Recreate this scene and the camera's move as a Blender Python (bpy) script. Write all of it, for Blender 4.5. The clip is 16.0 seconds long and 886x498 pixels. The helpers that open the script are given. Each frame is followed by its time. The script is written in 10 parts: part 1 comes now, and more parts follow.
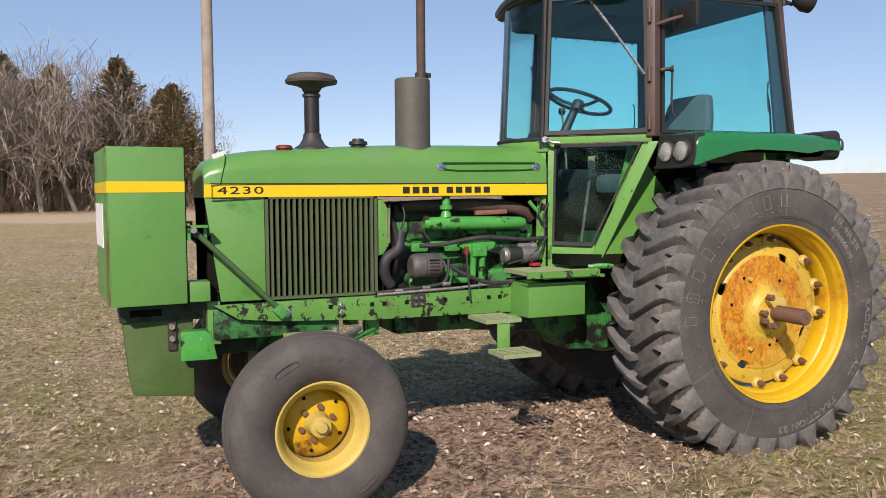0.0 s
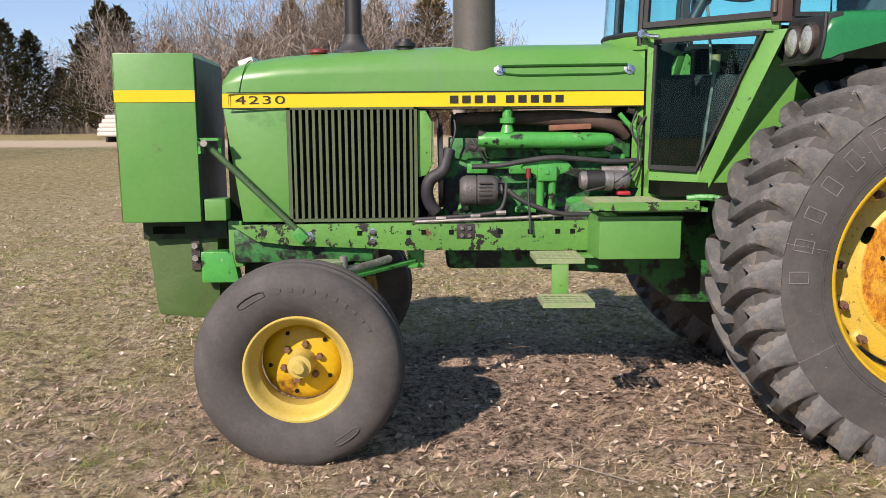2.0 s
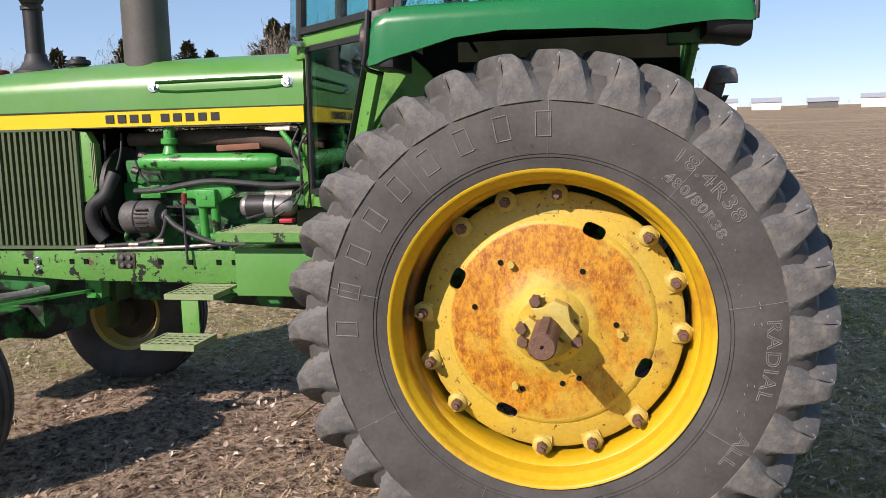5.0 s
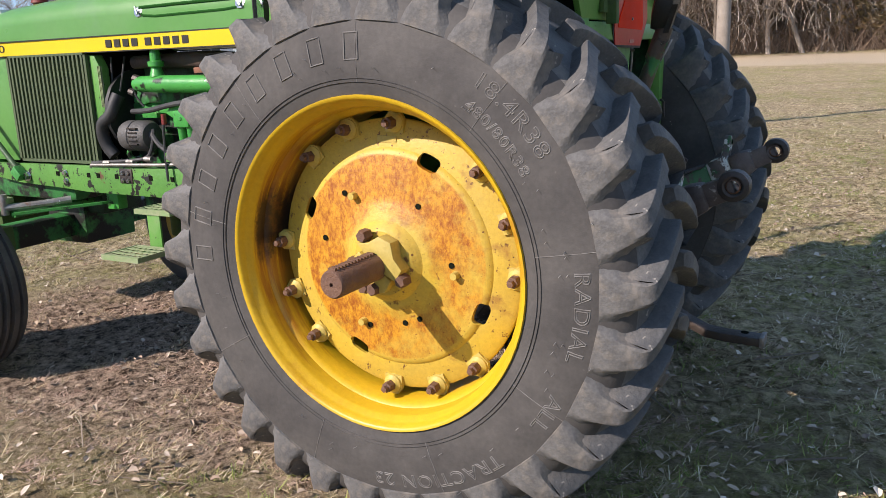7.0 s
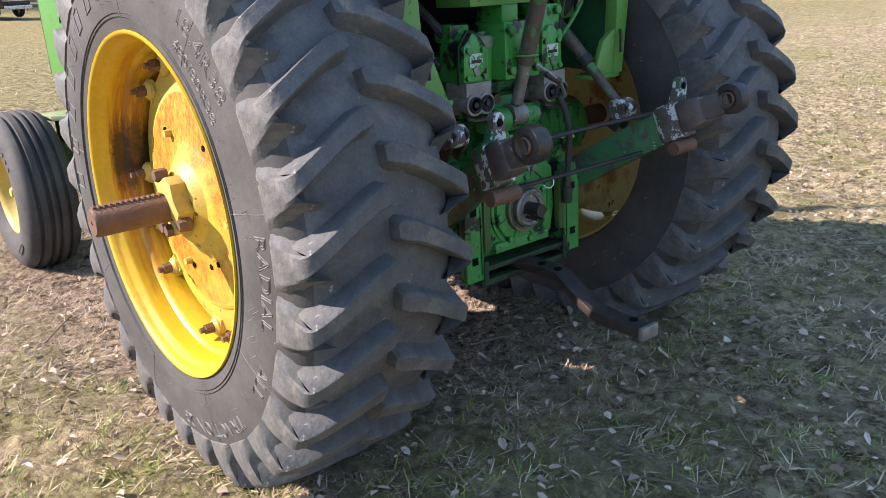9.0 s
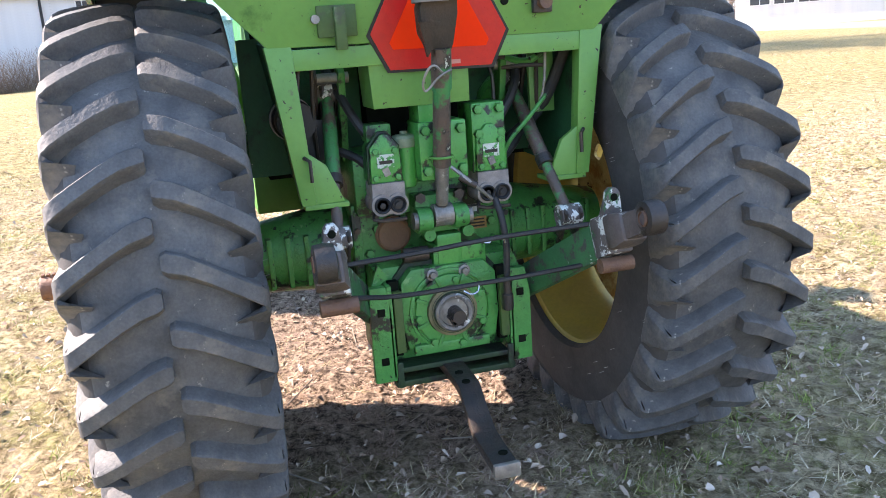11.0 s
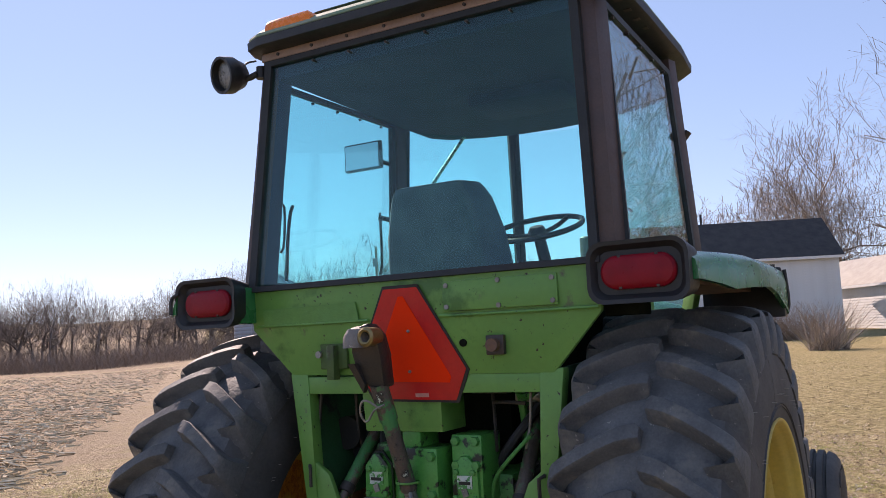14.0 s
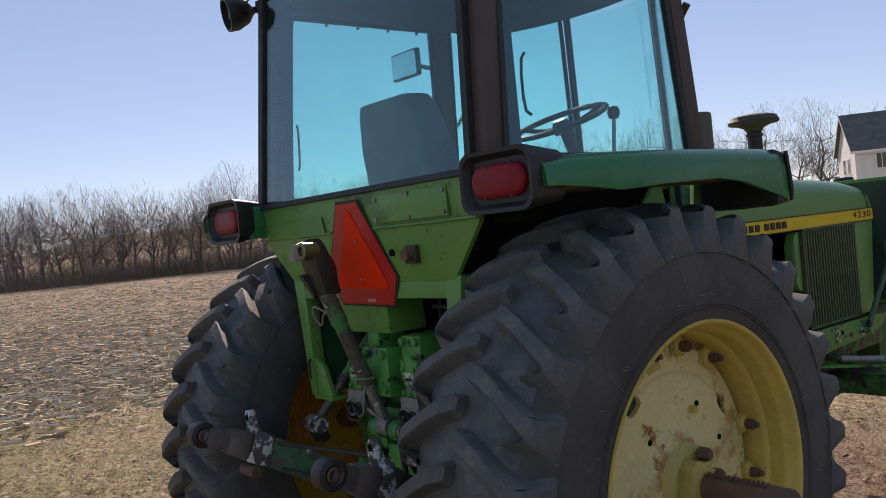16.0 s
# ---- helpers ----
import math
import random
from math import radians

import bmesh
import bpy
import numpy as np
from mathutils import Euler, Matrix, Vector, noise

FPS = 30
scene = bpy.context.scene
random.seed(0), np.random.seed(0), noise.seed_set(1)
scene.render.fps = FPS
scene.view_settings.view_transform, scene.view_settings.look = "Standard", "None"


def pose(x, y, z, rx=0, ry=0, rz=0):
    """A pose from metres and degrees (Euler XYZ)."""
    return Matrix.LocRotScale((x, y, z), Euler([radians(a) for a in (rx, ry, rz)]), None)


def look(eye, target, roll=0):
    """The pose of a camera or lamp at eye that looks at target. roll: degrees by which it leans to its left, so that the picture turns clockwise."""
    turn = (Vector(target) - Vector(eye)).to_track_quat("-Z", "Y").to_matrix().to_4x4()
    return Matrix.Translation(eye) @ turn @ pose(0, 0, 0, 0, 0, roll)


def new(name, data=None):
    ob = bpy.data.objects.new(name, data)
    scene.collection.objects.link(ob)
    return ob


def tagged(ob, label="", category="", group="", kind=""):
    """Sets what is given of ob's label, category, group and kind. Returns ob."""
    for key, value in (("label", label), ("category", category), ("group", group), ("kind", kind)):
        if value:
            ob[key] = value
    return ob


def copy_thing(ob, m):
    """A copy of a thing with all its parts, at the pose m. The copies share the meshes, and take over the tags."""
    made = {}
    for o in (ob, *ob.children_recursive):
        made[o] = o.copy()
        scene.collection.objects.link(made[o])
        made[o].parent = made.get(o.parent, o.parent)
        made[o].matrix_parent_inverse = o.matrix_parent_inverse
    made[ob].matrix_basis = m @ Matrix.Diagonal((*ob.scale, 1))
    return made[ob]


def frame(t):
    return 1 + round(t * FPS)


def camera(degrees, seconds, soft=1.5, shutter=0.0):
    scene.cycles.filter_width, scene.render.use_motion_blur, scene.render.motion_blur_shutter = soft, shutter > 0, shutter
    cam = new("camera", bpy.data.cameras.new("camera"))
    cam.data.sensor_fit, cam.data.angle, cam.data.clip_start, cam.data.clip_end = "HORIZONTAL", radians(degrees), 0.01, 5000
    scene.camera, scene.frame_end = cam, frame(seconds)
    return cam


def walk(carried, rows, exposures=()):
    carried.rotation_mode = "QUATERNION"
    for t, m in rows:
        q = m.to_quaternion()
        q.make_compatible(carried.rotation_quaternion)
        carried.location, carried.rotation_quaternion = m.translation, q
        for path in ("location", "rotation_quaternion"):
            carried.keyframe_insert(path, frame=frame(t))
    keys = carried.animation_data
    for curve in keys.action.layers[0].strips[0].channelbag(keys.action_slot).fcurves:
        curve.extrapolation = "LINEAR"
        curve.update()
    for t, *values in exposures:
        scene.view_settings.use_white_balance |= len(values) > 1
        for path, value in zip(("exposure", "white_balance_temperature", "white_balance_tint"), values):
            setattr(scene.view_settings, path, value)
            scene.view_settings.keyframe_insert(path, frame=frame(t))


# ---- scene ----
cam = camera(56.3, 16.0, 0.6)
PATH = [
    (0, (-3.495, -4.566, 1.455), (-2.722, -2.726, 1.323), -0.4),
    (0.5, (-3.141, -4.467, 1.394), (-2.571, -2.559, 1.205), 0.2),
    (1, (-2.775, -4.365, 1.413), (-2.367, -2.422, 1.173), 0.8),
    (1.5, (-2.381, -4.303, 1.401), (-2.146, -2.337, 1.119), 0.4),
    (2, (-2.038, -4.176, 1.37), (-2.003, -2.199, 1.07), -0.4),
    (2.5, (-1.64, -4.062, 1.393), (-1.804, -2.093, 1.083), -1.0),
    (3, (-1.233, -4.044, 1.41), (-1.508, -2.09, 1.087), -1.2),
    (3.5, (-0.96, -3.938, 1.38), (-1.261, -1.987, 1.059), -1.1),
    (4, (-0.576, -3.743, 1.384), (-0.875, -1.789, 1.077), -1.0),
    (4.5, (-0.158, -3.64, 1.368), (-0.474, -1.686, 1.08), -1.1),
    (5, (0.191, -3.554, 1.388), (-0.198, -1.612, 1.11), -1.4),
    (5.2, (0.322, -3.48, 1.365), (-0.11, -1.547, 1.087), -1.5),
    (7.3, (1.482, -2.889, 1.383), (0.438, -1.258, 0.884), -2.3),
    (7.5, (1.573, -2.802, 1.385), (0.472, -1.216, 0.863), -2.3),
    (8, (1.859, -2.546, 1.386), (0.625, -1.08, 0.815), -2.5),
    (8.5, (2.106, -2.266, 1.351), (0.748, -0.926, 0.749), -2.7),
    (8.7, (2.2, -2.104, 1.345), (0.789, -0.824, 0.738), -3.0),
    (10.8, (2.736, -0.87, 1.468), (0.911, -0.248, 0.937), -3.9),
    (11, (2.818, -0.708, 1.461), (0.951, -0.183, 0.969), -4.1),
    (11.5, (2.916, -0.347, 1.496), (0.98, -0.077, 1.074), -4.7),
    (12, (2.892, 0.055, 1.477), (0.924, 0.037, 1.119), -4.4),
    (12.5, (2.959, 0.411, 1.48), (0.996, 0.148, 1.202), -4.0),
    (13, (2.97, 0.742, 1.491), (1.041, 0.229, 1.366), -3.5),
    (13.5, (2.852, 1.05, 1.515), (0.99, 0.325, 1.571), -3.2),
    (14, (2.756, 1.408, 1.576), (1.019, 0.44, 1.787), -2.7),
    (14.5, (2.647, 1.759, 1.65), (1.037, 0.61, 1.947), -3.2),
    (15, (2.48, 1.951, 1.629), (0.985, 0.67, 1.981), -3.6),
    (15.5, (2.268, 2.143, 1.651), (0.863, 0.751, 1.95), -4.4),
    (16, (2.088, 2.416, 1.602), (0.815, 0.874, 1.565), -5.5),
]
walk(cam, [(t, look(eye, target, roll)) for t, eye, target, roll in PATH],
     [(0, 0.18, 7150, 22), (2.5, 0.44, 7000, 21), (3.5, 0.42, 6950, 20), (5.2, 0.34, 6900, 20), (7.5, 0.60, 6700, 20), (8.5, 0.92, 6650, 20), (10.8, 2.12, 7000, 24), (12.2, 2.14, 7100, 26), (13.2, 1.78, 7300, 31), (13.6, 1.14, 7400, 33), (14.2, 0.53, 7500, 31), (14.8, 0.24, 7650, 24), (15.5, 0.24, 7700, 24), (16, 0.20, 7700, 27)])

# ---- light ----
SUN_AZ, SUN_EL = radians(-124.5), radians(34.0)
SUN_WAY = Vector((math.cos(SUN_AZ) * math.cos(SUN_EL), math.sin(SUN_AZ) * math.cos(SUN_EL), math.sin(SUN_EL)))
world = bpy.data.worlds.new("sky")
scene.world = world
world.use_nodes = True
sky = world.node_tree.nodes.new("ShaderNodeTexSky")
sky.sky_type, sky.sun_disc = "NISHITA", False
sky.sun_elevation, sky.sun_rotation = SUN_EL, math.pi / 2 - SUN_AZ
sky.air_density, sky.dust_density, sky.ozone_density = 0.75, 0.03, 1.6
haze = world.node_tree.nodes.new("ShaderNodeMix")
haze.data_type = "RGBA"
haze.inputs[0].default_value, haze.inputs[7].default_value = 0.5, (1.75, 3.25, 5.3, 1)
world.node_tree.links.new(sky.outputs[0], haze.inputs[6])
world.node_tree.links.new(haze.outputs[2], world.node_tree.nodes["Background"].inputs[0])
world.node_tree.nodes["Background"].inputs[1].default_value = 0.122
sun = new("sun", bpy.data.lights.new("sun", "SUN"))
sun.data.energy, sun.data.angle, sun.data.color = 4.7, radians(0.55), (1.0, 0.95, 0.87)
sun.matrix_world = look((0, 0, 0), -SUN_WAY)


# ---- materials ----
def mat(name, c1, c2=None, scale=6.0, rough=0.5, metal=0.0, bump=0.15, bscale=90.0, spots=(), spec=0.5, coat=0.0, fine=0.25):
    """Two-scale noise colour with relief; spots: (colour, noise scale, threshold, softness) laid over one another."""
    m = bpy.data.materials.new(name)
    m.use_nodes = True
    n, l = m.node_tree.nodes, m.node_tree.links
    bsdf = n["Principled BSDF"]
    tc = n.new("ShaderNodeTexCoord")

    def noise_at(s, detail=5.0, rough_=0.6):
        t = n.new("ShaderNodeTexNoise")
        t.inputs["Scale"].default_value, t.inputs["Detail"].default_value, t.inputs["Roughness"].default_value = s, detail, rough_
        l.new(tc.outputs["Object"], t.inputs["Vector"])
        return t.outputs[0]

    def ramp(src, lo, hi):
        r = n.new("ShaderNodeMapRange")
        r.inputs[1].default_value, r.inputs[2].default_value = lo, hi
        l.new(src, r.inputs[0])
        return r.outputs[0]

    def mixed(fac, a, b, mode="MIX"):
        x = n.new("ShaderNodeMix")
        x.data_type, x.blend_type = "RGBA", mode
        for sock, v in ((x.inputs[0], fac), (x.inputs[6], a), (x.inputs[7], b)):
            if hasattr(v, "is_linked"):
                l.new(v, sock)
            elif isinstance(v, tuple):
                sock.default_value = (*v, 1)
            else:
                sock.default_value = v
        return x.outputs[2]

    c2 = c2 or tuple(v * 0.75 for v in c1)
    big = noise_at(scale)
    col = mixed(ramp(big, 0.35, 0.65), c1, c2)
    grain = noise_at(scale * 14, 3.0)
    col = mixed(fine, col, mixed(ramp(grain, 0.25, 0.75), (0.55, 0.55, 0.55), (1.35, 1.35, 1.35)), "MULTIPLY") if fine else col
    for colour, s, lo, soft in spots:
        col = mixed(ramp(noise_at(s, 6.0, 0.65), lo, lo + soft), col, colour)
    l.new(col, bsdf.inputs["Base Color"])
    rr = n.new("ShaderNodeMapRange")
    rr.inputs[3].default_value, rr.inputs[4].default_value = max(rough - 0.1, 0.02), min(rough + 0.14, 1)
    l.new(noise_at(scale * 3, 4.0), rr.inputs[0])
    l.new(rr.outputs[0], bsdf.inputs["Roughness"])
    bsdf.inputs["Metallic"].default_value = metal
    bsdf.inputs["Specular IOR Level"].default_value = spec
    bsdf.inputs["Coat Weight"].default_value = coat
    if bump:
        b = n.new("ShaderNodeBump")
        b.inputs["Strength"].default_value, b.inputs["Distance"].default_value = bump, 0.01
        l.new(noise_at(bscale, 4.0), b.inputs["Height"])
        l.new(b.outputs[0], bsdf.inputs["Normal"])
    return m


def glass_mat(name, tint, sheen=0.9):
    """Thin tinted pane: tinted see-through with a mirror-like surface sheen that grows at grazing angles."""
    m = bpy.data.materials.new(name)
    m.use_nodes = True
    n, l = m.node_tree.nodes, m.node_tree.links
    n.remove(n["Principled BSDF"])
    tr, gl, mx, lw, pw, mr = (n.new("ShaderNode" + k) for k in ("BsdfTransparent", "BsdfGlossy", "MixShader", "LayerWeight", "Math", "MapRange"))
    tr.inputs[0].default_value = (*tint, 1)
    gl.inputs["Roughness"].default_value = 0.015
    lw.inputs[0].default_value = 0.5
    pw.operation, pw.inputs[1].default_value = "POWER", 3.0
    mr.inputs[3].default_value, mr.inputs[4].default_value = 0.035, sheen
    l.new(lw.outputs["Facing"], pw.inputs[0]), l.new(pw.outputs[0], mr.inputs[0]), l.new(mr.outputs[0], mx.inputs[0])
    l.new(tr.outputs[0], mx.inputs[1]), l.new(gl.outputs[0], mx.inputs[2])
    l.new(mx.outputs[0], n["Material Output"].inputs[0])
    return m


RUST, DIRT = (0.20, 0.075, 0.028), (0.10, 0.085, 0.06)
GREEN = mat("faded green paint", (0.084, 0.255, 0.054), (0.105, 0.27, 0.068), 3.0, 0.38, bump=0.05, bscale=40, fine=0.12,
            spots=((((0.10, 0.20, 0.075)), 2.2, 0.60, 0.25), ((0.035, 0.16, 0.022), 3.4, 0.62, 0.12), ((0.11, 0.13, 0.05), 5.0, 0.66, 0.1), (DIRT, 9.0, 0.68, 0.12), (RUST, 26.0, 0.77, 0.02)))
GREEN_HOOD = mat("sun-faded green hood paint", (0.080, 0.25, 0.045), (0.110, 0.265, 0.072), 2.2, 0.30, bump=0.03, bscale=30, fine=0.10,
                 spots=((((0.12, 0.24, 0.10)), 3.2, 0.60, 0.2), (DIRT, 30.0, 0.76, 0.03)))
GREEN_DEEP = mat("glossy deep green paint", (0.004, 0.150, 0.040), (0.006, 0.165, 0.045), 2.0, 0.25, bump=0.02, fine=0.08, coat=0.2)
GREEN_LIGHT = mat("fresh bright green paint", (0.118, 0.31, 0.062), (0.095, 0.27, 0.056), 4.0, 0.4, bump=0.05, fine=0.12,
                  spots=(((0.030, 0.020, 0.014), 42.0, 0.645, 0.02), (DIRT, 12.0, 0.64, 0.1), ((0.17, 0.31, 0.10), 3.0, 0.58, 0.15), ((0.045, 0.16, 0.03), 5.0, 0.60, 0.10)))
GREEN_OIL = mat("oily green cast iron", (0.062, 0.32, 0.070), (0.040, 0.22, 0.050), 7.0, 0.36, bump=0.35, bscale=70,
                spots=(((0.012, 0.016, 0.010), 9.0, 0.545, 0.05), ((0.16, 0.36, 0.13), 14.0, 0.64, 0.04), ((0.13, 0.11, 0.075), 22.0, 0.70, 0.06), ((0.010, 0.012, 0.009), 48.0, 0.63, 0.02)))
GREEN_ENGINE = mat("repainted engine green", (0.058, 0.34, 0.062), (0.040, 0.27, 0.052), 8.0, 0.33, bump=0.2, bscale=60,
                   spots=(((0.012, 0.015, 0.010), 11.0, 0.565, 0.05), ((0.16, 0.36, 0.12), 16.0, 0.66, 0.04), ((0.010, 0.012, 0.009), 50.0, 0.67, 0.02)))
GREEN_CHIP = mat("chipped green frame paint", (0.105, 0.285, 0.055), (0.085, 0.245, 0.05), 5.0, 0.45, bump=0.25, bscale=50,
                 spots=(((0.018, 0.017, 0.014), 17.0, 0.575, 0.01), ((0.13, 0.055, 0.035), 5.0, 0.625, 0.04), ((0.20, 0.30, 0.12), 8.0, 0.64, 0.05)))
GREEN_OLD = mat("mossy worn green paint", (0.045, 0.10, 0.018), (0.065, 0.115, 0.03), 6.0, 0.6, bump=0.2, bscale=50,
                spots=(((0.13, 0.22, 0.09), 5.0, 0.62, 0.05), ((0.055, 0.05, 0.03), 8.0, 0.60, 0.12)))
GREEN_TREAD = mat("dusty worn green tread plate", (0.20, 0.29, 0.12), (0.30, 0.31, 0.19), 15.0, 0.7, bump=0.3)
OLIVE = mat("dusty olive screen paint", (0.075, 0.105, 0.045), (0.06, 0.085, 0.04), 8.0, 0.6)
YELLOW = mat("yellow wheel paint", (0.62, 0.39, 0.010), (0.55, 0.34, 0.014), 4.0, 0.4, bump=0.08, fine=0.2,
             spots=(((0.40, 0.16, 0.015), 3.0, 0.58, 0.15), ((0.09, 0.035, 0.014), 4.5, 0.64, 0.06), ((0.42, 0.20, 0.02), 7.0, 0.66, 0.12), (RUST, 24.0, 0.75, 0.03)))
YELLOW_OLD = mat("faded dusty yellow paint", (0.52, 0.38, 0.07), (0.47, 0.36, 0.10), 5.0, 0.5, bump=0.15,
                 spots=(((0.30, 0.15, 0.03), 10.0, 0.64, 0.1), (RUST, 30.0, 0.72, 0.04)))
STRIPE = mat("yellow decal", (0.74, 0.52, 0.008), (0.70, 0.49, 0.012), 3.0, 0.35, bump=0.02, fine=0.06)
RUBBER = mat("dusty grey-black rubber", (0.052, 0.048, 0.045), (0.088, 0.081, 0.074), 5.0, 0.75, bump=0.12, bscale=130, fine=0.35,
             spots=(((0.108, 0.096, 0.082), 3.0, 0.58, 0.25), ((0.12, 0.11, 0.10), 40.0, 0.68, 0.05)))
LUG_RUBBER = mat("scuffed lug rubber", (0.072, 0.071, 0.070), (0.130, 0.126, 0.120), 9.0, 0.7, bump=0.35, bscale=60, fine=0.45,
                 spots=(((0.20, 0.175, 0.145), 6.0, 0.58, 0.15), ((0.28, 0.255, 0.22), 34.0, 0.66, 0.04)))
LETTER = mat("raised rubber lettering", (0.20, 0.19, 0.175), (0.13, 0.12, 0.11), 30.0, 0.8, bump=0.1)
BLACK = mat("dull black plastic", (0.012, 0.012, 0.013), (0.02, 0.02, 0.02), 12.0, 0.5, bump=0.1)
BLACK_RUBBER = mat("black hose rubber", (0.02, 0.02, 0.022), (0.04, 0.04, 0.04), 12.0, 0.6, bump=0.1)
# near-black colour stands for unlit depth in holes and behind openings
DARK = mat("near-black unlit depth", (0.008, 0.010, 0.007), (0.015, 0.017, 0.012), 5.0, 0.95, spec=0.0)
DECAL_BLACK = mat("black decal ink", (0.012, 0.011, 0.008), (0.016, 0.014, 0.01), 8.0, 0.5, bump=0.0)
WHITE = mat("white paper decal", (0.75, 0.75, 0.72), (0.62, 0.62, 0.6), 9.0, 0.6)
CHROME = mat("bright zinc steel", (0.62, 0.63, 0.64), (0.45, 0.45, 0.46), 25.0, 0.25, metal=1.0, bump=0.05)
STEEL = mat("bare grimy steel", (0.36, 0.34, 0.31), (0.20, 0.185, 0.17), 15.0, 0.5, metal=0.6, bump=0.3,
            spots=((RUST, 10.0, 0.62, 0.12), ((0.72, 0.72, 0.68), 18.0, 0.63, 0.05)))
STEEL_DARK = mat("oily dark steel", (0.045, 0.042, 0.04), (0.075, 0.055, 0.045), 12.0, 0.45, metal=0.4, bump=0.3,
                 spots=(((0.12, 0.07, 0.05), 9.0, 0.62, 0.1),))
LINK_PAINT = mat("dark steel with flaking green paint", (0.095, 0.072, 0.058), (0.13, 0.09, 0.07), 12.0, 0.5, metal=0.1, bump=0.4,
                 spots=(((0.04, 0.23, 0.07), 7.0, 0.52, 0.05), ((0.025, 0.022, 0.02), 16.0, 0.60, 0.05), ((0.55, 0.6, 0.52), 16.0, 0.66, 0.03)))
# the black is grime plus painted-in shade between and below the castings
GRIMY_SHADE_GREEN = mat("green casting black with grime and shade", (0.030, 0.20, 0.045), (0.020, 0.14, 0.034), 8.0, 0.5, bump=0.3, bscale=60,
                  spots=(((0.010, 0.011, 0.009), 7.0, 0.46, 0.08),))
# darkened for oil and for the shade beneath the machine
UNDER = mat("green underside black with oil and shade", (0.018, 0.055, 0.020), (0.012, 0.03, 0.013), 6.0, 0.55, bump=0.3, spots=(((0.008, 0.009, 0.007), 9.0, 0.52, 0.1),))
LINK_GREEN = mat("flaking green link paint", (0.035, 0.17, 0.06), (0.03, 0.12, 0.045), 10.0, 0.5, bump=0.3,
                 spots=(((0.07, 0.055, 0.05), 11.0, 0.52, 0.05), ((0.5, 0.53, 0.48), 30.0, 0.64, 0.03)))
LINK_HEAD = mat("scraped steel with flaking white paint", (0.15, 0.13, 0.118), (0.095, 0.075, 0.068), 14.0, 0.55, metal=0.2, bump=0.35,
                spots=(((0.035, 0.17, 0.06), 7.0, 0.56, 0.05), ((0.66, 0.68, 0.64), 30.0, 0.52, 0.03), ((0.13, 0.05, 0.035), 10.0, 0.66, 0.06)))
RUSTY = mat("rusty axle steel", (0.135, 0.075, 0.055), (0.19, 0.10, 0.06), 14.0, 0.65, metal=0.2, bump=0.4)
RUST_BROWN = mat("rust-brown exhaust iron", (0.09, 0.055, 0.042), (0.055, 0.04, 0.034), 10.0, 0.75, bump=0.4,
                 spots=(((0.25, 0.12, 0.07), 5.0, 0.62, 0.1),))
MUFFLER = mat("heat-greyed muffler steel", (0.11, 0.108, 0.095), (0.085, 0.08, 0.07), 5.0, 0.6, metal=0.2, bump=0.15,
              spots=((RUST, 14.0, 0.70, 0.06),))
INTAKE = mat("weathered grey-brown intake metal", (0.085, 0.075, 0.065), (0.05, 0.047, 0.044), 10.0, 0.7)
BROWN = mat("brown painted cab post", (0.095, 0.056, 0.046), (0.075, 0.047, 0.041), 9.0, 0.5, bump=0.08)
SEAL = mat("black window seal", (0.012, 0.013, 0.012), (0.02, 0.02, 0.02), 10.0, 0.55)
SEAT = mat("grey-blue seat cloth", (0.105, 0.135, 0.155), (0.08, 0.105, 0.125), 10.0, 0.9, bump=0.06, bscale=120)
LINER = mat("dark headliner foam", (0.030, 0.058, 0.095), (0.024, 0.046, 0.076), 4.0, 0.9, bump=0.02, fine=0.1)
AMBER = mat("amber lamp plastic", (0.95, 0.22, 0.006), (0.9, 0.20, 0.008), 20.0, 0.25, bump=0.02, fine=0.05)
RED_LENS = mat("red lamp lens", (0.28, 0.008, 0.016), (0.22, 0.006, 0.013), 20.0, 0.3, bump=0.12, bscale=300, fine=0.1, spec=0.2)
SMV_ORANGE = mat("fluorescent orange sheeting", (1.0, 0.045, 0.004), (0.97, 0.04, 0.004), 6.0, 0.6, bump=0.02, fine=0.04, spec=0.1)
SMV_RED = mat("dark red reflective border", (0.62, 0.014, 0.012), (0.55, 0.012, 0.012), 40.0, 0.3, bump=0.1, fine=0.1)
HEADLAMP = mat("headlamp glass", (0.34, 0.33, 0.31), (0.22, 0.22, 0.21), 60.0, 0.12, metal=0.5, bump=0.6, bscale=120)
HEADLAMP_BRIGHT = mat("bright headlamp glass", (0.72, 0.72, 0.70), (0.5, 0.5, 0.49), 60.0, 0.12, metal=0.55, bump=0.6, bscale=120)
RED_PAINT = mat("red plastic cap", (0.22, 0.02, 0.015), (0.15, 0.02, 0.015), 20.0, 0.5)
BRASS = mat("brass plate", (0.33, 0.24, 0.10), (0.25, 0.18, 0.08), 30.0, 0.4, metal=0.7)
COPPER = mat("rusty round cover", (0.30, 0.15, 0.08), (0.23, 0.13, 0.07), 20.0, 0.6)
GLASS = glass_mat("blue-green tinted cab glass", (0.70, 0.96, 0.945))


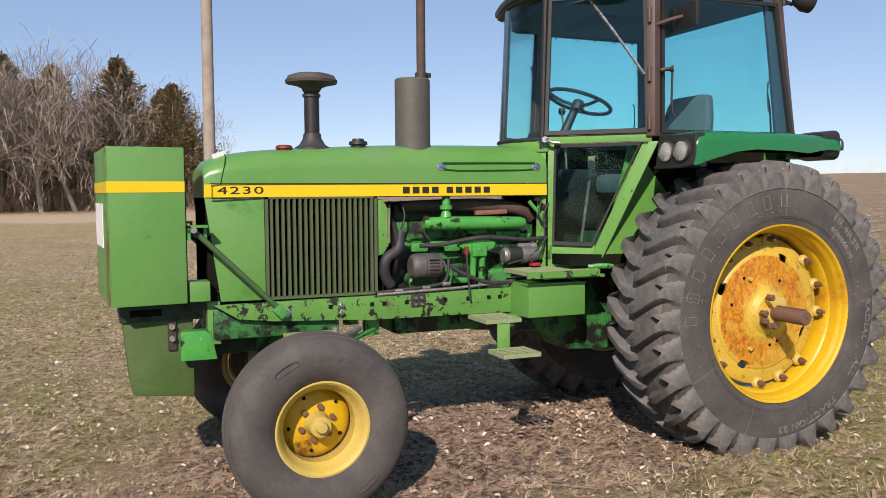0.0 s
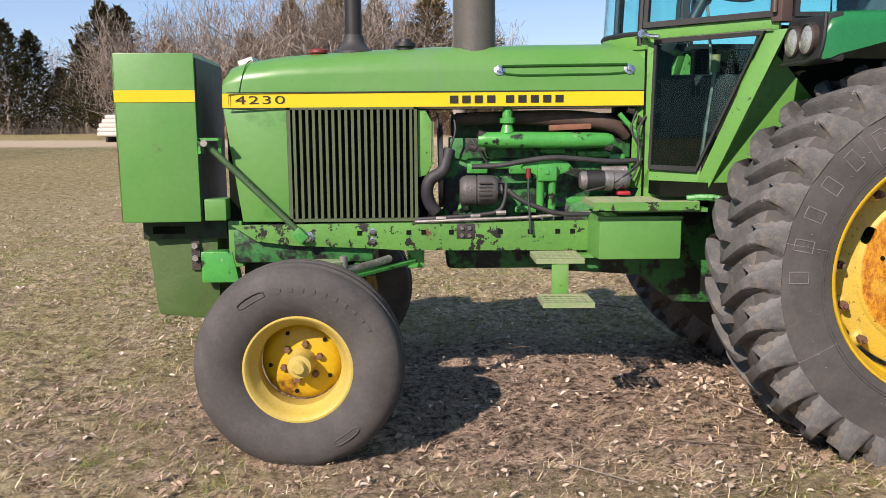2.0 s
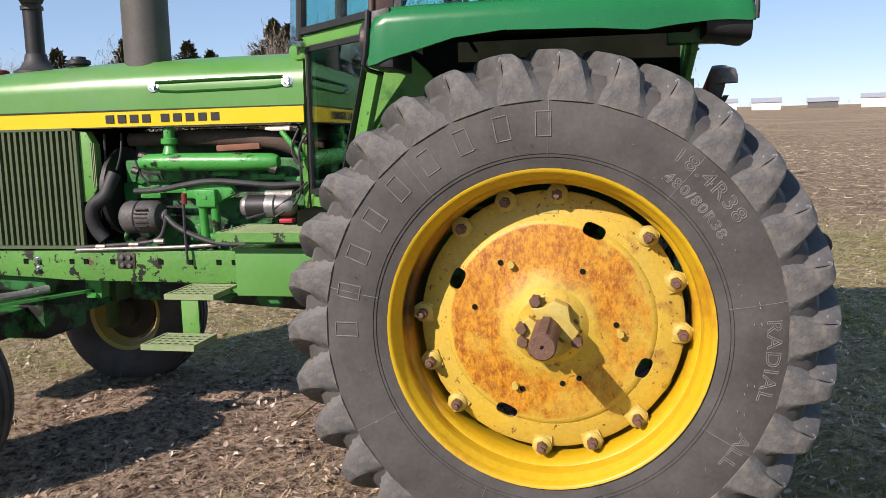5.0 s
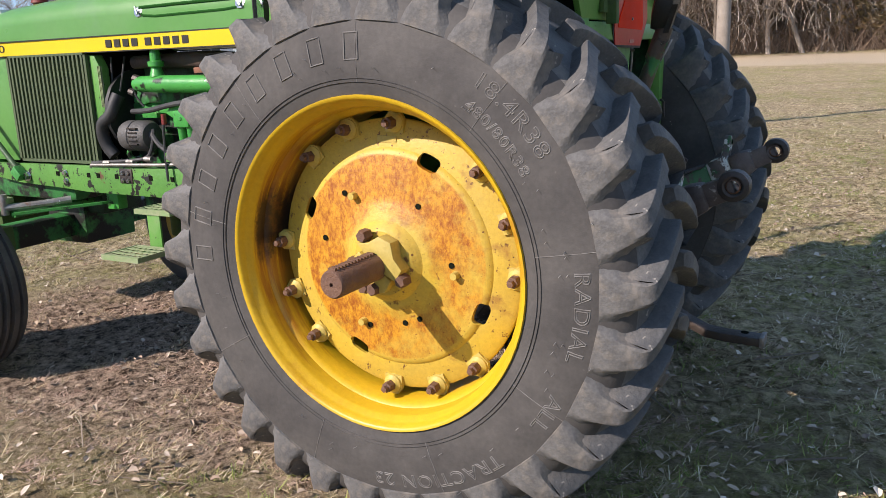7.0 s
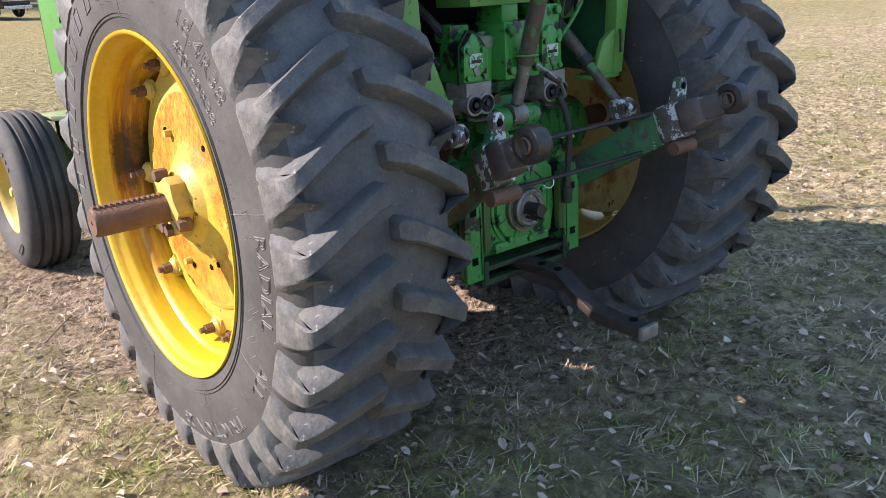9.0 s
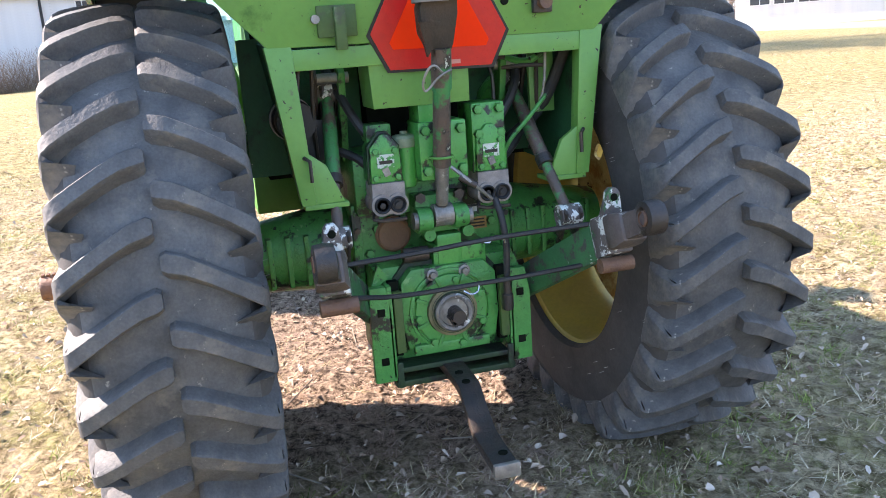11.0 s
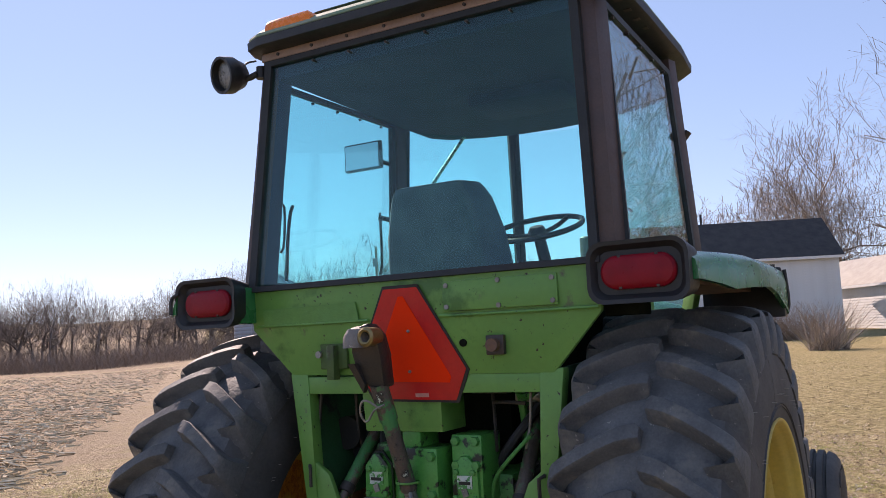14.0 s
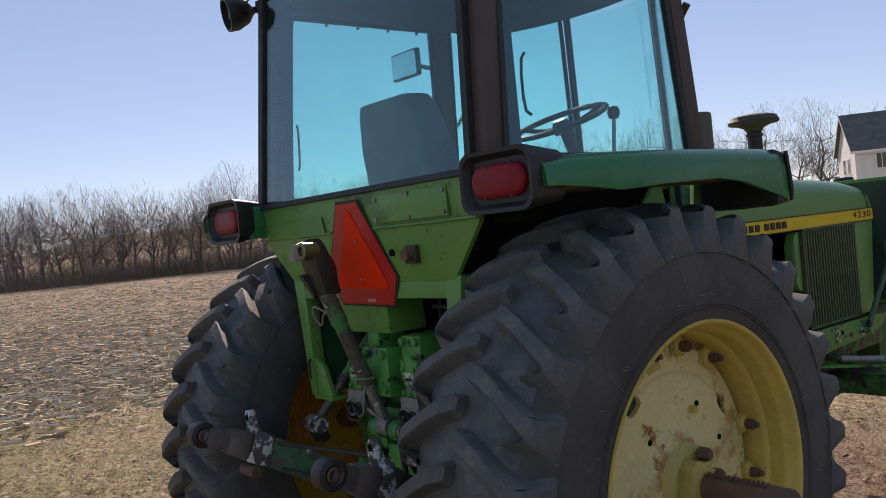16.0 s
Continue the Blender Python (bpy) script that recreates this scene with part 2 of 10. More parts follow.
def rust_disc_mat():
    """Yellow disc with an orange rust ring round its hub."""
    m = mat("rusted yellow wheel disc", (0.60, 0.405, 0.045), (0.52, 0.36, 0.06), 6.0, 0.5, bump=0.15, spots=(((0.36, 0.20, 0.04), 7.0, 0.57, 0.10), ((0.16, 0.07, 0.02), 13.0, 0.64, 0.05), ((0.17, 0.08, 0.025), 42.0, 0.62, 0.03), ((0.06, 0.03, 0.015), 75.0, 0.66, 0.02)))
    n, l = m.node_tree.nodes, m.node_tree.links
    bsdf = n["Principled BSDF"]
    old = bsdf.inputs["Base Color"].links[0].from_socket
    tc, sep, vec = n.new("ShaderNodeTexCoord"), n.new("ShaderNodeVectorMath"), n.new("ShaderNodeVectorMath")
    sep.operation, sep.inputs[1].default_value = "MULTIPLY", (1, 0, 1)
    vec.operation = "LENGTH"
    l.new(tc.outputs["Object"], sep.inputs[0]), l.new(sep.outputs[0], vec.inputs[0])
    ring = n.new("ShaderNodeValToRGB")
    e = ring.color_ramp.elements
    e[0].position, e[0].color, e[1].position, e[1].color = 0.10, (0.1, 0.1, 0.1, 1), 0.40, (0, 0, 0, 1)
    for pos, v in ((0.15, 0.65), (0.20, 0.92), (0.315, 0.86), (0.328, 0.30), (0.36, 0.16)):
        e.new(pos).color = (v, v, v, 1)
    l.new(vec.outputs["Value"], ring.inputs[0])
    no = n.new("ShaderNodeTexNoise")
    no.inputs["Scale"].default_value, no.inputs["Detail"].default_value, no.inputs["Roughness"].default_value = 7.5, 9, 0.78
    l.new(tc.outputs["Object"], no.inputs[0])
    mul, rg = n.new("ShaderNodeMath"), n.new("ShaderNodeMapRange")
    mul.operation = "MULTIPLY"
    l.new(no.outputs[0], mul.inputs[0]), l.new(ring.outputs[0], mul.inputs[1])
    rg.inputs[1].default_value, rg.inputs[2].default_value = 0.29, 0.46
    hz, mh = n.new("ShaderNodeMapRange"), n.new("ShaderNodeMath")
    mh.operation = "MULTIPLY"
    for i, v in ((1, -0.30), (2, 0.22), (3, 0.80), (4, 1.22)):
        hz.inputs[i].default_value = v
    tilt = n.new("ShaderNodeVectorMath")
    tilt.operation, tilt.inputs[1].default_value = "DOT_PRODUCT", (-0.75, 0.0, 0.55)
    l.new(tc.outputs["Object"], tilt.inputs[0]), l.new(tilt.outputs["Value"], hz.inputs[0])
    l.new(mul.outputs[0], mh.inputs[0]), l.new(hz.outputs[0], mh.inputs[1])
    l.new(mh.outputs[0], rg.inputs[0])
    spk = n.new("ShaderNodeTexNoise")
    spk.inputs["Scale"].default_value, spk.inputs["Detail"].default_value, spk.inputs["Roughness"].default_value = 48, 12, 0.85
    mpg = n.new("ShaderNodeMapping")
    mpg.inputs["Scale"].default_value = (1.0, 1.0, 0.6)
    l.new(tc.outputs["Object"], mpg.inputs[0]), l.new(mpg.outputs[0], spk.inputs[0])
    spr = n.new("ShaderNodeMapRange")
    spr.inputs[1].default_value, spr.inputs[2].default_value = 0.42, 0.58
    l.new(spk.outputs[0], spr.inputs[0])
    rustc = n.new("ShaderNodeMix")
    rustc.data_type = "RGBA"
    rustc.inputs[6].default_value, rustc.inputs[7].default_value = (0.62, 0.29, 0.018, 1), (0.29, 0.078, 0.006, 1)
    l.new(spr.outputs[0], rustc.inputs[0])
    mx = n.new("ShaderNodeMix")
    mx.data_type = "RGBA"
    l.new(rg.outputs[0], mx.inputs[0]), l.new(old, mx.inputs[6]), l.new(rustc.outputs[2], mx.inputs[7])
    l.new(mx.outputs[2], bsdf.inputs["Base Color"])
    return m


DISC_RUST = rust_disc_mat()


def stained_rim_mat():
    """Yellow rim paint with one large dark rust stain high on its front side."""
    m = mat("rust-stained yellow rim", (0.62, 0.39, 0.010), (0.55, 0.34, 0.014), 4.0, 0.4, bump=0.1, fine=0.2, spots=(((0.40, 0.16, 0.015), 3.0, 0.58, 0.15), (RUST, 24.0, 0.73, 0.03)))
    n, l = m.node_tree.nodes, m.node_tree.links
    bsdf = n["Principled BSDF"]
    old = bsdf.inputs["Base Color"].links[0].from_socket
    def node(kind, **kw):
        x = n.new("ShaderNode" + kind)
        for k, v in kw.items():
            if k == "operation":
                x.operation = v
        return x

    def link(a, b):
        l.new(a, b)
        return b.node

    def ranged(src, lo, hi, a=0.0, b=1.0):
        x = link(src, node("MapRange").inputs[0])
        for i, v in ((1, lo), (2, hi), (3, a), (4, b)):
            x.inputs[i].default_value = v
        return x.outputs[0]

    def times(a, b):
        x = node("Math", operation="MULTIPLY")
        l.new(a, x.inputs[0]), l.new(b, x.inputs[1])
        return x.outputs[0]

    def mixed(fac, a, colour):
        x = node("Mix")
        x.data_type = "RGBA"
        l.new(fac, x.inputs[0]), l.new(a, x.inputs[6])
        x.inputs[7].default_value = (*colour, 1)
        return x.outputs[2]

    tc = node("TexCoord")
    sep = link(tc.outputs["Object"], node("SeparateXYZ").inputs[0])
    fwd = node("Math", operation="MULTIPLY")
    l.new(sep.outputs[0], fwd.inputs[0])
    fwd.inputs[1].default_value = -1.0
    ang = node("Math", operation="ARCTAN2")
    l.new(sep.outputs[2], ang.inputs[0]), l.new(fwd.outputs[0], ang.inputs[1])
    # streaks run round the barrel
    com = node("CombineXYZ")
    l.new(ang.outputs[0], com.inputs[0])
    dep = node("Math", operation="MULTIPLY")
    l.new(sep.outputs[1], dep.inputs[0])
    dep.inputs[1].default_value = 22.0
    l.new(dep.outputs[0], com.inputs[1])
    st = link(com.outputs[0], node("TexNoise").inputs[0])
    st.inputs["Scale"].default_value, st.inputs["Detail"].default_value, st.inputs["Roughness"].default_value = 2.2, 8, 0.68
    no = link(tc.outputs["Object"], node("TexNoise").inputs[0])
    no.inputs["Scale"].default_value, no.inputs["Detail"].default_value, no.inputs["Roughness"].default_value = 16.0, 9, 0.74
    off = node("Math", operation="SUBTRACT")
    l.new(ang.outputs[0], off.inputs[0])
    off.inputs[1].default_value = 0.22
    off2 = node("Math", operation="ABSOLUTE")
    l.new(off.outputs[0], off2.inputs[0])
    wide, core = ranged(off2.outputs[0], 0.35, 1.75, 1.0, 0.25), ranged(off2.outputs[0], 0.10, 0.62, 1.0, 0.0)
    depth = ranged(sep.outputs[1], -0.275, -0.215)
    out = mixed(ranged(times(times(st.outputs[0], wide), depth), 0.30, 0.50, 0.0, 0.9), old, (0.34, 0.125, 0.012))
    out = mixed(ranged(times(times(st.outputs[0], core), depth), 0.26, 0.46, 0.0, 0.95), out, (0.12, 0.042, 0.010))
    out = mixed(ranged(times(times(no.outputs[0], core), depth), 0.36, 0.50, 0.0, 0.95), out, (0.035, 0.016, 0.008))
    l.new(out, bsdf.inputs["Base Color"])
    return m


RIM_STAINED = stained_rim_mat()


# ---- mesh tools ----
def part(name, bm, material, parent=None, label="", bevel=0.0, angle=35.0):
    """Links a bmesh as one mesh object under a thing or a part."""
    bmesh.ops.recalc_face_normals(bm, faces=bm.faces)
    if bevel:
        sharp = [e for e in bm.edges if len(e.link_faces) == 2 and e.calc_face_angle(0) > radians(30)]
        bmesh.ops.bevel(bm, geom=sharp, offset=bevel, segments=2, profile=0.6, affect="EDGES", clamp_overlap=True)
    me = bpy.data.meshes.new(name)
    bm.to_mesh(me)
    bm.free()
    for p in me.polygons:
        p.use_smooth = True
    me.set_sharp_from_angle(angle=radians(angle))
    me.materials.append(material)
    ob = new(name, me)
    ob.parent = parent
    if label:
        ob["label"] = label
    return ob


def shared(name, me, parent, m=None):
    """One more object on an existing mesh."""
    ob = new(name, me)
    ob.parent = parent
    if m is not None:
        ob.matrix_basis = m
    return ob


def box(bm, a, b, rot=None):
    """Axis-aligned box between two corners, optionally turned about its centre (degrees)."""
    c, s = (Vector(a) + Vector(b)) / 2, Vector(b) - Vector(a)
    m = Matrix.Translation(c) @ (pose(0, 0, 0, *rot) if rot else Matrix()) @ Matrix.Diagonal((abs(s.x), abs(s.y), abs(s.z), 1))
    bmesh.ops.create_cube(bm, size=1, matrix=m)
    return bm


def mbox(a, b, rot=None):
    return box(bmesh.new(), a, b, rot)


def prism(bm, pts, vec):
    """A polygon pushed along a vector."""
    v0 = [bm.verts.new(p) for p in pts]
    v1 = [bm.verts.new(Vector(p) + Vector(vec)) for p in pts]
    bm.faces.new(v0), bm.faces.new(v1[::-1])
    for i in range(len(pts)):
        j = (i + 1) % len(pts)
        bm.faces.new((v0[i], v0[j], v1[j], v1[i]))
    return bm


def rod(bm, p0, p1, r, r2=None, seg=14):
    p0, p1 = Vector(p0), Vector(p1)
    d = p1 - p0
    m = Matrix.Translation((p0 + p1) / 2) @ d.to_track_quat("Z", "Y").to_matrix().to_4x4()
    bmesh.ops.create_cone(bm, cap_ends=True, segments=seg, radius1=r, radius2=r if r2 is None else r2, depth=d.length, matrix=m)
    return bm


def tube(bm, pts, r, seg=8, smooth=3):
    """A round bar along a smoothed line of points; r may be one radius or one per point."""
    pts = [Vector(p) for p in pts]
    rad = list(r) if isinstance(r, (list, tuple)) else [r] * len(pts)
    for _ in range(smooth):
        if len(pts) < 3:
            break
        q, qr = [pts[0]], [rad[0]]
        for i in range(len(pts) - 1):
            q += [pts[i].lerp(pts[i + 1], 0.25), pts[i].lerp(pts[i + 1], 0.75)]
            qr += [rad[i] * 0.75 + rad[i + 1] * 0.25, rad[i] * 0.25 + rad[i + 1] * 0.75]
        pts, rad = q + [pts[-1]], qr + [rad[-1]]
        if len(pts) > 40:
            break
    rings, up = [], None
    for i, p in enumerate(pts):
        d = (pts[min(i + 1, len(pts) - 1)] - pts[max(i - 1, 0)]).normalized()
        up = (up - d * up.dot(d)).normalized() if up is not None else d.orthogonal().normalized()
        side = d.cross(up)
        rings.append([bm.verts.new(p + (up * math.cos(a) + side * math.sin(a)) * rad[i]) for a in (2 * math.pi * k / seg for k in range(seg))])
    for a, b in zip(rings, rings[1:]):
        for k in range(seg):
            bm.faces.new((a[k], a[(k + 1) % seg], b[(k + 1) % seg], b[k]))
    bm.faces.new(rings[0][::-1]), bm.faces.new(rings[-1])
    return bm


def lathe(bm, prof, seg=32, c=(0, 0, 0), axis="Y", closed=False):
    """Turns a profile of (radius, height) about an axis through c."""
    rings = []
    for r, h in prof:
        ring = []
        for k in range(seg if r > 1e-6 else 1):
            a = 2 * math.pi * k / seg
            u, v = r * math.cos(a), r * math.sin(a)
            ring.append(bm.verts.new(Vector(c) + Vector({"Y": (u, h, v), "Z": (u, v, h), "X": (h, u, v)}[axis])))
        rings.append(ring)
    pairs = list(zip(rings, rings[1:])) + ([(rings[-1], rings[0])] if closed else [])
    for a, b in pairs:
        if len(a) == 1 and len(b) == 1:
            continue
        for k in range(seg):
            q = [a[k % len(a)], a[(k + 1) % len(a)], b[(k + 1) % len(b)], b[k % len(b)]]
            q = [v for i, v in enumerate(q) if v not in q[:i]]
            if len(q) > 2:
                bm.faces.new(q)
    return bm


def loft(bm, sections, caps=True):
    """Skins closed sections of equal length."""
    rings = [[bm.verts.new(p) for p in s] for s in sections]
    k = len(rings[0])
    for a, b in zip(rings, rings[1:]):
        for i in range(k):
            bm.faces.new((a[i], a[(i + 1) % k], b[(i + 1) % k], b[i]))
    if caps:
        bm.faces.new(rings[0][::-1]), bm.faces.new(rings[-1])
    return bm


def mesh_of(name, bm, material, angle=35.0):
    bmesh.ops.recalc_face_normals(bm, faces=bm.faces)
    me = bpy.data.meshes.new(name)
    bm.to_mesh(me)
    bm.free()
    for p in me.polygons:
        p.use_smooth = True
    me.set_sharp_from_angle(angle=radians(angle))
    me.materials.append(material)
    return me


def raw_mesh(name, verts, faces, material, smooth=False):
    """A mesh from arrays: verts n x 3, faces m x 3 or m x 4."""
    verts, faces = np.asarray(verts, dtype=np.float32), np.asarray(faces, dtype=np.int32)
    me = bpy.data.meshes.new(name)
    k = faces.shape[1]
    me.vertices.add(len(verts)), me.loops.add(faces.size), me.polygons.add(len(faces))
    me.vertices.foreach_set("co", verts.ravel())
    me.loops.foreach_set("vertex_index", faces.ravel())
    me.polygons.foreach_set("loop_start", np.arange(0, faces.size, k, dtype=np.int32))
    me.polygons.foreach_set("use_smooth", np.full(len(faces), smooth))
    me.update(calc_edges=True)
    me.materials.append(material)
    return me


def letters(text, size, depth=0.002, spacing=1.0, line=0.0):
    """Lettering in the x-y plane, centred, as vertices and faces: solid, or a raised outline of the width given."""
    cu = bpy.data.curves.new("letters", "FONT")
    cu.body, cu.size, cu.extrude, cu.align_x, cu.align_y, cu.space_character = text, size, depth, "CENTER", "CENTER", spacing
    cu.resolution_u = 3
    if line:
        cu.extrude, cu.fill_mode, cu.bevel_depth, cu.bevel_resolution = 0.0, "NONE", line, 0
    ob = bpy.data.objects.new("letters", cu)
    me = bpy.data.meshes.new_from_object(ob)
    vs = [v.co.copy() for v in me.vertices]
    fs = [tuple(p.vertices) for p in me.polygons]
    bpy.data.objects.remove(ob), bpy.data.curves.remove(cu), bpy.data.meshes.remove(me)
    return vs, fs


# ---- the tractor: x to its rear, y to its right, rear axle over x = 0 ----
tractor = tagged(new("tractor"), "weathered green tractor with yellow wheels and glass cab on grass", "tractor")
T = tractor


def both(fn):
    """Calls fn with -1 for the left side and 1 for the right side."""
    for s in (-1, 1):
        fn(s)


# hood
def hood_section(x, w, zt, zs, zb=1.446):
    half = [(-w, zb), (-w, zs), (-w + 0.006, zs + (zt - zs) * 0.30), (-w + 0.035, zs + (zt - zs) * 0.62), (-w + 0.09, zs + (zt - zs) * 0.85), (-w * 0.35, zt - 0.006)]
    return [(x, y, z) for y, z in half] + [(x, -y, z) for y, z in half[::-1]]


bm = bmesh.new()
loft(bm, [hood_section(*s) for s in ((-1.03, 0.283, 1.748, 1.60), (-1.5, 0.283, 1.746, 1.60), (-2.0, 0.283, 1.738, 1.60), (-2.45, 0.281, 1.718, 1.595),
                                     (-2.72, 0.278, 1.697, 1.585), (-2.88, 0.274, 1.674, 1.57), (-2.955, 0.268, 1.645, 1.555), (-2.985, 0.262, 1.60, 1.53))])
hood = part("hood", bm, GREEN_HOOD, T, "faded green hood with a rounded nose")


def hood_side(s):
    y = s * 0.286
    part("stripe", prism(bmesh.new(), [(-2.986, y - s * 0.022, 1.447), (-2.90, y - s * 0.008, 1.447), (-1.032, y, 1.447), (-1.032, y, 1.512), (-2.90, y - s * 0.008, 1.512), (-2.986, y - s * 0.022, 1.512)],
                             (0, s * 0.003, 0)), STRIPE, hood, "yellow decal stripe")
    for z in (1.4445, 1.5155):
        part("pinstripe", box(bmesh.new(), (-2.96, y - 0.003, z - 0.0025), (-1.032, y + 0.003, z + 0.0025)), DECAL_BLACK, hood)
    for k, ch in enumerate("4230" if s < 0 else "0324"):
        vs, fs = letters(ch, 0.066, 0.0008)
        bm = bmesh.new()
        vv = [bm.verts.new((-2.898 + 0.0605 * k + (v.x if s < 0 else -v.x) * 1.62, y - s * 0.0028 + s * v.z, 1.4805 + v.y * 0.80)) for v in vs]
        for f in fs:
            bm.faces.new([vv[i] for i in f])
        part("digit", bm, DECAL_BLACK, hood, "black digit " + ch)
    fr = bmesh.new()
    yy = y - s * 0.002
    for a, b in (((-2.953, 1.448), (-2.9522, 1.511)),):
        box(fr, (a[0], yy - 0.0025, a[1]), (b[0], yy + 0.0025, b[1]))
    part("number_border", fr, DECAL_BLACK, hood)
    # brand wording stands as plain bars
    x = -1.933
    for word in (4, 5):
        for k in range(word):
            part("lettering_bar", box(bmesh.new(), (x, y - 0.0035, 1.463), (x + 0.038, y + 0.0045, 1.497)), DECAL_BLACK, hood)
            x += 0.0575
        x += 0.030
    # two latches with a pressed groove between them
    bm = bmesh.new()
    yg = s * 0.281
    tube(bm, [(-1.69, yg, 1.628), (-1.40, yg, 1.632), (-1.11, yg, 1.634)], 0.0065, 6, 1)
    tube(bm, [(-1.70, yg, 1.61), (-1.66, yg, 1.585), (-1.40, yg - s * 0.0, 1.588), (-1.12, yg, 1.592), (-1.095, yg, 1.612)], 0.0065, 6, 1)
    part("hood_groove", bm, mat_groove, hood, "dark pressed groove")
    for x, z in ((-1.702, 1.612), (-1.100, 1.614)):
        bm = lathe(bmesh.new(), [(0, 0.016), (0.012, 0.014), (0.015, 0.008), (0.026, 0.006), (0.029, 0.0)], 20)
        box(bm, (-0.004, 0.012, -0.02), (0.004, 0.02, 0.02), (0, 30, 0))
        la = part("hood_latch", bm, CHROME, hood, "zinc-plated turn latch")
        la.matrix_basis = Matrix.Translation((x, s * 0.276, z)) @ (Matrix.Rotation(math.pi, 4, "Z") if s < 0 else Matrix()) @ Matrix.Rotation(0.25, 4, "X")


# darker green paints the shade of the hood's pressed lines and seams
mat_groove = mat("shadowed green groove", (0.012, 0.07, 0.012), (0.015, 0.08, 0.014), 8.0, 0.9, spec=0.1)
both(hood_side)
part("radiator_cap", lathe(bmesh.new(), [(0, 0.030), (0.03, 0.029), (0.044, 0.022), (0.046, 0.010), (0.036, 0.006), (0.036, -0.01)], 20, (-2.552, -0.14, 1.694), "Z"), RED_PAINT, T, "dark red filler cap")
part("coolant_cap", lathe(bmesh.new(), [(0, 0.042), (0.03, 0.042), (0.034, 0.03), (0.050, 0.026), (0.052, 0.01), (0.04, 0.004), (0.04, -0.02)], 20, (-2.14, -0.14, 1.722), "Z"), BLACK, T, "black filler cap")
part("nose_sticker", mbox((-2.93, -0.16, 1.655), (-2.86, -0.02, 1.678), (0, -18, 0)), WHITE, hood, "peeling white sticker")

for s in (-1, 1):
    part("nose_seam", tube(bmesh.new(), [(-2.905, s * 0.2745, 1.517), (-2.893, s * 0.274, 1.57), (-2.882, s * 0.268, 1.612), (-2.873, s * 0.235, 1.650), (-2.868, s * 0.18, 1.668), (-2.866, s * 0.08, 1.675)], 0.0025, 6, 1), mat_groove, hood)
# breather stack and muffler
px, py = -2.387, -0.095
part("intake_boot", lathe(bmesh.new(), [(0.10, 0), (0.098, 0.012), (0.07, 0.03), (0.052, 0.06), (0.046, 0.09), (0, 0.09)], 24, (px, py, 1.70), "Z"), BLACK_RUBBER, T, "black rubber intake boot")
part("intake_pipe", rod(bmesh.new(), (px, py, 1.76), (px, py, 2.05), 0.041, 0.041, 20), BLACK, T)
part("intake_clamp", lathe(bmesh.new(), [(0.041, 0), (0.049, 0.002), (0.049, 0.018), (0.041, 0.02)], 20, (px, py, 1.985), "Z"), STEEL_DARK, T)
part("intake_cap", lathe(bmesh.new(), [(0.045, 0), (0.055, 0.02), (0.09, 0.035), (0.138, 0.045), (0.142, 0.06), (0.136, 0.066), (0.125, 0.085), (0.09, 0.096), (0, 0.10)], 28, (px, py, 2.015), "Z"), INTAKE, T, "domed grey-brown breather cap")
part("muffler", lathe(bmesh.new(), [(0, 0), (0.10, 0), (0.10, 0.40), (0.094, 0.408), (0.088, 0.40), (0.084, 0.404), (0, 0.41)], 32, (-1.81, -0.12, 1.70), "Z"), MUFFLER, T, "tall grey steel muffler")
part("exhaust_pipe", rod(bmesh.new(), (-1.755, -0.12, 2.08), (-1.755, -0.12, 3.25), 0.026, 0.026, 18), RUST_BROWN, T, "tall brown upright exhaust pipe")
bm = lathe(bmesh.new(), [(0.026, 0), (0.036, 0.002), (0.036, 0.03), (0.026, 0.032)], 18, (-1.755, -0.12, 2.115), "Z")
box(bm, (-1.72, -0.135, 2.12), (-1.70, -0.105, 2.145))
part("stack_clamp", bm, STEEL_DARK, T)


# nose sides, side screens
def nose_side(s):
    y = s * 0.262
    part("nose_panel", prism(bmesh.new(), [(-2.985, y, 1.447), (-2.690, y + s * 0.018, 1.447), (-2.690, y + s * 0.018, 0.915), (-2.915, y, 0.915)], (0, -s * 0.02, 0)), GREEN, T, "green nose side panel", 0.004)
    y = s * 0.279
    fr = bmesh.new()
    for a, b in (((-2.688, 0.915), (-2.672, 1.447)), ((-2.100, 0.915), (-2.085, 1.447)), ((-2.688, 0.915), (-2.085, 0.930)), ((-2.688, 1.436), (-2.085, 1.447))):
        box(fr, (a[0], y - 0.012, a[1]), (b[0], y + 0.012, b[1]))
    screen = part("side_screen", fr, OLIVE, T, "dusty olive radiator side screen")
    me = mesh_of("screen_slat", box(bmesh.new(), (-0.0065, -0.012, -0.255), (0.0065, 0.012, 0.255)), OLIVE)
    for k in range(19):
        shared("slat", me, screen, Matrix.Translation((-2.655 + k * 0.0300, y, 1.183)))
    # black sheet gives the slats their unlit background
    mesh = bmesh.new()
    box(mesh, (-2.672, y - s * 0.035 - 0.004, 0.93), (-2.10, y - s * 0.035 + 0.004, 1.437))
    part("screen_backing", mesh, DARK, screen, "black sheet for the unlit space behind the slats")


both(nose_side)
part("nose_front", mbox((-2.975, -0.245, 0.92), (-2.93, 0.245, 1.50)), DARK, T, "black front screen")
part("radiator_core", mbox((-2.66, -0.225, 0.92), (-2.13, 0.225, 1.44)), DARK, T)


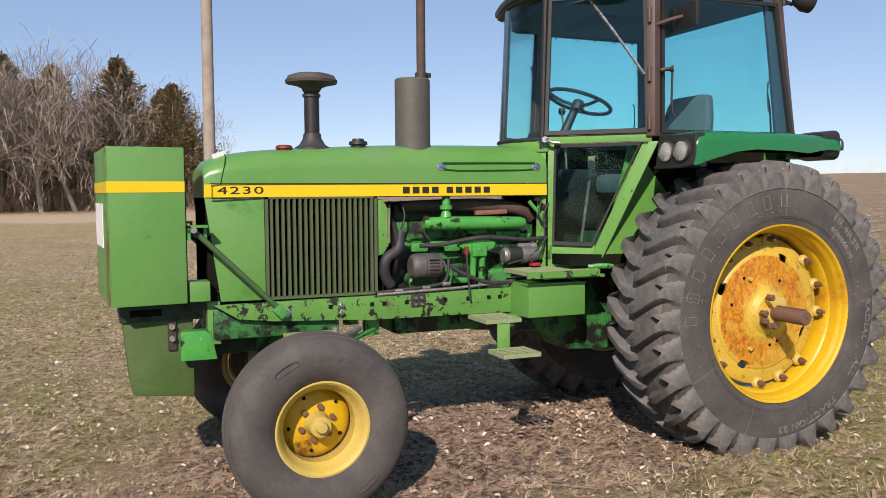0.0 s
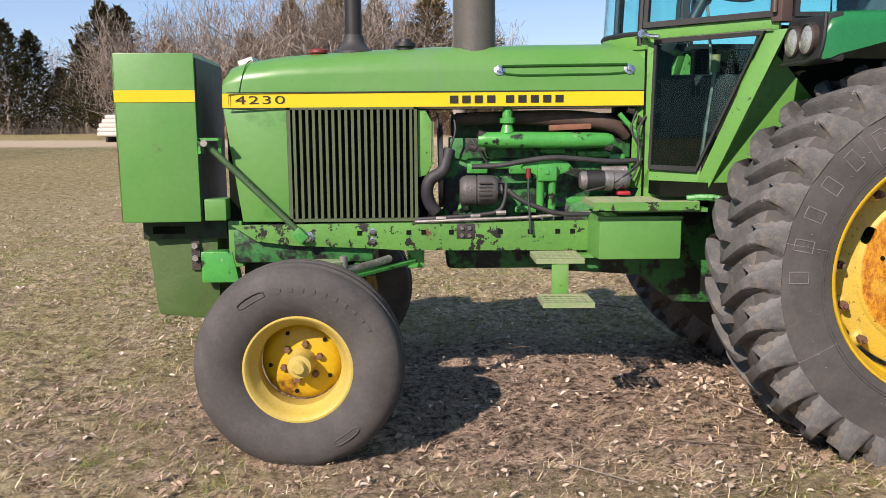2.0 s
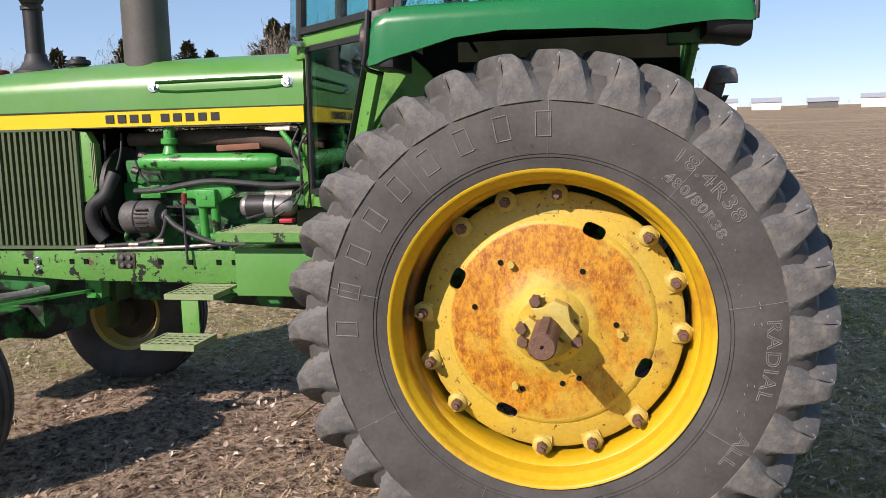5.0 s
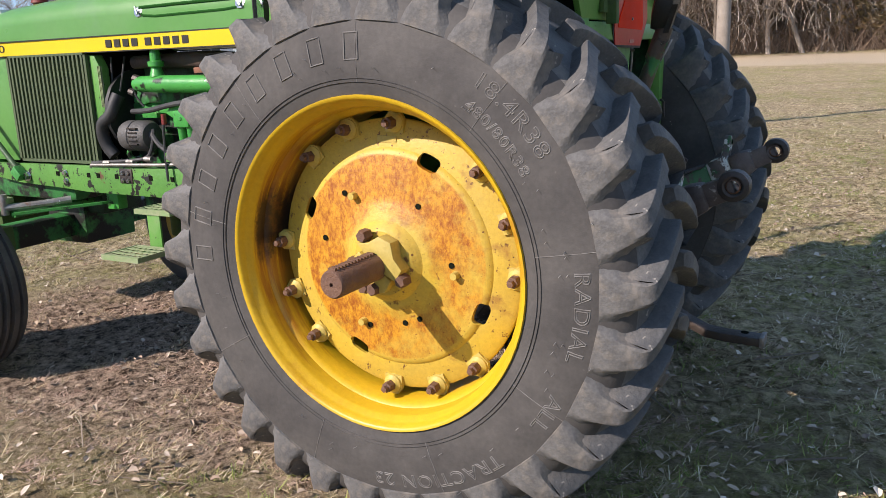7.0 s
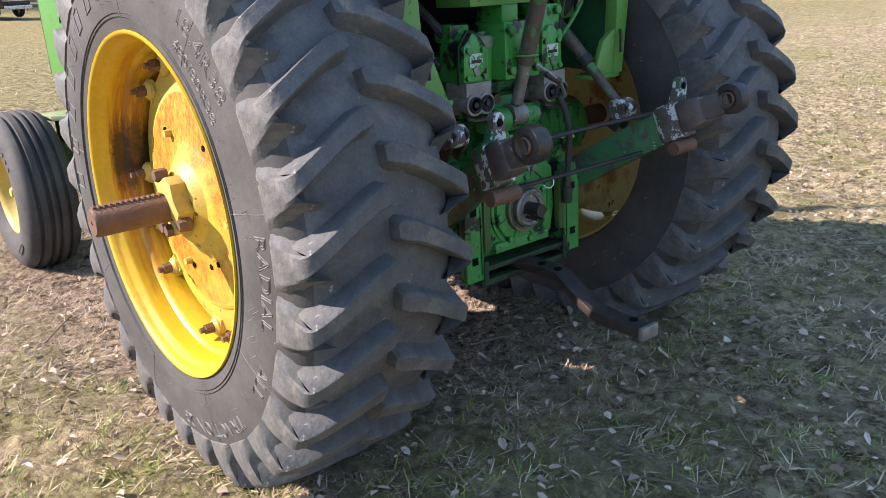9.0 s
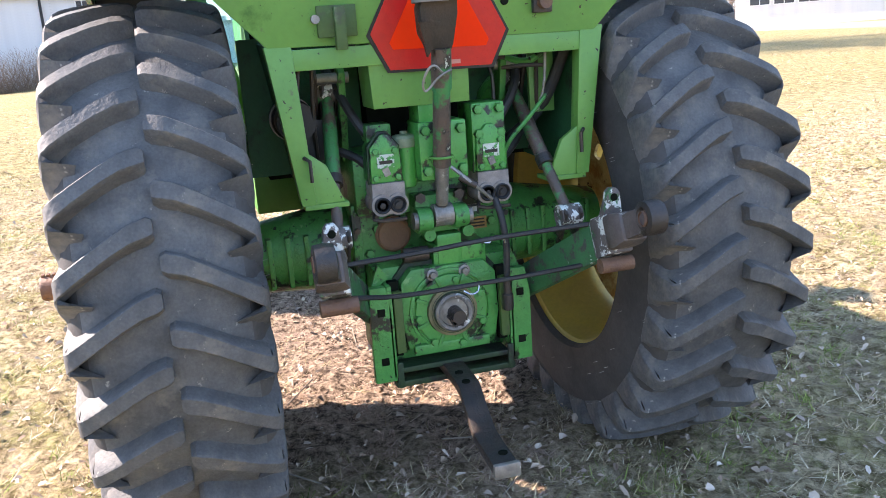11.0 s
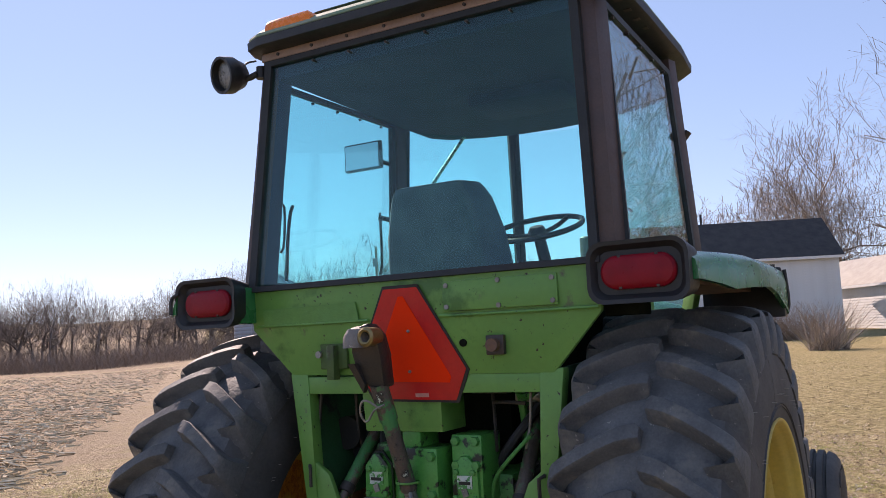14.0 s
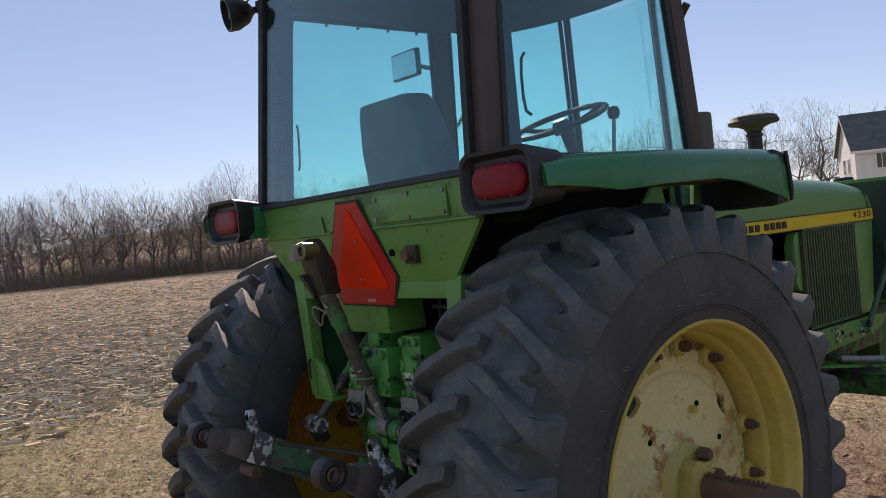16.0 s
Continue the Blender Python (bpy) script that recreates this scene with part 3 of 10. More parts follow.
def shroud(s):
    y = s * 0.272
    bm = prism(bmesh.new(), [(-2.082, y, 1.435), (-2.045, y, 1.43), (-2.012, y, 1.37), (-2.012, y, 1.18), (-2.045, y, 1.13), (-2.082, y, 1.12)], (0, -s * 0.05, 0))
    part("fan_shroud", bm, GREEN_LIGHT, T, "light green fan shroud edge", 0.004)
    for k in range(3):
        part("shroud_fin", mbox((-2.026 + k * 0.008, y - 0.006, 1.19), (-2.023 + k * 0.008, y + 0.006, 1.38)), GREEN_TREAD, T)
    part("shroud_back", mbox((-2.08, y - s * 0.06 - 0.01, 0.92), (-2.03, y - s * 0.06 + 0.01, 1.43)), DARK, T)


both(shroud)

# engine
bm = bmesh.new()
box(bm, (-1.96, -0.15, 0.86), (-1.04, 0.15, 1.20))
box(bm, (-1.93, -0.17, 1.20), (-1.06, 0.17, 1.30))
box(bm, (-1.90, -0.165, 0.78), (-1.05, 0.165, 0.90))
for k in range(6):
    rod(bm, (-1.86 + k * 0.135, -0.172, 1.22), (-1.86 + k * 0.135, -0.155, 1.22), 0.028, None, 12)
    rod(bm, (-1.86 + k * 0.135, -0.165, 0.98), (-1.86 + k * 0.135, -0.14, 0.98), 0.035, None, 12)
engine = part("engine_block", bm, GRIMY_SHADE_GREEN, T, "green six-cylinder engine block", 0.01)
bm = mbox((-1.92, -0.10, 1.30), (-1.08, 0.12, 1.415))
part("valve_cover", bm, UNDER, engine, "", 0.02)
for x, z, w, h in ((-1.80, 1.155, 0.10, 0.05), (-1.70, 1.17, 0.14, 0.035), (-1.60, 1.15, 0.10, 0.045), (-1.24, 1.22, 0.16, 0.03), (-1.13, 1.20, 0.08, 0.04), (-1.44, 1.235, 0.12, 0.025), (-1.56, 0.955, 0.12, 0.03), (-1.33, 0.99, 0.2, 0.05), (-1.17, 0.98, 0.12, 0.06)):
    part("engine_boss", mbox((x - w / 2, -0.20, z - h / 2), (x + w / 2, -0.13, z + h / 2)), GREEN_ENGINE, engine, "", 0.01)
bm = tube(bmesh.new(), [(-1.80, -0.255, 1.292), (-1.76, -0.255, 1.292), (-1.20, -0.255, 1.285), (-1.165, -0.255, 1.285)], [0.028, 0.039, 0.039, 0.026], 18, 1)
part("intake_manifold", bm, GREEN_ENGINE, T, "green painted intake manifold tube")
bm = lathe(bmesh.new(), [(0, 0.125), (0.020, 0.122), (0.024, 0.105), (0.024, 0.07), (0.036, 0.066), (0.036, 0.045), (0.022, 0.04), (0.034, 0.0), (0, 0)], 18, (-1.662, -0.25, 1.325), "Z")
part("oil_filler_neck", bm, GREEN_ENGINE, T)
bm = tube(bmesh.new(), [(-1.90, -0.16, 1.39), (-1.60, -0.17, 1.395), (-1.36, -0.18, 1.39), (-1.20, -0.19, 1.375), (-1.12, -0.19, 1.345), (-1.08, -0.17, 1.31)], [0.03, 0.035, 0.042, 0.04, 0.034, 0.034], 12, 2)
part("exhaust_manifold", bm, RUST_BROWN, T, "rust-brown exhaust manifold")
part("heat_shield", mbox((-1.46, -0.225, 1.335), (-1.26, -0.19, 1.362), (0, -2, 0)), mat("rusty orange iron", (0.24, 0.10, 0.06), (0.18, 0.08, 0.05), 20.0, 0.8), T, "", 0.006)
part("radiator_hose", tube(bmesh.new(), [(-1.935, -0.25, 1.245), (-1.95, -0.27, 1.20), (-1.965, -0.285, 1.145), (-2.03, -0.285, 1.115), (-2.045, -0.28, 1.06), (-2.035, -0.27, 1.00), (-2.00, -0.26, 0.955)], 0.030, 14), BLACK_RUBBER, T, "bent black radiator hose")
bm = lathe(bmesh.new(), [(0, 0), (0.052, 0.0), (0.066, 0.012), (0.072, 0.03), (0.072, 0.075), (0.066, 0.08), (0.072, 0.085), (0.072, 0.155), (0.06, 0.175), (0.03, 0.18), (0.03, 0.2), (0, 0.2)], 24, (-1.888, -0.27, 1.055), "X")
alt = part("alternator", bm, mat("dusty grey cast alloy", (0.075, 0.072, 0.07), (0.11, 0.105, 0.10), 14.0, 0.6, metal=0.3, bump=0.3), T, "dusty grey alternator")
for k in range(5):
    part("cooling_rib", mbox((-1.80, -0.345, 1.02 + k * 0.018), (-1.74, -0.325, 1.025 + k * 0.018)), STEEL_DARK, alt)
part("alternator_bracket", tube(bmesh.new(), [(-1.88, -0.27, 0.99), (-1.89, -0.27, 0.96), (-1.86, -0.25, 0.93)], 0.012, 8), GREEN_OIL, T)
part("heater_hose", tube(bmesh.new(), [(-1.83, -0.27, 1.168), (-1.70, -0.285, 1.172), (-1.58, -0.295, 1.195), (-1.45, -0.30, 1.212), (-1.30, -0.295, 1.198), (-1.17, -0.29, 1.186), (-1.05, -0.28, 1.193)], 0.0125, 10), BLACK_RUBBER, T, "long black heater hose")
bm = prism(bmesh.new(), [(-1.60, -0.24, 1.16), (-1.575, -0.24, 1.185), (-1.52, -0.24, 1.205), (-1.44, -0.24, 1.205), (-1.375, -0.24, 1.185), (-1.352, -0.24, 1.155), (-1.42, -0.24, 1.125), (-1.44, -0.24, 1.105), (-1.52, -0.24, 1.105), (-1.54, -0.24, 1.13)], (0, -0.045, 0))
box(bm, (-1.525, -0.315, 1.10), (-1.435, -0.25, 1.175))
fuel = part("fuel_pump", bm, GREEN_ENGINE, T, "green fuel transfer pump", 0.008)
for x in (-1.508, -1.452):
    part("pump_tube", rod(bmesh.new(), (x, -0.285, 1.11), (x, -0.27, 0.94), 0.019, None, 14), GREEN_ENGINE, fuel)
part("pump_badge", lathe(bmesh.new(), [(0, -0.004), (0.008, -0.004), (0.011, 0.0)], 12, (-1.48, -0.315, 1.14)), GREEN_OIL, fuel)
bm = lathe(bmesh.new(), [(0, 0), (0.036, 0), (0.045, 0.012), (0.046, 0.11), (0.05, 0.112), (0.05, 0.15), (0.042, 0.155), (0.042, 0.215), (0.03, 0.232), (0, 0.235)], 22, (-1.322, -0.285, 1.10), "X")
st = part("starter_motor", bm, mat("bare alloy starter", (0.30, 0.29, 0.28), (0.20, 0.195, 0.19), 15.0, 0.45, metal=0.6, bump=0.2), T, "bare metal starter motor")
part("starter_band", lathe(bmesh.new(), [(0.047, 0), (0.0485, 0.002), (0.0485, 0.085), (0.047, 0.087)], 22, (-1.295, -0.285, 1.10), "X"), BLACK, st)
part("solenoid", rod(bmesh.new(), (-1.22, -0.27, 1.145), (-1.10, -0.27, 1.145), 0.024), STEEL, st)
part("battery_terminal", mbox((-1.15, -0.325, 1.032), (-1.09, -0.28, 1.050)), mat("red terminal cover", (0.45, 0.02, 0.03), (0.35, 0.02, 0.03), 20.0, 0.5), T, "red terminal cover", 0.006)
for pts, r in (([(-2.10, -0.315, 0.925), (-1.95, -0.325, 0.935), (-1.80, -0.325, 0.945), (-1.70, -0.32, 0.958), (-1.675, -0.31, 1.02), (-1.67, -0.30, 1.09)], 0.009),
               ([(-2.10, -0.325, 0.915), (-1.85, -0.335, 0.925), (-1.60, -0.33, 0.93), (-1.40, -0.33, 0.945), (-1.25, -0.32, 0.955)], 0.008),
               ([(-1.665, -0.31, 1.06), (-1.62, -0.325, 1.02), (-1.52, -0.335, 0.975), (-1.42, -0.335, 0.945), (-1.28, -0.325, 0.945)], 0.012)):
    part("hydraulic_line", tube(bmesh.new(), pts, r, 8), STEEL if r < 0.0085 else BLACK_RUBBER, T)
for x, z in ((-2.0, 0.93), (-1.84, 0.94), (-1.72, 0.955)):
    ft = lathe(bmesh.new(), [(0, 0), (0.012, 0), (0.012, 0.045), (0, 0.045)], 8, (x, -0.326, z), "X")
    part("line_fitting", ft, STEEL, T)
bm = bmesh.new()
tube(bm, [(-1.57, -0.33, 1.14), (-1.572, -0.335, 1.05), (-1.565, -0.345, 0.95), (-1.56, -0.35, 0.86)], 0.006, 6)
part("control_cable", bm, BLACK_RUBBER, T)
part("red_tip", rod(bmesh.new(), (-1.57, -0.325, 1.115), (-1.57, -0.325, 1.16), 0.012), RED_PAINT, T, "faded red handle tip")
for pts in ([(-1.02, -0.29, 1.40), (-1.06, -0.30, 1.34), (-1.05, -0.30, 1.24), (-1.06, -0.30, 1.12), (-1.16, -0.33, 1.06)], [(-1.06, -0.28, 1.42), (-1.10, -0.30, 1.33), (-1.04, -0.30, 1.26)], [(-1.30, -0.31, 1.05), (-1.18, -0.33, 1.08), (-1.08, -0.31, 1.15), (-1.03, -0.29, 1.20)],
            [(-1.92, -0.20, 1.42), (-1.90, -0.24, 1.34), (-1.93, -0.24, 1.26)], [(-1.99, -0.22, 1.42), (-1.985, -0.24, 1.2), (-1.98, -0.23, 1.0)], [(-1.83, -0.25, 1.30), (-1.80, -0.27, 1.24), (-1.76, -0.26, 1.19)]):
    part("wire", tube(bmesh.new(), pts, 0.005, 6), BLACK_RUBBER, T)
for x, z, r in ((-1.80, 1.32, 0.02), (-1.84, 1.26, 0.016), (-1.05, 1.38, 0.02), (-1.10, 1.43, 0.018), (-1.20, 1.26, 0.022)):
    part("pipe_union", rod(bmesh.new(), (x, -0.26, z), (x + 0.03, -0.26, z - 0.01), r, None, 8), STEEL_DARK, T)
bm = bmesh.new()
rod(bm, (-1.985, -0.1, 1.16), (-1.965, -0.1, 1.16), 0.2, None, 20)
part("fan_pulley", bm, BLACK, T)
part("green_cable_guide", tube(bmesh.new(), [(-1.14, -0.27, 1.41), (-1.08, -0.28, 1.34), (-1.045, -0.28, 1.29)], 0.012, 8), GREEN_ENGINE, T)


# side frame rails
def rail(s):
    y = s * 0.295
    bm = prism(bmesh.new(), [(-2.96, y, 0.905), (-1.27, y, 0.915), (-1.27, y, 0.772), (-2.16, y, 0.780), (-2.30, y, 0.790), (-2.66, y, 0.806), (-2.84, y, 0.828)], (0, s * 0.028, 0))
    r = part("side_rail", bm, GREEN_CHIP, T, "chipped green side frame rail", 0.004)
    yo = y + s * 0.029
    me = mesh_of("rail_hole", box(bmesh.new(), (-0.011, -0.002, -0.011), (0.011, 0.002, 0.011)), DARK)
    for x in (-2.36, -2.30, -2.13, -2.06, -1.93, -1.70, -1.56, -1.43, -1.36):
        shared("rail_hole", me, r, Matrix.Translation((x, yo, 0.865)))
    bolt = mesh_of("rail_bolt", lathe(bmesh.new(), [(0, 0.018), (0.014, 0.018), (0.016, 0.004), (0.024, 0.003), (0.024, 0)], 6), CHROME)
    for x, z, k in ((-2.60, 0.845, 1.3), (-2.30, 0.87, 0.8), (-2.30, 0.83, 0.7), (-1.88, 0.885, 0.7), (-1.845, 0.885, 0.7), (-1.88, 0.85, 0.7), (-1.845, 0.85, 0.7)):
        shared("rail_bolt", bolt, r, Matrix.Translation((x, yo, z)) @ (Matrix.Rotation(math.pi, 4, "Z") if s < 0 else Matrix()) @ Matrix.Scale(k, 4))
    part("rail_pad", mbox((-1.905, yo - 0.004, 0.835), (-1.82, yo + 0.003, 0.905)), STEEL_DARK, r, "", 0.003)


both(rail)
part("front_bolster", mbox((-2.96, -0.285, 0.72), (-2.30, 0.285, 0.885)), GRIMY_SHADE_GREEN, T, "dark green front bolster casting", 0.02)
part("oil_pan", mbox((-1.95, -0.17, 0.66), (-1.05, 0.17, 0.84)), GRIMY_SHADE_GREEN, T, "", 0.03)
bm = bmesh.new()
loft(bm, [[(x, -w, z0), (x, w, z0), (x, w, z1), (x, -w, z1)] for x, w, z0, z1 in ((-1.56, 0.19, 0.71, 0.80), (-1.48, 0.20, 0.66, 0.95), (-0.98, 0.22, 0.63, 1.08), (-0.85, 0.23, 0.50, 1.10), (-0.40, 0.23, 0.48, 1.12), (0.10, 0.24, 0.50, 1.10), (0.22, 0.24, 0.52, 1.05))])
part("transmission", bm, GRIMY_SHADE_GREEN, T, "oily green transmission housing", 0.015)

# front tank box
bm = mbox((-3.44, -0.352, 0.928), (-3.087, 0.352, 1.69))
ftank = part("front_box", bm, GREEN, T, "square-edged green front box with a yellow band", 0.005)
bm = bmesh.new()
for a, b in (((-3.443, -0.3545, 1.473), (-3.0875, -0.3515, 1.526)), ((-3.443, 0.3515, 1.473), (-3.0875, 0.3545, 1.526)), ((-3.443, -0.3515, 1.473), (-3.44, 0.3515, 1.526))):
    box(bm, a, b)
part("band", bm, STRIPE, ftank, "yellow decal band")
ftank.matrix_basis = Matrix.Translation((-3.087, -0.352, 0)) @ Matrix.Rotation(radians(4), 4, "Z") @ Matrix.Translation((3.087, 0.352, 0))
part("front_decal", mbox((-3.4445, -0.10, 1.20), (-3.4405, 0.30, 1.42)), WHITE, ftank, "white paper decal")
part("box_cap", lathe(bmesh.new(), [(0, 0.022), (0.055, 0.022), (0.06, 0.012), (0.06, 0)], 20, (-3.24, 0.0, 1.69), "Z"), BLACK, ftank, "flat black cap")
part("back_plate", mbox((-3.086, -0.335, 0.95), (-3.080, 0.335, 1.67)), mat("dull grey-green primer", (0.035, 0.06, 0.045), (0.03, 0.05, 0.04), 6.0, 0.6), ftank)
part("edge_rust", mbox((-3.4428, -0.353, 0.93), (-3.4385, -0.20, 1.68)), mat("rust-stained edge", (0.085, 0.24, 0.045), (0.11, 0.25, 0.05), 5.0, 0.5, spots=(((0.13, 0.075, 0.035), 4.0, 0.47, 0.10), ((0.07, 0.05, 0.03), 9.0, 0.57, 0.06))), ftank, "rust-stained corner")
bm = prism(bmesh.new(), [(-3.395, -0.215, 0.93), (-3.05, -0.215, 0.93), (-3.05, -0.215, 0.43), (-3.345, -0.215, 0.46), (-3.355, -0.215, 0.50)], (0, 0.43, 0))
low = part("weight_bracket", bm, GREEN_OLD, T, "worn mossy green weight bracket", 0.01)
part("bracket_top", mbox((-3.40, -0.23, 0.83), (-3.0, 0.23, 0.926)), UNDER, low, "", 0.008)
part("bracket_slot", mbox((-3.352, -0.2335, 0.858), (-3.20, -0.2285, 0.893)), DARK, low, "dark oblong slot")
part("bracket_strap", mbox((-3.175, -0.228, 0.68), (-3.135, -0.214, 0.86)), STEEL_DARK, low)
for z in (0.80, 0.74):
    part("bracket_bolt", rod(bmesh.new(), (-3.155, -0.245, z), (-3.155, -0.226, z), 0.016, None, 6), STEEL, low)
bm = bmesh.new()
loft(bm, [[(-3.10, -0.19, 0.635), (-2.945, -0.19, 0.635), (-2.965, -0.19, 0.775), (-3.10, -0.19, 0.775)], [(-3.12, -0.275, 0.625), (-2.94, -0.275, 0.625), (-2.97, -0.275, 0.775), (-3.12, -0.275, 0.775)]])
part("small_box", bm, GREEN_ENGINE, low, "small bright green box", 0.008)
part("side_box", mbox((-3.075, -0.335, 0.93), (-2.975, -0.20, 1.03)), GREEN, low, "", 0.006)
part("bracket_hanger", mbox((-2.985, -0.27, 0.70), (-2.92, -0.20, 0.92)), GREEN, low, "", 0.006)


BRACE_GREEN = mat("grimy dark green rod paint", (0.055, 0.12, 0.04), (0.04, 0.085, 0.035), 12.0, 0.5, bump=0.2, spots=(((0.03, 0.03, 0.022), 18.0, 0.60, 0.06),))


def brace(s):
    y = s * 0.345
    part("brace_rod", rod(bmesh.new(), (-3.05, y, 1.285), (-2.632, y, 0.868), 0.0145, None, 12), BRACE_GREEN, T, "slanting green brace rod")
    bm = mbox((-3.08, y - 0.03, 1.30), (-2.985, y + 0.03, 1.312))
    box(bm, (-3.08, y - 0.03, 1.24), (-3.068, y + 0.03, 1.31))
    box(bm, (-3.0, y - s * 0.02 - 0.006, 1.23), (-2.985, y - s * 0.02 + 0.006, 1.31))
    part("brace_bracket", bm, GREEN_OIL, T)
    part("brace_bolt", rod(bmesh.new(), (-3.052, y - s * 0.02, 1.288), (-3.052, y + s * 0.035, 1.288), 0.016, None, 10), STEEL, T)
    bm = mbox((-2.665, y - 0.028, 0.835), (-2.60, y + 0.02, 0.885), (0, 45, 0))
    part("brace_foot", bm, GREEN_OIL, T, "", 0.006)


both(brace)

# front axle and steering
bm = bmesh.new()
box(bm, (-2.64, -0.55, 0.50), (-2.50, 0.55, 0.62))
box(bm, (-2.72, -0.16, 0.46), (-2.42, 0.16, 0.74))
part("front_axle", bm, GRIMY_SHADE_GREEN, T, "oily green front axle beam", 0.015)
part("axle_pivot", mbox((-2.95, -0.13, 0.62), (-2.30, 0.13, 0.74)), UNDER, T, "", 0.02)


def knuckle(s):
    y = s * 0.60
    bm = mbox((-2.67, y - 0.09, 0.50), (-2.47, y + 0.07, 0.63))
    rod(bm, (-2.565, y, 0.34), (-2.565, y, 0.76), 0.04)
    part("king_pin", bm, GREEN_OLD, T, "worn green steering knuckle", 0.012)
    bm = prism(bmesh.new(), [(-2.67, y - 0.10, 0.752), (-2.48, y - 0.08, 0.752), (-2.39, y + s * -0.0, 0.752), (-2.42, y + 0.06, 0.752), (-2.66, y + 0.06, 0.752)], (0, 0, 0.028))
    part("steering_arm", bm, GREEN_TREAD, T, "dusty green steering arm", 0.006)
    part("tie_rod_end", rod(bmesh.new(), (-2.41, y, 0.70), (-2.41, y, 0.80), 0.018), STEEL, T)
    bm = tube(bmesh.new(), [(-2.41, y, 0.735), (-2.30, y * 0.80, 0.74), (-2.22, y * 0.62, 0.75)], 0.018, 10, 1)
    part("steering_cylinder", bm, STEEL, T)
    part("tie_plate", prism(bmesh.new(), [(-2.40, y * 0.9, 0.70), (-2.10, y * 0.42, 0.715), (-2.10, y * 0.42 + s * 0.04, 0.715), (-2.36, y, 0.70)], (0, 0, 0.012)), GREEN_ENGINE, T)
    part("drag_bracket", mbox((-2.14, s * 0.20 - 0.03, 0.68), (-2.06, s * 0.20 + 0.03, 0.80)), GREEN_ENGINE, T, "", 0.006)


both(knuckle)
part("track_rod", rod(bmesh.new(), (-2.38, -0.58, 0.70), (-2.38, 0.58, 0.70), 0.017), GREEN_OIL, T)


# ---- wheels ----
def front_wheel(s):
    prof = [(0.215, -0.105), (0.235, -0.125), (0.28, -0.143), (0.33, -0.147), (0.375, -0.138), (0.405, -0.118), (0.417, -0.098), (0.420, -0.083), (0.405, -0.078), (0.405, -0.066), (0.427, -0.061), (0.429, -0.032),
            (0.408, -0.026), (0.408, -0.012), (0.431, -0.007), (0.431, 0.007), (0.408, 0.012), (0.408, 0.026), (0.429, 0.032), (0.427, 0.061), (0.405, 0.066), (0.405, 0.078), (0.420, 0.083), (0.417, 0.098), (0.405, 0.118),
            (0.375, 0.138), (0.33, 0.147), (0.28, 0.143), (0.235, 0.125), (0.215, 0.105)]
    rimp = [(0.226, -0.112), (0.227, -0.106), (0.208, -0.100), (0.200, -0.085), (0.192, -0.06), (0.178, -0.045), (0.178, 0.03), (0.195, 0.07), (0.208, 0.10), (0.226, 0.108), (0.222, 0.114), (0.200, 0.104), (0.185, 0.07), (0.170, 0.03), (0.170, -0.045), (0.186, -0.066), (0.194, -0.088), (0.203, -0.105), (0.214, -0.113)]
    rim = part("front_wheel", lathe(bmesh.new(), rimp, 48, closed=True), YELLOW_OLD, T, "faded yellow front wheel rim")
    part("tyre", lathe(bmesh.new(), prof, 72), RUBBER, rim, "ribbed dusty front tyre")
    D = 0.045
    part("inner_drum", lathe(bmesh.new(), [(0.0, 0.125), (0.05, 0.12), (0.075, 0.105), (0.08, 0.05), (0.150, 0.042), (0.160, 0.034), (0.0, 0.034)], 28, (0, D * 0.6, 0)), mat("dusty brown hub iron", (0.085, 0.066, 0.042), (0.055, 0.045, 0.032), 9.0, 0.8, bump=0.3), rim, "dusty brown hub drum")
    bm = lathe(bmesh.new(), [(0.172, 0.012), (0.160, -0.005), (0.135, -0.022), (0.10, -0.028), (0.085, -0.032), (0, -0.032), (0, -0.02), (0.10, -0.018), (0.15, 0.01), (0.165, 0.02)], 40, (0, D, 0))
    part("disc", bm, YELLOW, rim, "yellow wheel disc")
    part("hub", lathe(bmesh.new(), [(0, -0.135), (0.022, -0.134), (0.028, -0.125), (0.03, -0.112), (0.048, -0.108), (0.052, -0.09), (0.05, -0.05), (0.06, -0.03), (0.06, 0.03), (0, 0.03)], 28, (0, D * 0.8, 0)), YELLOW_OLD, rim, "greasy yellow hub")
    nut = mesh_of("hub_bolt", lathe(bmesh.new(), [(0, -0.022), (0.012, -0.022), (0.015, -0.018), (0.015, 0)], 6), RUSTY)
    for k in range(6):
        a = k * math.pi / 3 + 0.3
        shared("hub_bolt", nut, rim, Matrix.Translation((0.078 * math.cos(a), D - 0.03, 0.078 * math.sin(a))))
    hole = mesh_of("disc_hole", rod(bmesh.new(), (0, -0.002, 0), (0, 0.002, 0), 0.009, None, 10), DARK)
    for k in range(5):
        a = k * 2 * math.pi / 5 + 0.75
        shared("disc_hole", hole, rim, Matrix.Translation((0.132 * math.cos(a), D - 0.026, 0.132 * math.sin(a))))
    for a0, r in ((2.1, 0.345), (-0.95, 0.335)):
        bar = tube(bmesh.new(), [((r + dr) * math.cos(a0 + da), -0.1475 + abs(r + dr - 0.33) * 0.04, (r + dr) * math.sin(a0 + da)) for da, dr in ((-0.17, -0.012), (-0.17, 0.012), (0, 0.014), (0.17, 0.012), (0.17, -0.012), (0, -0.014), (-0.17, -0.012))], 0.003, 6, 1)
        part("sidewall_rib", bar, RUBBER, rim)
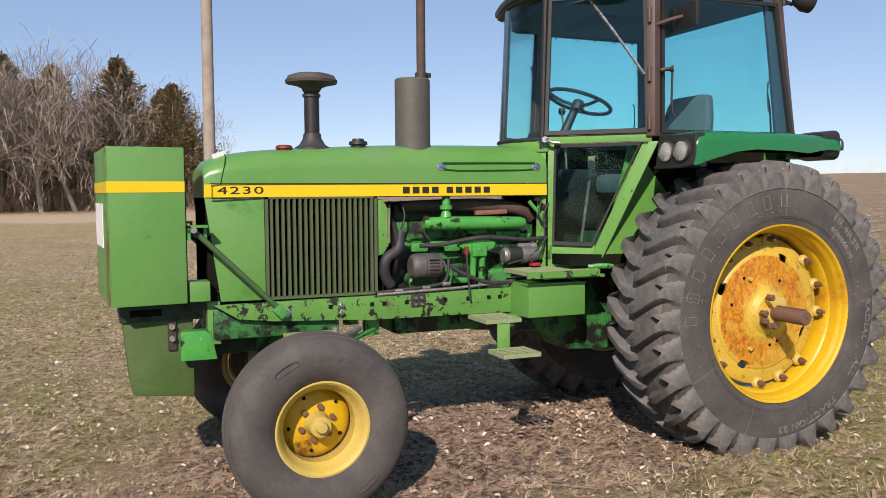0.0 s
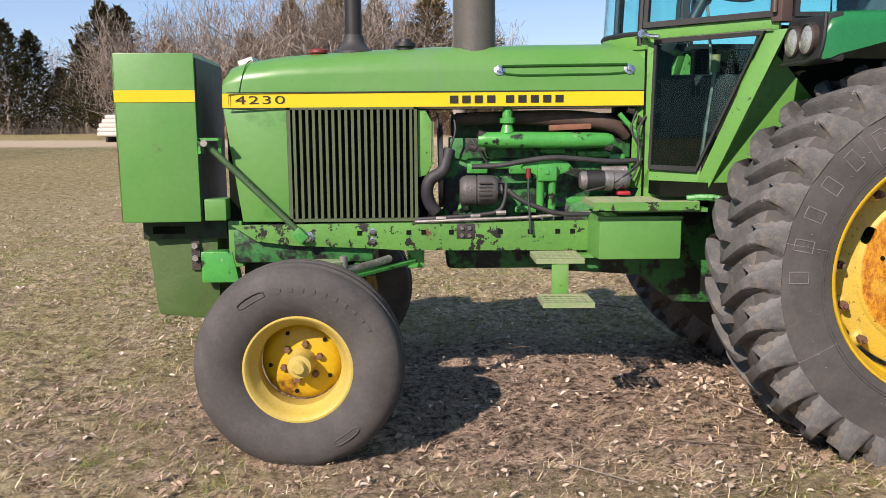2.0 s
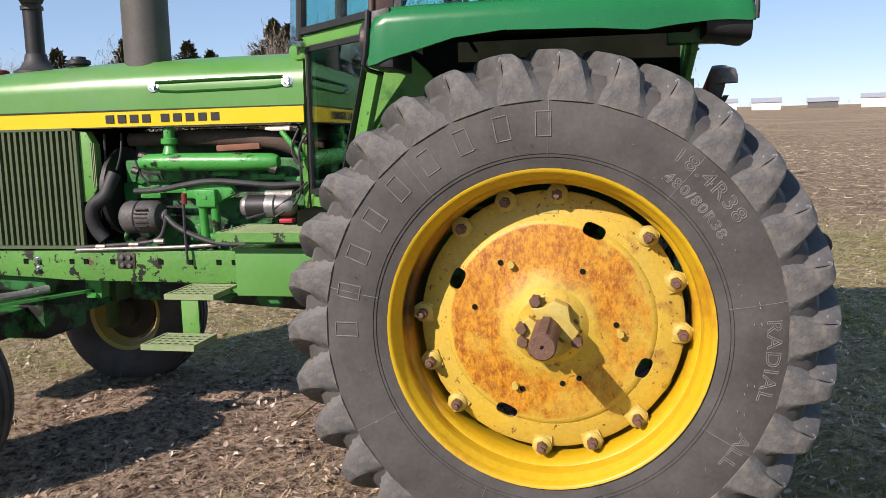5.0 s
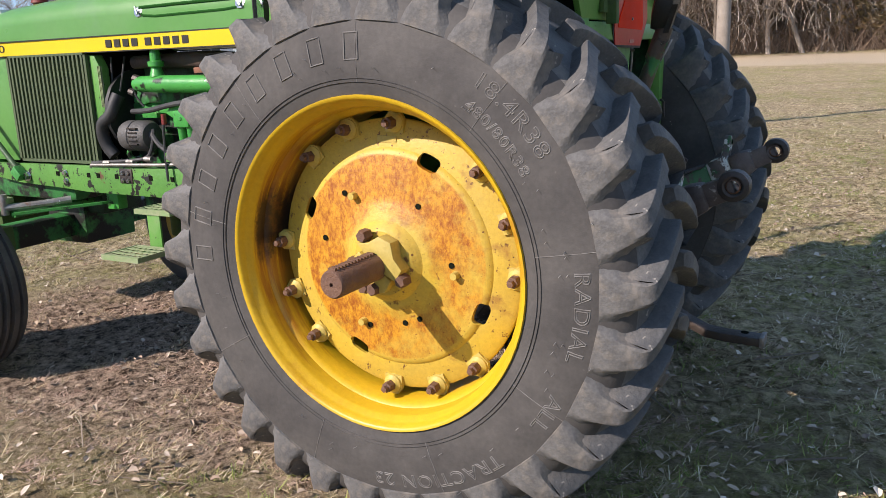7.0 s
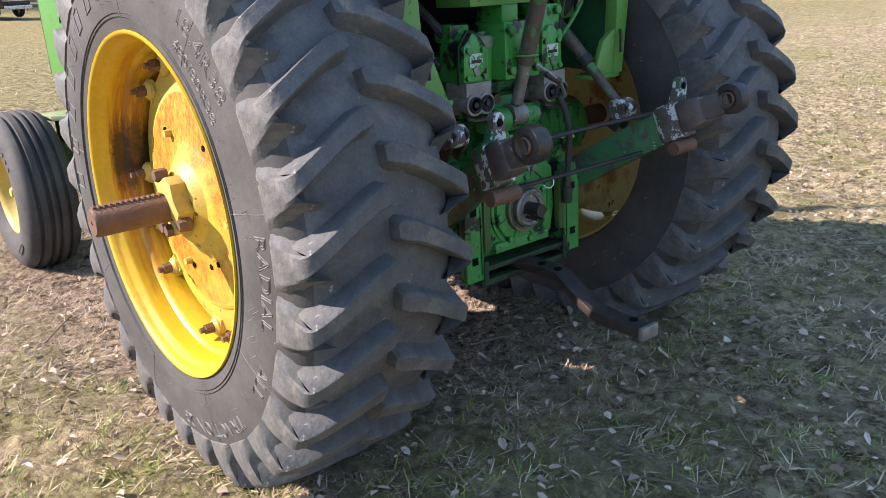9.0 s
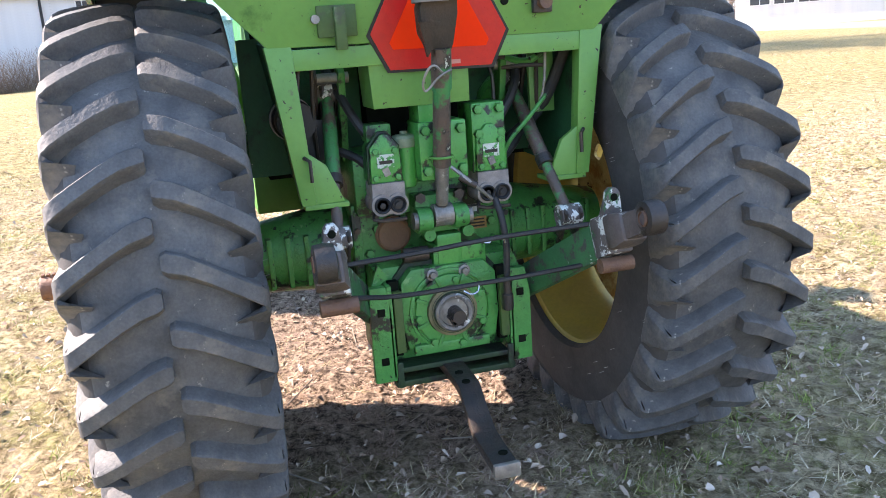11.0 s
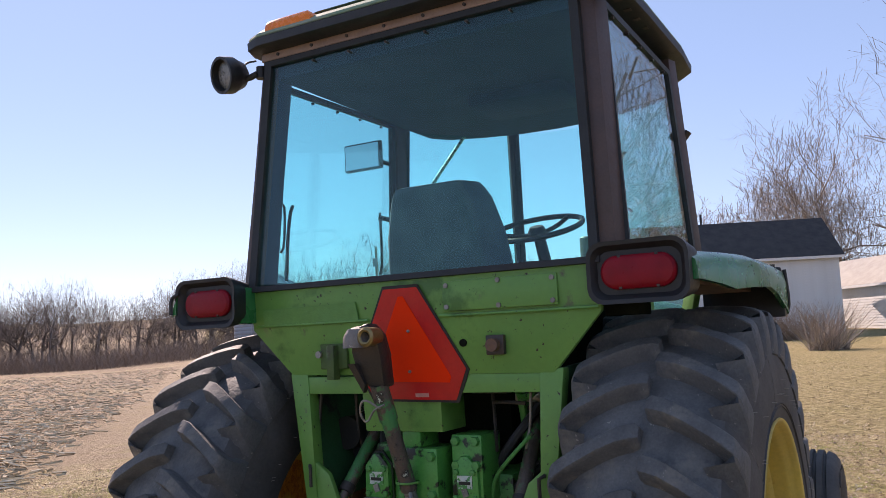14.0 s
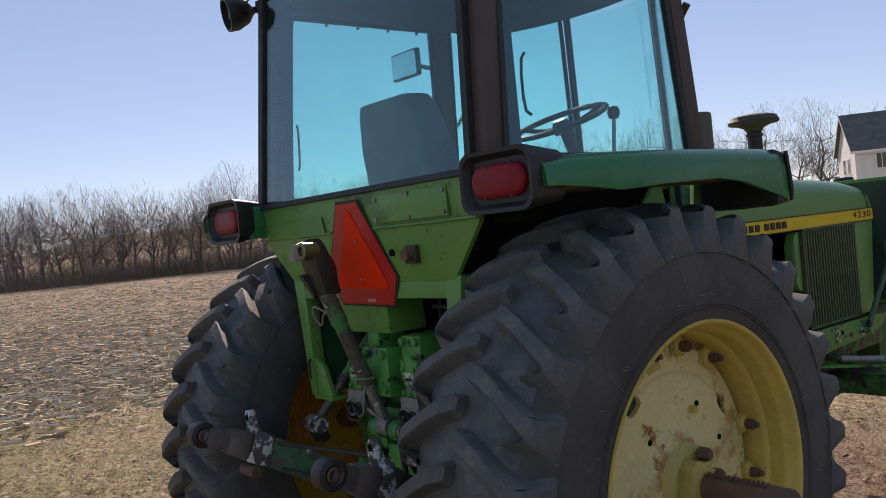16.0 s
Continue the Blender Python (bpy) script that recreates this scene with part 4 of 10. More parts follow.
    for k in range(10):
        a = 1.75 - k * 0.135
        ob = part("lettering_bar", mbox((-0.008, -0.002, -0.009), (0.008, 0.002, 0.009)), RUBBER, rim)
        ob.matrix_basis = Matrix.Rotation(-a, 4, "Y") @ Matrix.Translation((0.335, -0.147, 0)) @ Matrix.Rotation(radians(-90), 4, "Y")
    turn = Matrix.Rotation(radians(1), 4, "Z")
    rim.matrix_basis = Matrix.Translation((-2.57, s * 0.835, 0.393)) @ turn @ (Matrix.Rotation(math.pi, 4, "Z") if s > 0 else Matrix())


both(front_wheel)

WX, WZ = 0.01, 0.776
R_C = [(0.486, 0.215), (0.500, 0.238), (0.535, 0.247), (0.59, 0.250), (0.66, 0.246), (0.72, 0.236), (0.755, 0.222), (0.785, 0.195), (0.800, 0.160), (0.810, 0.09), (0.813, 0.0)]


def wall_y(r):
    return float(np.interp(r, [p[0] for p in R_C[:9]], [p[1] for p in R_C[:9]]))


def lug_mesh(side):
    """One slanting tread bar from the middle line out over the shoulder; side is the sign of its y."""
    bm = bmesh.new()
    st = [(0.003, -0.002, 0.022, 0.849), (0.016, 0.000, 0.030, 0.858), (0.055, 0.012, 0.029, 0.860), (0.105, 0.040, 0.027, 0.858), (0.165, 0.078, 0.027, 0.852), (0.200, 0.101, 0.028, 0.845), (0.219, 0.114, 0.029, 0.836)]
    rings = []
    for y, arc, hw, rt in ((q[0] * 1.05, q[1], q[2] * 0.90, q[3]) for q in st):
        rb = float(np.interp(y, [0, 0.09, 0.160, 0.195, 0.222], [0.809, 0.806, 0.796, 0.781, 0.752]))
        ring = []
        for off, r in ((-hw * 1.45, rb), (-hw * 1.10, rb + (rt - rb) * 0.45), (-hw * 0.95, rt - 0.004), (-hw * 0.80, rt), (hw * 0.80, rt), (hw * 0.95, rt - 0.004), (hw * 1.08, rb + (rt - rb) * 0.4), (hw * 1.35, rb)):
            a = -(arc - off) / 0.85
            ring.append(bm.verts.new((r * math.cos(a), side * y, r * math.sin(a))))
        rings.append(ring)
    # the end of the bar runs out into the sidewall, wider and flatter as it goes down
    for y, arc, hw, rt in ((0.239, 0.121, 0.031, 0.822), (0.244, 0.127, 0.036, 0.796), (0.247, 0.131, 0.044, 0.766), (0.2475, 0.134, 0.056, 0.735), (0.2455, 0.136, 0.066, 0.700)):
        ring = []
        yb = min(wall_y(rt), y) - 0.003
        for off, f in ((-hw * 1.55, 0.0), (-hw * 1.2, 0.55), (-hw * 0.98, 0.93), (-hw * 0.75, 1.0), (hw * 0.75, 1.0), (hw * 0.98, 0.93), (hw * 1.15, 0.55), (hw * 1.45, 0.0)):
            a = -(arc - off) / 0.85
            ring.append(bm.verts.new((rt * math.cos(a), side * (yb + (y - yb) * f), rt * math.sin(a))))
        rings.append(ring)
    for a, b in zip(rings, rings[1:]):
        for i in range(7):
            bm.faces.new((a[i], a[i + 1], b[i + 1], b[i]))
    bm.faces.new(rings[0]), bm.faces.new(rings[-1][::-1])
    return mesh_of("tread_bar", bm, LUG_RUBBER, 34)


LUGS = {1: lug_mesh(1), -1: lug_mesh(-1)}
LUG_COUNT = 30
TYRE_OUT = 0.042
BOLT_A = [radians(a) for b in (19.3, 109.3, 199.3, 289.3) for a in (b - 23, b, b + 23)]


def carve(ob, cut):
    """Take the closed form cut away from the mesh of ob."""
    bmesh.ops.recalc_face_normals(cut, faces=cut.faces[:])
    me = bpy.data.meshes.new("cut")
    cut.to_mesh(me)
    tool = bpy.data.objects.new("cut", me)
    scene.collection.objects.link(tool)
    md = ob.modifiers.new("cut", "BOOLEAN")
    md.operation, md.object, md.solver = "DIFFERENCE", tool, "EXACT"
    bpy.context.view_layer.update()
    made = bpy.data.meshes.new_from_object(ob.evaluated_get(bpy.context.evaluated_depsgraph_get()))
    ob.modifiers.remove(md)
    ob.data = made
    bpy.data.objects.remove(tool), bpy.data.meshes.remove(me)


def arc_letters(text, r, mid, size, out, squeeze=1.0):
    """Lettering bent round a wheel's sidewall, tops outward, read clockwise from outside: one mesh a letter."""
    vs, fs = letters(text, size, 0.0013, 1.12, 0.0016)
    key = [(round(v.x, 5), round(v.y, 5), round(v.z, 5)) for v in vs]
    root = {k: k for k in key}

    def top(k):
        while root[k] != k:
            k = root[k]
        return k

    for f in fs:
        for i in f[1:]:
            root[top(key[i])] = top(key[f[0]])
    sets = {}
    for f in fs:
        sets.setdefault(top(key[f[0]]), []).append(f)
    # an inner outline belongs to the letter round it
    span = {k: (min(vs[i].x for f in fl for i in f), max(vs[i].x for f in fl for i in f)) for k, fl in sets.items()}
    glyphs = []
    for k in sorted(sets, key=lambda q: span[q][0] - span[q][1]):
        mid_x = sum(span[k]) / 2
        home = next((gl for gl in glyphs if gl[0] < mid_x < gl[1]), None)
        if home:
            home[2].extend(sets[k])
        else:
            glyphs.append((*span[k], list(sets[k])))
    out_list = []
    for _, _, faces in glyphs:
        bm, vv = bmesh.new(), {}
        for f in faces:
            for i in f:
                if key[i] not in vv:
                    rr = r + vs[i].y
                    a = mid - vs[i].x * squeeze / r
                    vv[key[i]] = bm.verts.new((rr * math.cos(a), out * (wall_y(rr) + 0.0004 + vs[i].z), rr * math.sin(a)))
            q = list(dict.fromkeys(vv[key[i]] for i in f))
            if len(q) > 2 and bm.faces.get(q) is None:
                bm.faces.new(q)
        out_list.append(bm)
    return out_list


def rear_wheel(s):
    """Built with its outer face at y < 0 for the left side, y > 0 for the right side."""
    o = s
    rimp = [(0.499, 0.288), (0.501, 0.282), (0.494, 0.277), (0.487, 0.264), (0.480, 0.236), (0.482, 0.20), (0.474, 0.10), (0.462, 0.085), (0.460, -0.02), (0.468, -0.05), (0.476, -0.10), (0.485, -0.155), (0.498, -0.168), (0.508, -0.172), (0.503, -0.178),
            (0.476, -0.158), (0.464, -0.10), (0.458, -0.045), (0.446, -0.025), (0.446, 0.120), (0.448, 0.172), (0.455, 0.186), (0.4625, 0.192), (0.463, 0.200), (0.465, 0.236), (0.468, 0.247), (0.479, 0.258), (0.483, 0.268), (0.487, 0.282), (0.493, 0.287)]
    rim = part("rear_wheel", lathe(bmesh.new(), [(r, o * h) for r, h in rimp], 72, closed=True), RIM_STAINED if s < 0 else RIM_PALE, T, "rust-streaked yellow rear wheel rim")
    prof = [(r, -y) for r, y in R_C] + [(r, y) for r, y in R_C[-2::-1]]
    tyre = part("tyre", lathe(bmesh.new(), prof, 96), RUBBER, rim, "large dusty rear tyre")
    # tread band between the bars, coloured lighter to lift it in the rear shade
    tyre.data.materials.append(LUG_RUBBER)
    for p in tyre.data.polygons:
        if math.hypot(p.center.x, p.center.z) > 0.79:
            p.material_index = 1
    tyre.matrix_basis = Matrix.Translation((0, o * TYRE_OUT, 0)) @ Matrix.Rotation(radians(3 if s < 0 else 0), 4, "Y")
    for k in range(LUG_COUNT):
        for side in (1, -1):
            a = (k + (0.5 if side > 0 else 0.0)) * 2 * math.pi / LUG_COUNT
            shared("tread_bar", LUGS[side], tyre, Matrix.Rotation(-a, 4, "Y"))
    bm = bmesh.new()
    d = [(0.424, 0.106), (0.423, 0.118), (0.412, 0.127), (0.338, 0.139), (0.330, 0.148), (0.315, 0.152), (0.20, 0.155), (0.17, 0.160), (0.13, 0.178), (0.11, 0.18), (0.03, 0.18), (0.03, 0.165), (0.10, 0.165), (0.17, 0.145), (0.31, 0.135), (0.39, 0.115), (0.42, 0.102)]
    lathe(bm, [(r, o * h) for r, h in d], 72, closed=True)
    bmesh.ops.recalc_face_normals(bm, faces=bm.faces[:])
    disc = part("disc", bm, DISC_RUST if s < 0 else DISC_PALE, rim, "yellow disc with an orange rust ring" if s < 0 else "pale yellow disc with rust blotches")
    for k in range(4):
        cut = bmesh.new()
        loft(cut, [[(0.036 * math.copysign(abs(math.cos(t)) ** 0.6, math.cos(t)), h, 0.022 * math.copysign(abs(math.sin(t)) ** 0.7, math.sin(t))) for t in (2 * math.pi * q / 20 for q in range(20))] for h in (-0.06, 0.06)])
        cut.transform(Matrix.Rotation(-radians(64.5 + 90 * k), 4, "Y") @ Matrix.Translation((0.328, o * 0.1405, 0)) @ Matrix.Rotation(radians(90), 4, "Y"))
        carve(disc, cut)
    lugp = bmesh.new()
    lathe(lugp, [(0.034, 0), (0.030, 0.018), (0.020, 0.026), (0, 0.027)], 14)
    prism(lugp, [(-0.03, 0, -0.030), (0.012, 0, -0.033), (0.033, 0, -0.017), (0.033, 0, 0.017), (0.012, 0, 0.033), (-0.03, 0, 0.030)], (0, 0.012, 0))
    pad = mesh_of("clamp_pad", lugp, YELLOW_OLD)
    nut = mesh_of("wheel_nut", lathe(bmesh.new(), [(0, 0.052), (0.010, 0.051), (0.010, 0.036), (0.017, 0.035), (0.018, 0.012), (0.018, 0)], 6), RUSTY)
    flip = Matrix.Rotation(math.pi, 4, "X") if o < 0 else Matrix()
    for a in BOLT_A:
        m = Matrix.Rotation(-a, 4, "Y") @ Matrix.Translation((0.413, o * 0.126, 0)) @ flip
        shared("clamp_pad", pad, rim, m)
        shared("wheel_nut", nut, rim, m @ Matrix.Translation((0, 0.018, 0)))
    peg = mesh_of("disc_peg", lathe(bmesh.new(), [(0, 0.022), (0.011, 0.022), (0.013, 0)], 10), YELLOW_OLD)
    hole = mesh_of("disc_hole", rod(bmesh.new(), (0, -0.002, 0), (0, 0.002, 0), 0.009, None, 10), DARK)
    for a, r in ((122, 0.225), (-7, 0.225), (-118, 0.235)):
        shared("disc_peg", peg, rim, Matrix.Rotation(-radians(a), 4, "Y") @ Matrix.Translation((r, o * 0.153, 0)) @ flip)
    for a, r in ((128, 0.25), (58, 0.20), (168, 0.245), (0, 0.21), (-62, 0.20), (-112, 0.235), (-78, 0.2)):
        shared("disc_hole", hole, rim, Matrix.Rotation(-radians(a), 4, "Y") @ Matrix.Translation((r, o * 0.156, 0)))
    part("disc_plate", mbox((-0.035, o * 0.134, 0.352), (0.03, o * 0.138, 0.372), (0, 3, 0)), YELLOW_OLD, rim)
    # hub clamp with bolts and the long axle
    bm = lathe(bmesh.new(), [(0.150, o * 0.160), (0.128, o * 0.176), (0.112, o * 0.196), (0.098, o * 0.206), (0.0, o * 0.206)], 40)
    part("hub", bm, DISC_RUST if s < 0 else YELLOW_OLD, rim, "raised yellow hub")
    for a0, a1, h, rr in ((-28, 128, 0.252, (0.082, 0.098, 0.078, 0.100, 0.096, 0.074, 0.090)), (146, 318, 0.238, (0.070, 0.092, 0.086, 0.066, 0.088, 0.084, 0.066))):
        an = [radians(a0 + (a1 - a0) * k / 6) for k in range(7)]
        pts = [(r * math.cos(a), o * 0.20, r * math.sin(a)) for a, r in zip(an, rr)] + [(0.038 * math.cos(a), o * 0.20, 0.038 * math.sin(a)) for a in an[::-1]]
        part("hub_clamp", prism(bmesh.new(), pts, (0, o * (h - 0.20), 0)), YELLOW_OLD, rim, "chipped yellow wedge clamp", 0.005)
    hb = mesh_of("hub_bolt", lathe(bmesh.new(), [(0, 0.038), (0.016, 0.038), (0.020, 0.03), (0.020, 0)], 6), RUSTY)
    for a, r in ((178, 0.080), (208, 0.086), (112, 0.096), (-22, 0.098), (238, 0.080), (262, 0.072)):
        shared("hub_bolt", hb, rim, Matrix.Rotation(-radians(a), 4, "Y") @ Matrix.Translation((r, o * 0.218, 0)) @ flip)
    y1 = 1.255 - (0.798 if s < 0 else 0.735)
    ax = lathe(bmesh.new(), [(0, o * 0.1), (0.041, o * 0.1), (0.041, o * (y1 - 0.008)), (0.036, o * y1), (0.006, o * y1), (0.006, o * (y1 - 0.01)), (0, o * (y1 - 0.01))], 28)
    axle = part("axle_end", ax, RUSTY, rim, "rusty protruding axle end")
    teeth = mesh_of("axle_rib", box(bmesh.new(), (-0.012, -0.004, -0.004), (0.012, 0.004, 0.006)), RUSTY)
    for k in range(14):
        shared("axle_rib", teeth, axle, Matrix.Translation((0.0, o * (0.245 + k * 0.0155), 0.040)))
    # sidewall lettering; the maker's name stands as plain raised bars
    if s < 0:
        for text, r, mid, size, sq in (("18.4R38", 0.655, 46.6, 0.060, 1.25), ("480/80R38", 0.587, 45, 0.042, 1.2), ("RADIAL", 0.655, -3, 0.058, 1.15), ("ALL", 0.655, -29, 0.058, 1.15), ("TRACTION 23", 0.655, -68, 0.058, 1.15)):
            for bm in arc_letters(text, r, radians(mid), size, o, sq):
                part("sidewall_letter", bm, LETTER, tyre)
        for k in range(9):
            a = radians(183 - k * 11.2)
            loop = []
            for u, w in ((-1, -1), (-1, -0.3), (-1, 0.4), (-1, 1), (0, 1), (1, 1), (1, 0.4), (1, -0.3), (1, -1), (0, -1), (-1, -1)):
                r = 0.632 + 0.036 * w
                b = a + 0.022 * u / r
                loop.append((r * math.cos(b), o * (wall_y(r) + 0.0012), r * math.sin(b)))
            part("lettering_bar", tube(bmesh.new(), loop, 0.0022, 5, 0), LETTER, tyre)
    vent = mesh_of("rubber_hair", rod(bmesh.new(), (0, 0, 0), (0, 0.016, 0.003), 0.0008, 0.0005, 5), mat("pale rubber hair", (0.42, 0.40, 0.36), (0.3, 0.28, 0.26), 20.0, 0.7))
    rnd = random.Random(3)
    for k in range(120):
        a, r = rnd.uniform(0, 2 * math.pi), rnd.choice((0.575, 0.60, 0.705, 0.62))
        out = o if k % 2 else -o
        shared("rubber_hair", vent, tyre, Matrix.Rotation(-a, 4, "Y") @ Matrix.Translation((r, out * (wall_y(r) - 0.001), 0)) @ (Matrix.Rotation(math.pi, 4, "X") if out < 0 else Matrix()))
    for k in range(9):
        a = radians(12 + 40 * k)
        seam = tube(bmesh.new(), [(r * math.cos(a), o * (wall_y(r) + 0.0005), r * math.sin(a)) for r in (0.535, 0.58, 0.63, 0.68, 0.72)], 0.0012, 5, 0)
        part("mould_seam", seam, LETTER, tyre)
    for r in (0.535, 0.545):
        ring = lathe(bmesh.new(), [(r - 0.002, o * (wall_y(r) - 0.002)), (r, o * (wall_y(r) + 0.003)), (r + 0.002, o * (wall_y(r) - 0.002))], 96)
        part("bead_ring", ring, RUBBER, tyre)
    rim.matrix_basis = (Matrix.Translation((WX, -0.798, WZ)) if s < 0 else Matrix.Translation((WX - 0.03, 0.735, WZ)) @ Matrix.Rotation(radians(9), 4, "Y"))


RIM_PALE = mat("faded yellow rim paint", (0.68, 0.48, 0.09), (0.60, 0.43, 0.11), 4.0, 0.45, bump=0.1, fine=0.2, spots=(((0.36, 0.17, 0.03), 6.0, 0.62, 0.1), (RUST, 26.0, 0.72, 0.03)))
DISC_PALE = mat("rust-blotched pale yellow disc", (0.72, 0.60, 0.27), (0.66, 0.54, 0.24), 5.0, 0.5, bump=0.15, spots=((((0.40, 0.20, 0.05)), 5.0, 0.54, 0.1), ((0.26, 0.09, 0.03), 8.0, 0.60, 0.05), ((0.12, 0.05, 0.02), 14.0, 0.65, 0.03)))
both(rear_wheel)

# ---- cab ----
DA, DB = Vector((-1.045, -0.255, 0)), Vector((-0.585, -0.690, 0))  # foot of the front and rear door post, left side
ZB, ZT = 1.80, 2.62


def on_door(f, z, s=-1, out=0.0):
    """A point on the slanting door wall: f from front to rear post."""
    lean = 1.0 - 0.06 * max(0.0, (z - ZB) / 0.8)
    p = DA.lerp(DB, f)
    nrm = Vector((DA.y - DB.y, DB.x - DA.x, 0)).normalized() * -1
    p = p + nrm * out
    return (p.x + (0.03 if z > ZB else 0) * (z - ZB), -s * p.y * lean, z)


def pane(name, corners, seals, s=-1, parent=None, label=""):
    """A thin sheet of glass with a black rubber seal round it."""
    bm = bmesh.new()
    c = [Vector(p) for p in corners]
    nrm = (c[1] - c[0]).cross(c[3] - c[0]).normalized()
    prism(bm, [p - nrm * 0.0025 for p in c], nrm * 0.005)
    g = part(name, bm, GLASS, parent or T, label)
    g.visible_shadow = False
    if seals:
        sb, k = bmesh.new(), seals * 1.3
        mid = sum(c, Vector()) / 4
        rings = []
        for p in c:
            inw = (mid - p).normalized() * k * 1.3
            rings.append([sb.verts.new(p - inw * 0.6 - nrm * k), sb.verts.new(p - inw * 0.6 + nrm * k), sb.verts.new(p + inw + nrm * k * 0.8), sb.verts.new(p + inw - nrm * k * 0.8)])
        for a, b in zip(rings, rings[1:] + rings[:1]):
            for i in range(4):
                sb.faces.new((a[i], a[(i + 1) % 4], b[(i + 1) % 4], b[i]))
        part("window_seal", sb, SEAL, g)
    return g


def cab_side(s):
    P = lambda f, z, out=0.0: on_door(f, z, s, out)
    door = part("cab_door" if s < 0 else "cab_side", prism(bmesh.new(), [P(0.0, 1.735), P(1.0, 1.745), P(1.0, 1.80), P(0.0, 1.79)], Vector((0.69, 0.72 * -s, 0)) * 0.0 + Vector((0.02, -s * 0.02, 0))), GREEN_LIGHT, T, "bright green cab door with two windows" if s < 0 else "bright green cab side with two windows", 0.004)
    # lower frame: front post, slanting rear post, sill
    for pts in ([P(-0.06, 1.06), P(0.10, 1.06), P(0.12, 1.745), P(-0.04, 1.745)], [P(0.44, 1.06), P(0.555, 1.06), P(1.06, 1.745), P(0.925, 1.745)], [P(-0.04, 0.99), P(0.43, 0.99), P(0.50, 1.15), P(0.08, 1.15)]):
        bm = prism(bmesh.new(), pts, (0.018, -s * 0.02, 0))
        part("door_post", bm, GREEN_LIGHT, door, "", 0.004)
    pane("lower_window", [P(0.11, 1.16, 0.006), P(0.475, 1.155, 0.006), P(0.905, 1.735, 0.006), P(0.13, 1.735, 0.006)], 0.009, s, door, "dark lower door glass")
    pane("upper_window", [P(0.04, ZB + 0.005), P(0.965, ZB + 0.005), P(0.94, ZT - 0.03), P(0.06, ZT - 0.03)], 0.012, s, door, "blue-green door glass")
    if s < 0:
        bm = tube(bmesh.new(), [P(0.02, 1.765, 0.02), P(0.06, 1.772, 0.05), P(0.10, 1.755, 0.055), P(0.19, 1.748, 0.05)], 0.010, 8, 1)
        rod(bm, P(0.05, 1.76, 0.0), P(0.05, 1.77, 0.055), 0.018)
        part("door_handle", bm, CHROME, door, "chrome door handle")
        part("door_strip", tube(bmesh.new(), [P(0.15, 1.742, 0.012), P(0.97, 1.745, 0.012)], 0.004, 6, 0), CHROME, door)
    sheet = prism(bmesh.new(), [(-0.81, s * 0.478, 1.015), (-0.785, s * 0.495, 1.10), (-0.60, s * 0.50, 1.74), (-0.47, s * 0.50, 1.62), (-0.28, s * 0.50, 1.40), (-0.20, s * 0.50, 1.015)], (0.004, -s * 0.014, 0))
    part("side_sheet", sheet, GREEN_LIGHT, T, "green side sheet between door and tyre")
    # front post, middle post, rear post
    part("front_post", tube(bmesh.new(), [P(0.0, 1.72), P(0.0, ZB), P(0.01, ZT)], 0.017, 8, 0), SEAL, T, "slim black front cab post")
    bm = loft(bmesh.new(), [[P(0.955, z, -0.02), P(0.955, z, 0.016), P(1.03, z, 0.022), (P(1.03, z)[0] + 0.035, P(1.03, z)[1], z), (P(1.03, z)[0] + 0.03, P(1.03, z)[1] - s * 0.03, z)] for z in (1.775, 2.1, 2.4, 2.64)])
    mid = part("middle_post", bm, BROWN, T, "brown painted middle cab post", 0.003)
    for z in (1.85, 2.12, 2.45) if s < 0 else ():
        part("hinge", rod(bmesh.new(), P(0.985, z - 0.04, 0.03), P(0.985, z + 0.04, 0.03), 0.011), BROWN, mid)
    # rear side window
    F, Rr = (-0.52, s * 0.694), (0.422, s * 0.712)
    top = 0.93
    corners = [(F[0], F[1], ZB), (Rr[0], Rr[1], ZB), (Rr[0] - 0.09, Rr[1] * top, ZT - 0.04), (F[0] + 0.025, F[1] * 0.935, ZT - 0.04)]
    sw = pane("side_window", corners, 0.011, s, T, "tinted rear side window")
    for k in range(5):
        q = Vector(corners[3]).lerp(Vector(corners[2]), 0.1 + k * 0.2)
        part("window_screw", rod(bmesh.new(), (q.x, q.y + s * 0.002, q.z - 0.02), (q.x, q.y + s * 0.012, q.z - 0.02), 0.006, None, 8), STEEL_DARK, sw)
    bm = tube(bmesh.new(), [(0.275, s * 0.695, 1.93), (0.28, s * 0.672, 1.95), (0.275, s * 0.668, 2.10), (0.27, s * 0.685, 2.12)], 0.005, 6, 1)
    part("grab_handle", bm, STEEL_DARK, sw, "slim black window handle")
    trim = loft(bmesh.new(), [[(x0, s * y, z), (x1, s * y, z), (x1, s * (y - 0.022), z), (x0, s * (y - 0.022), z)] for x0, x1, y, z in ((0.325, 0.43, 0.694, 1.80), (0.30, 0.39, 0.668, 2.20), (0.268, 0.348, 0.638, 2.62))])
    part("post_trim", trim, LINER, T, "dark inner trim along the rear post", 0.004)
    bm = loft(bmesh.new(), [[(0.415 - k * 0.08, s * (0.722 - k * 0.045), z), (0.475 - k * 0.085, s * (0.70 - k * 0.045), z), (0.485 - k * 0.085, s * (0.64 - k * 0.04), z), (0.44 - k * 0.08, s * (0.64 - k * 0.04), z), (0.41 - k * 0.08, s * (0.69 - k * 0.045), z)] for z, k in ((1.775, 0.0), (2.2, 0.5), (2.65, 1.0))])
    part("rear_post", bm, BROWN, T, "brown painted rear cab post", 0.003)
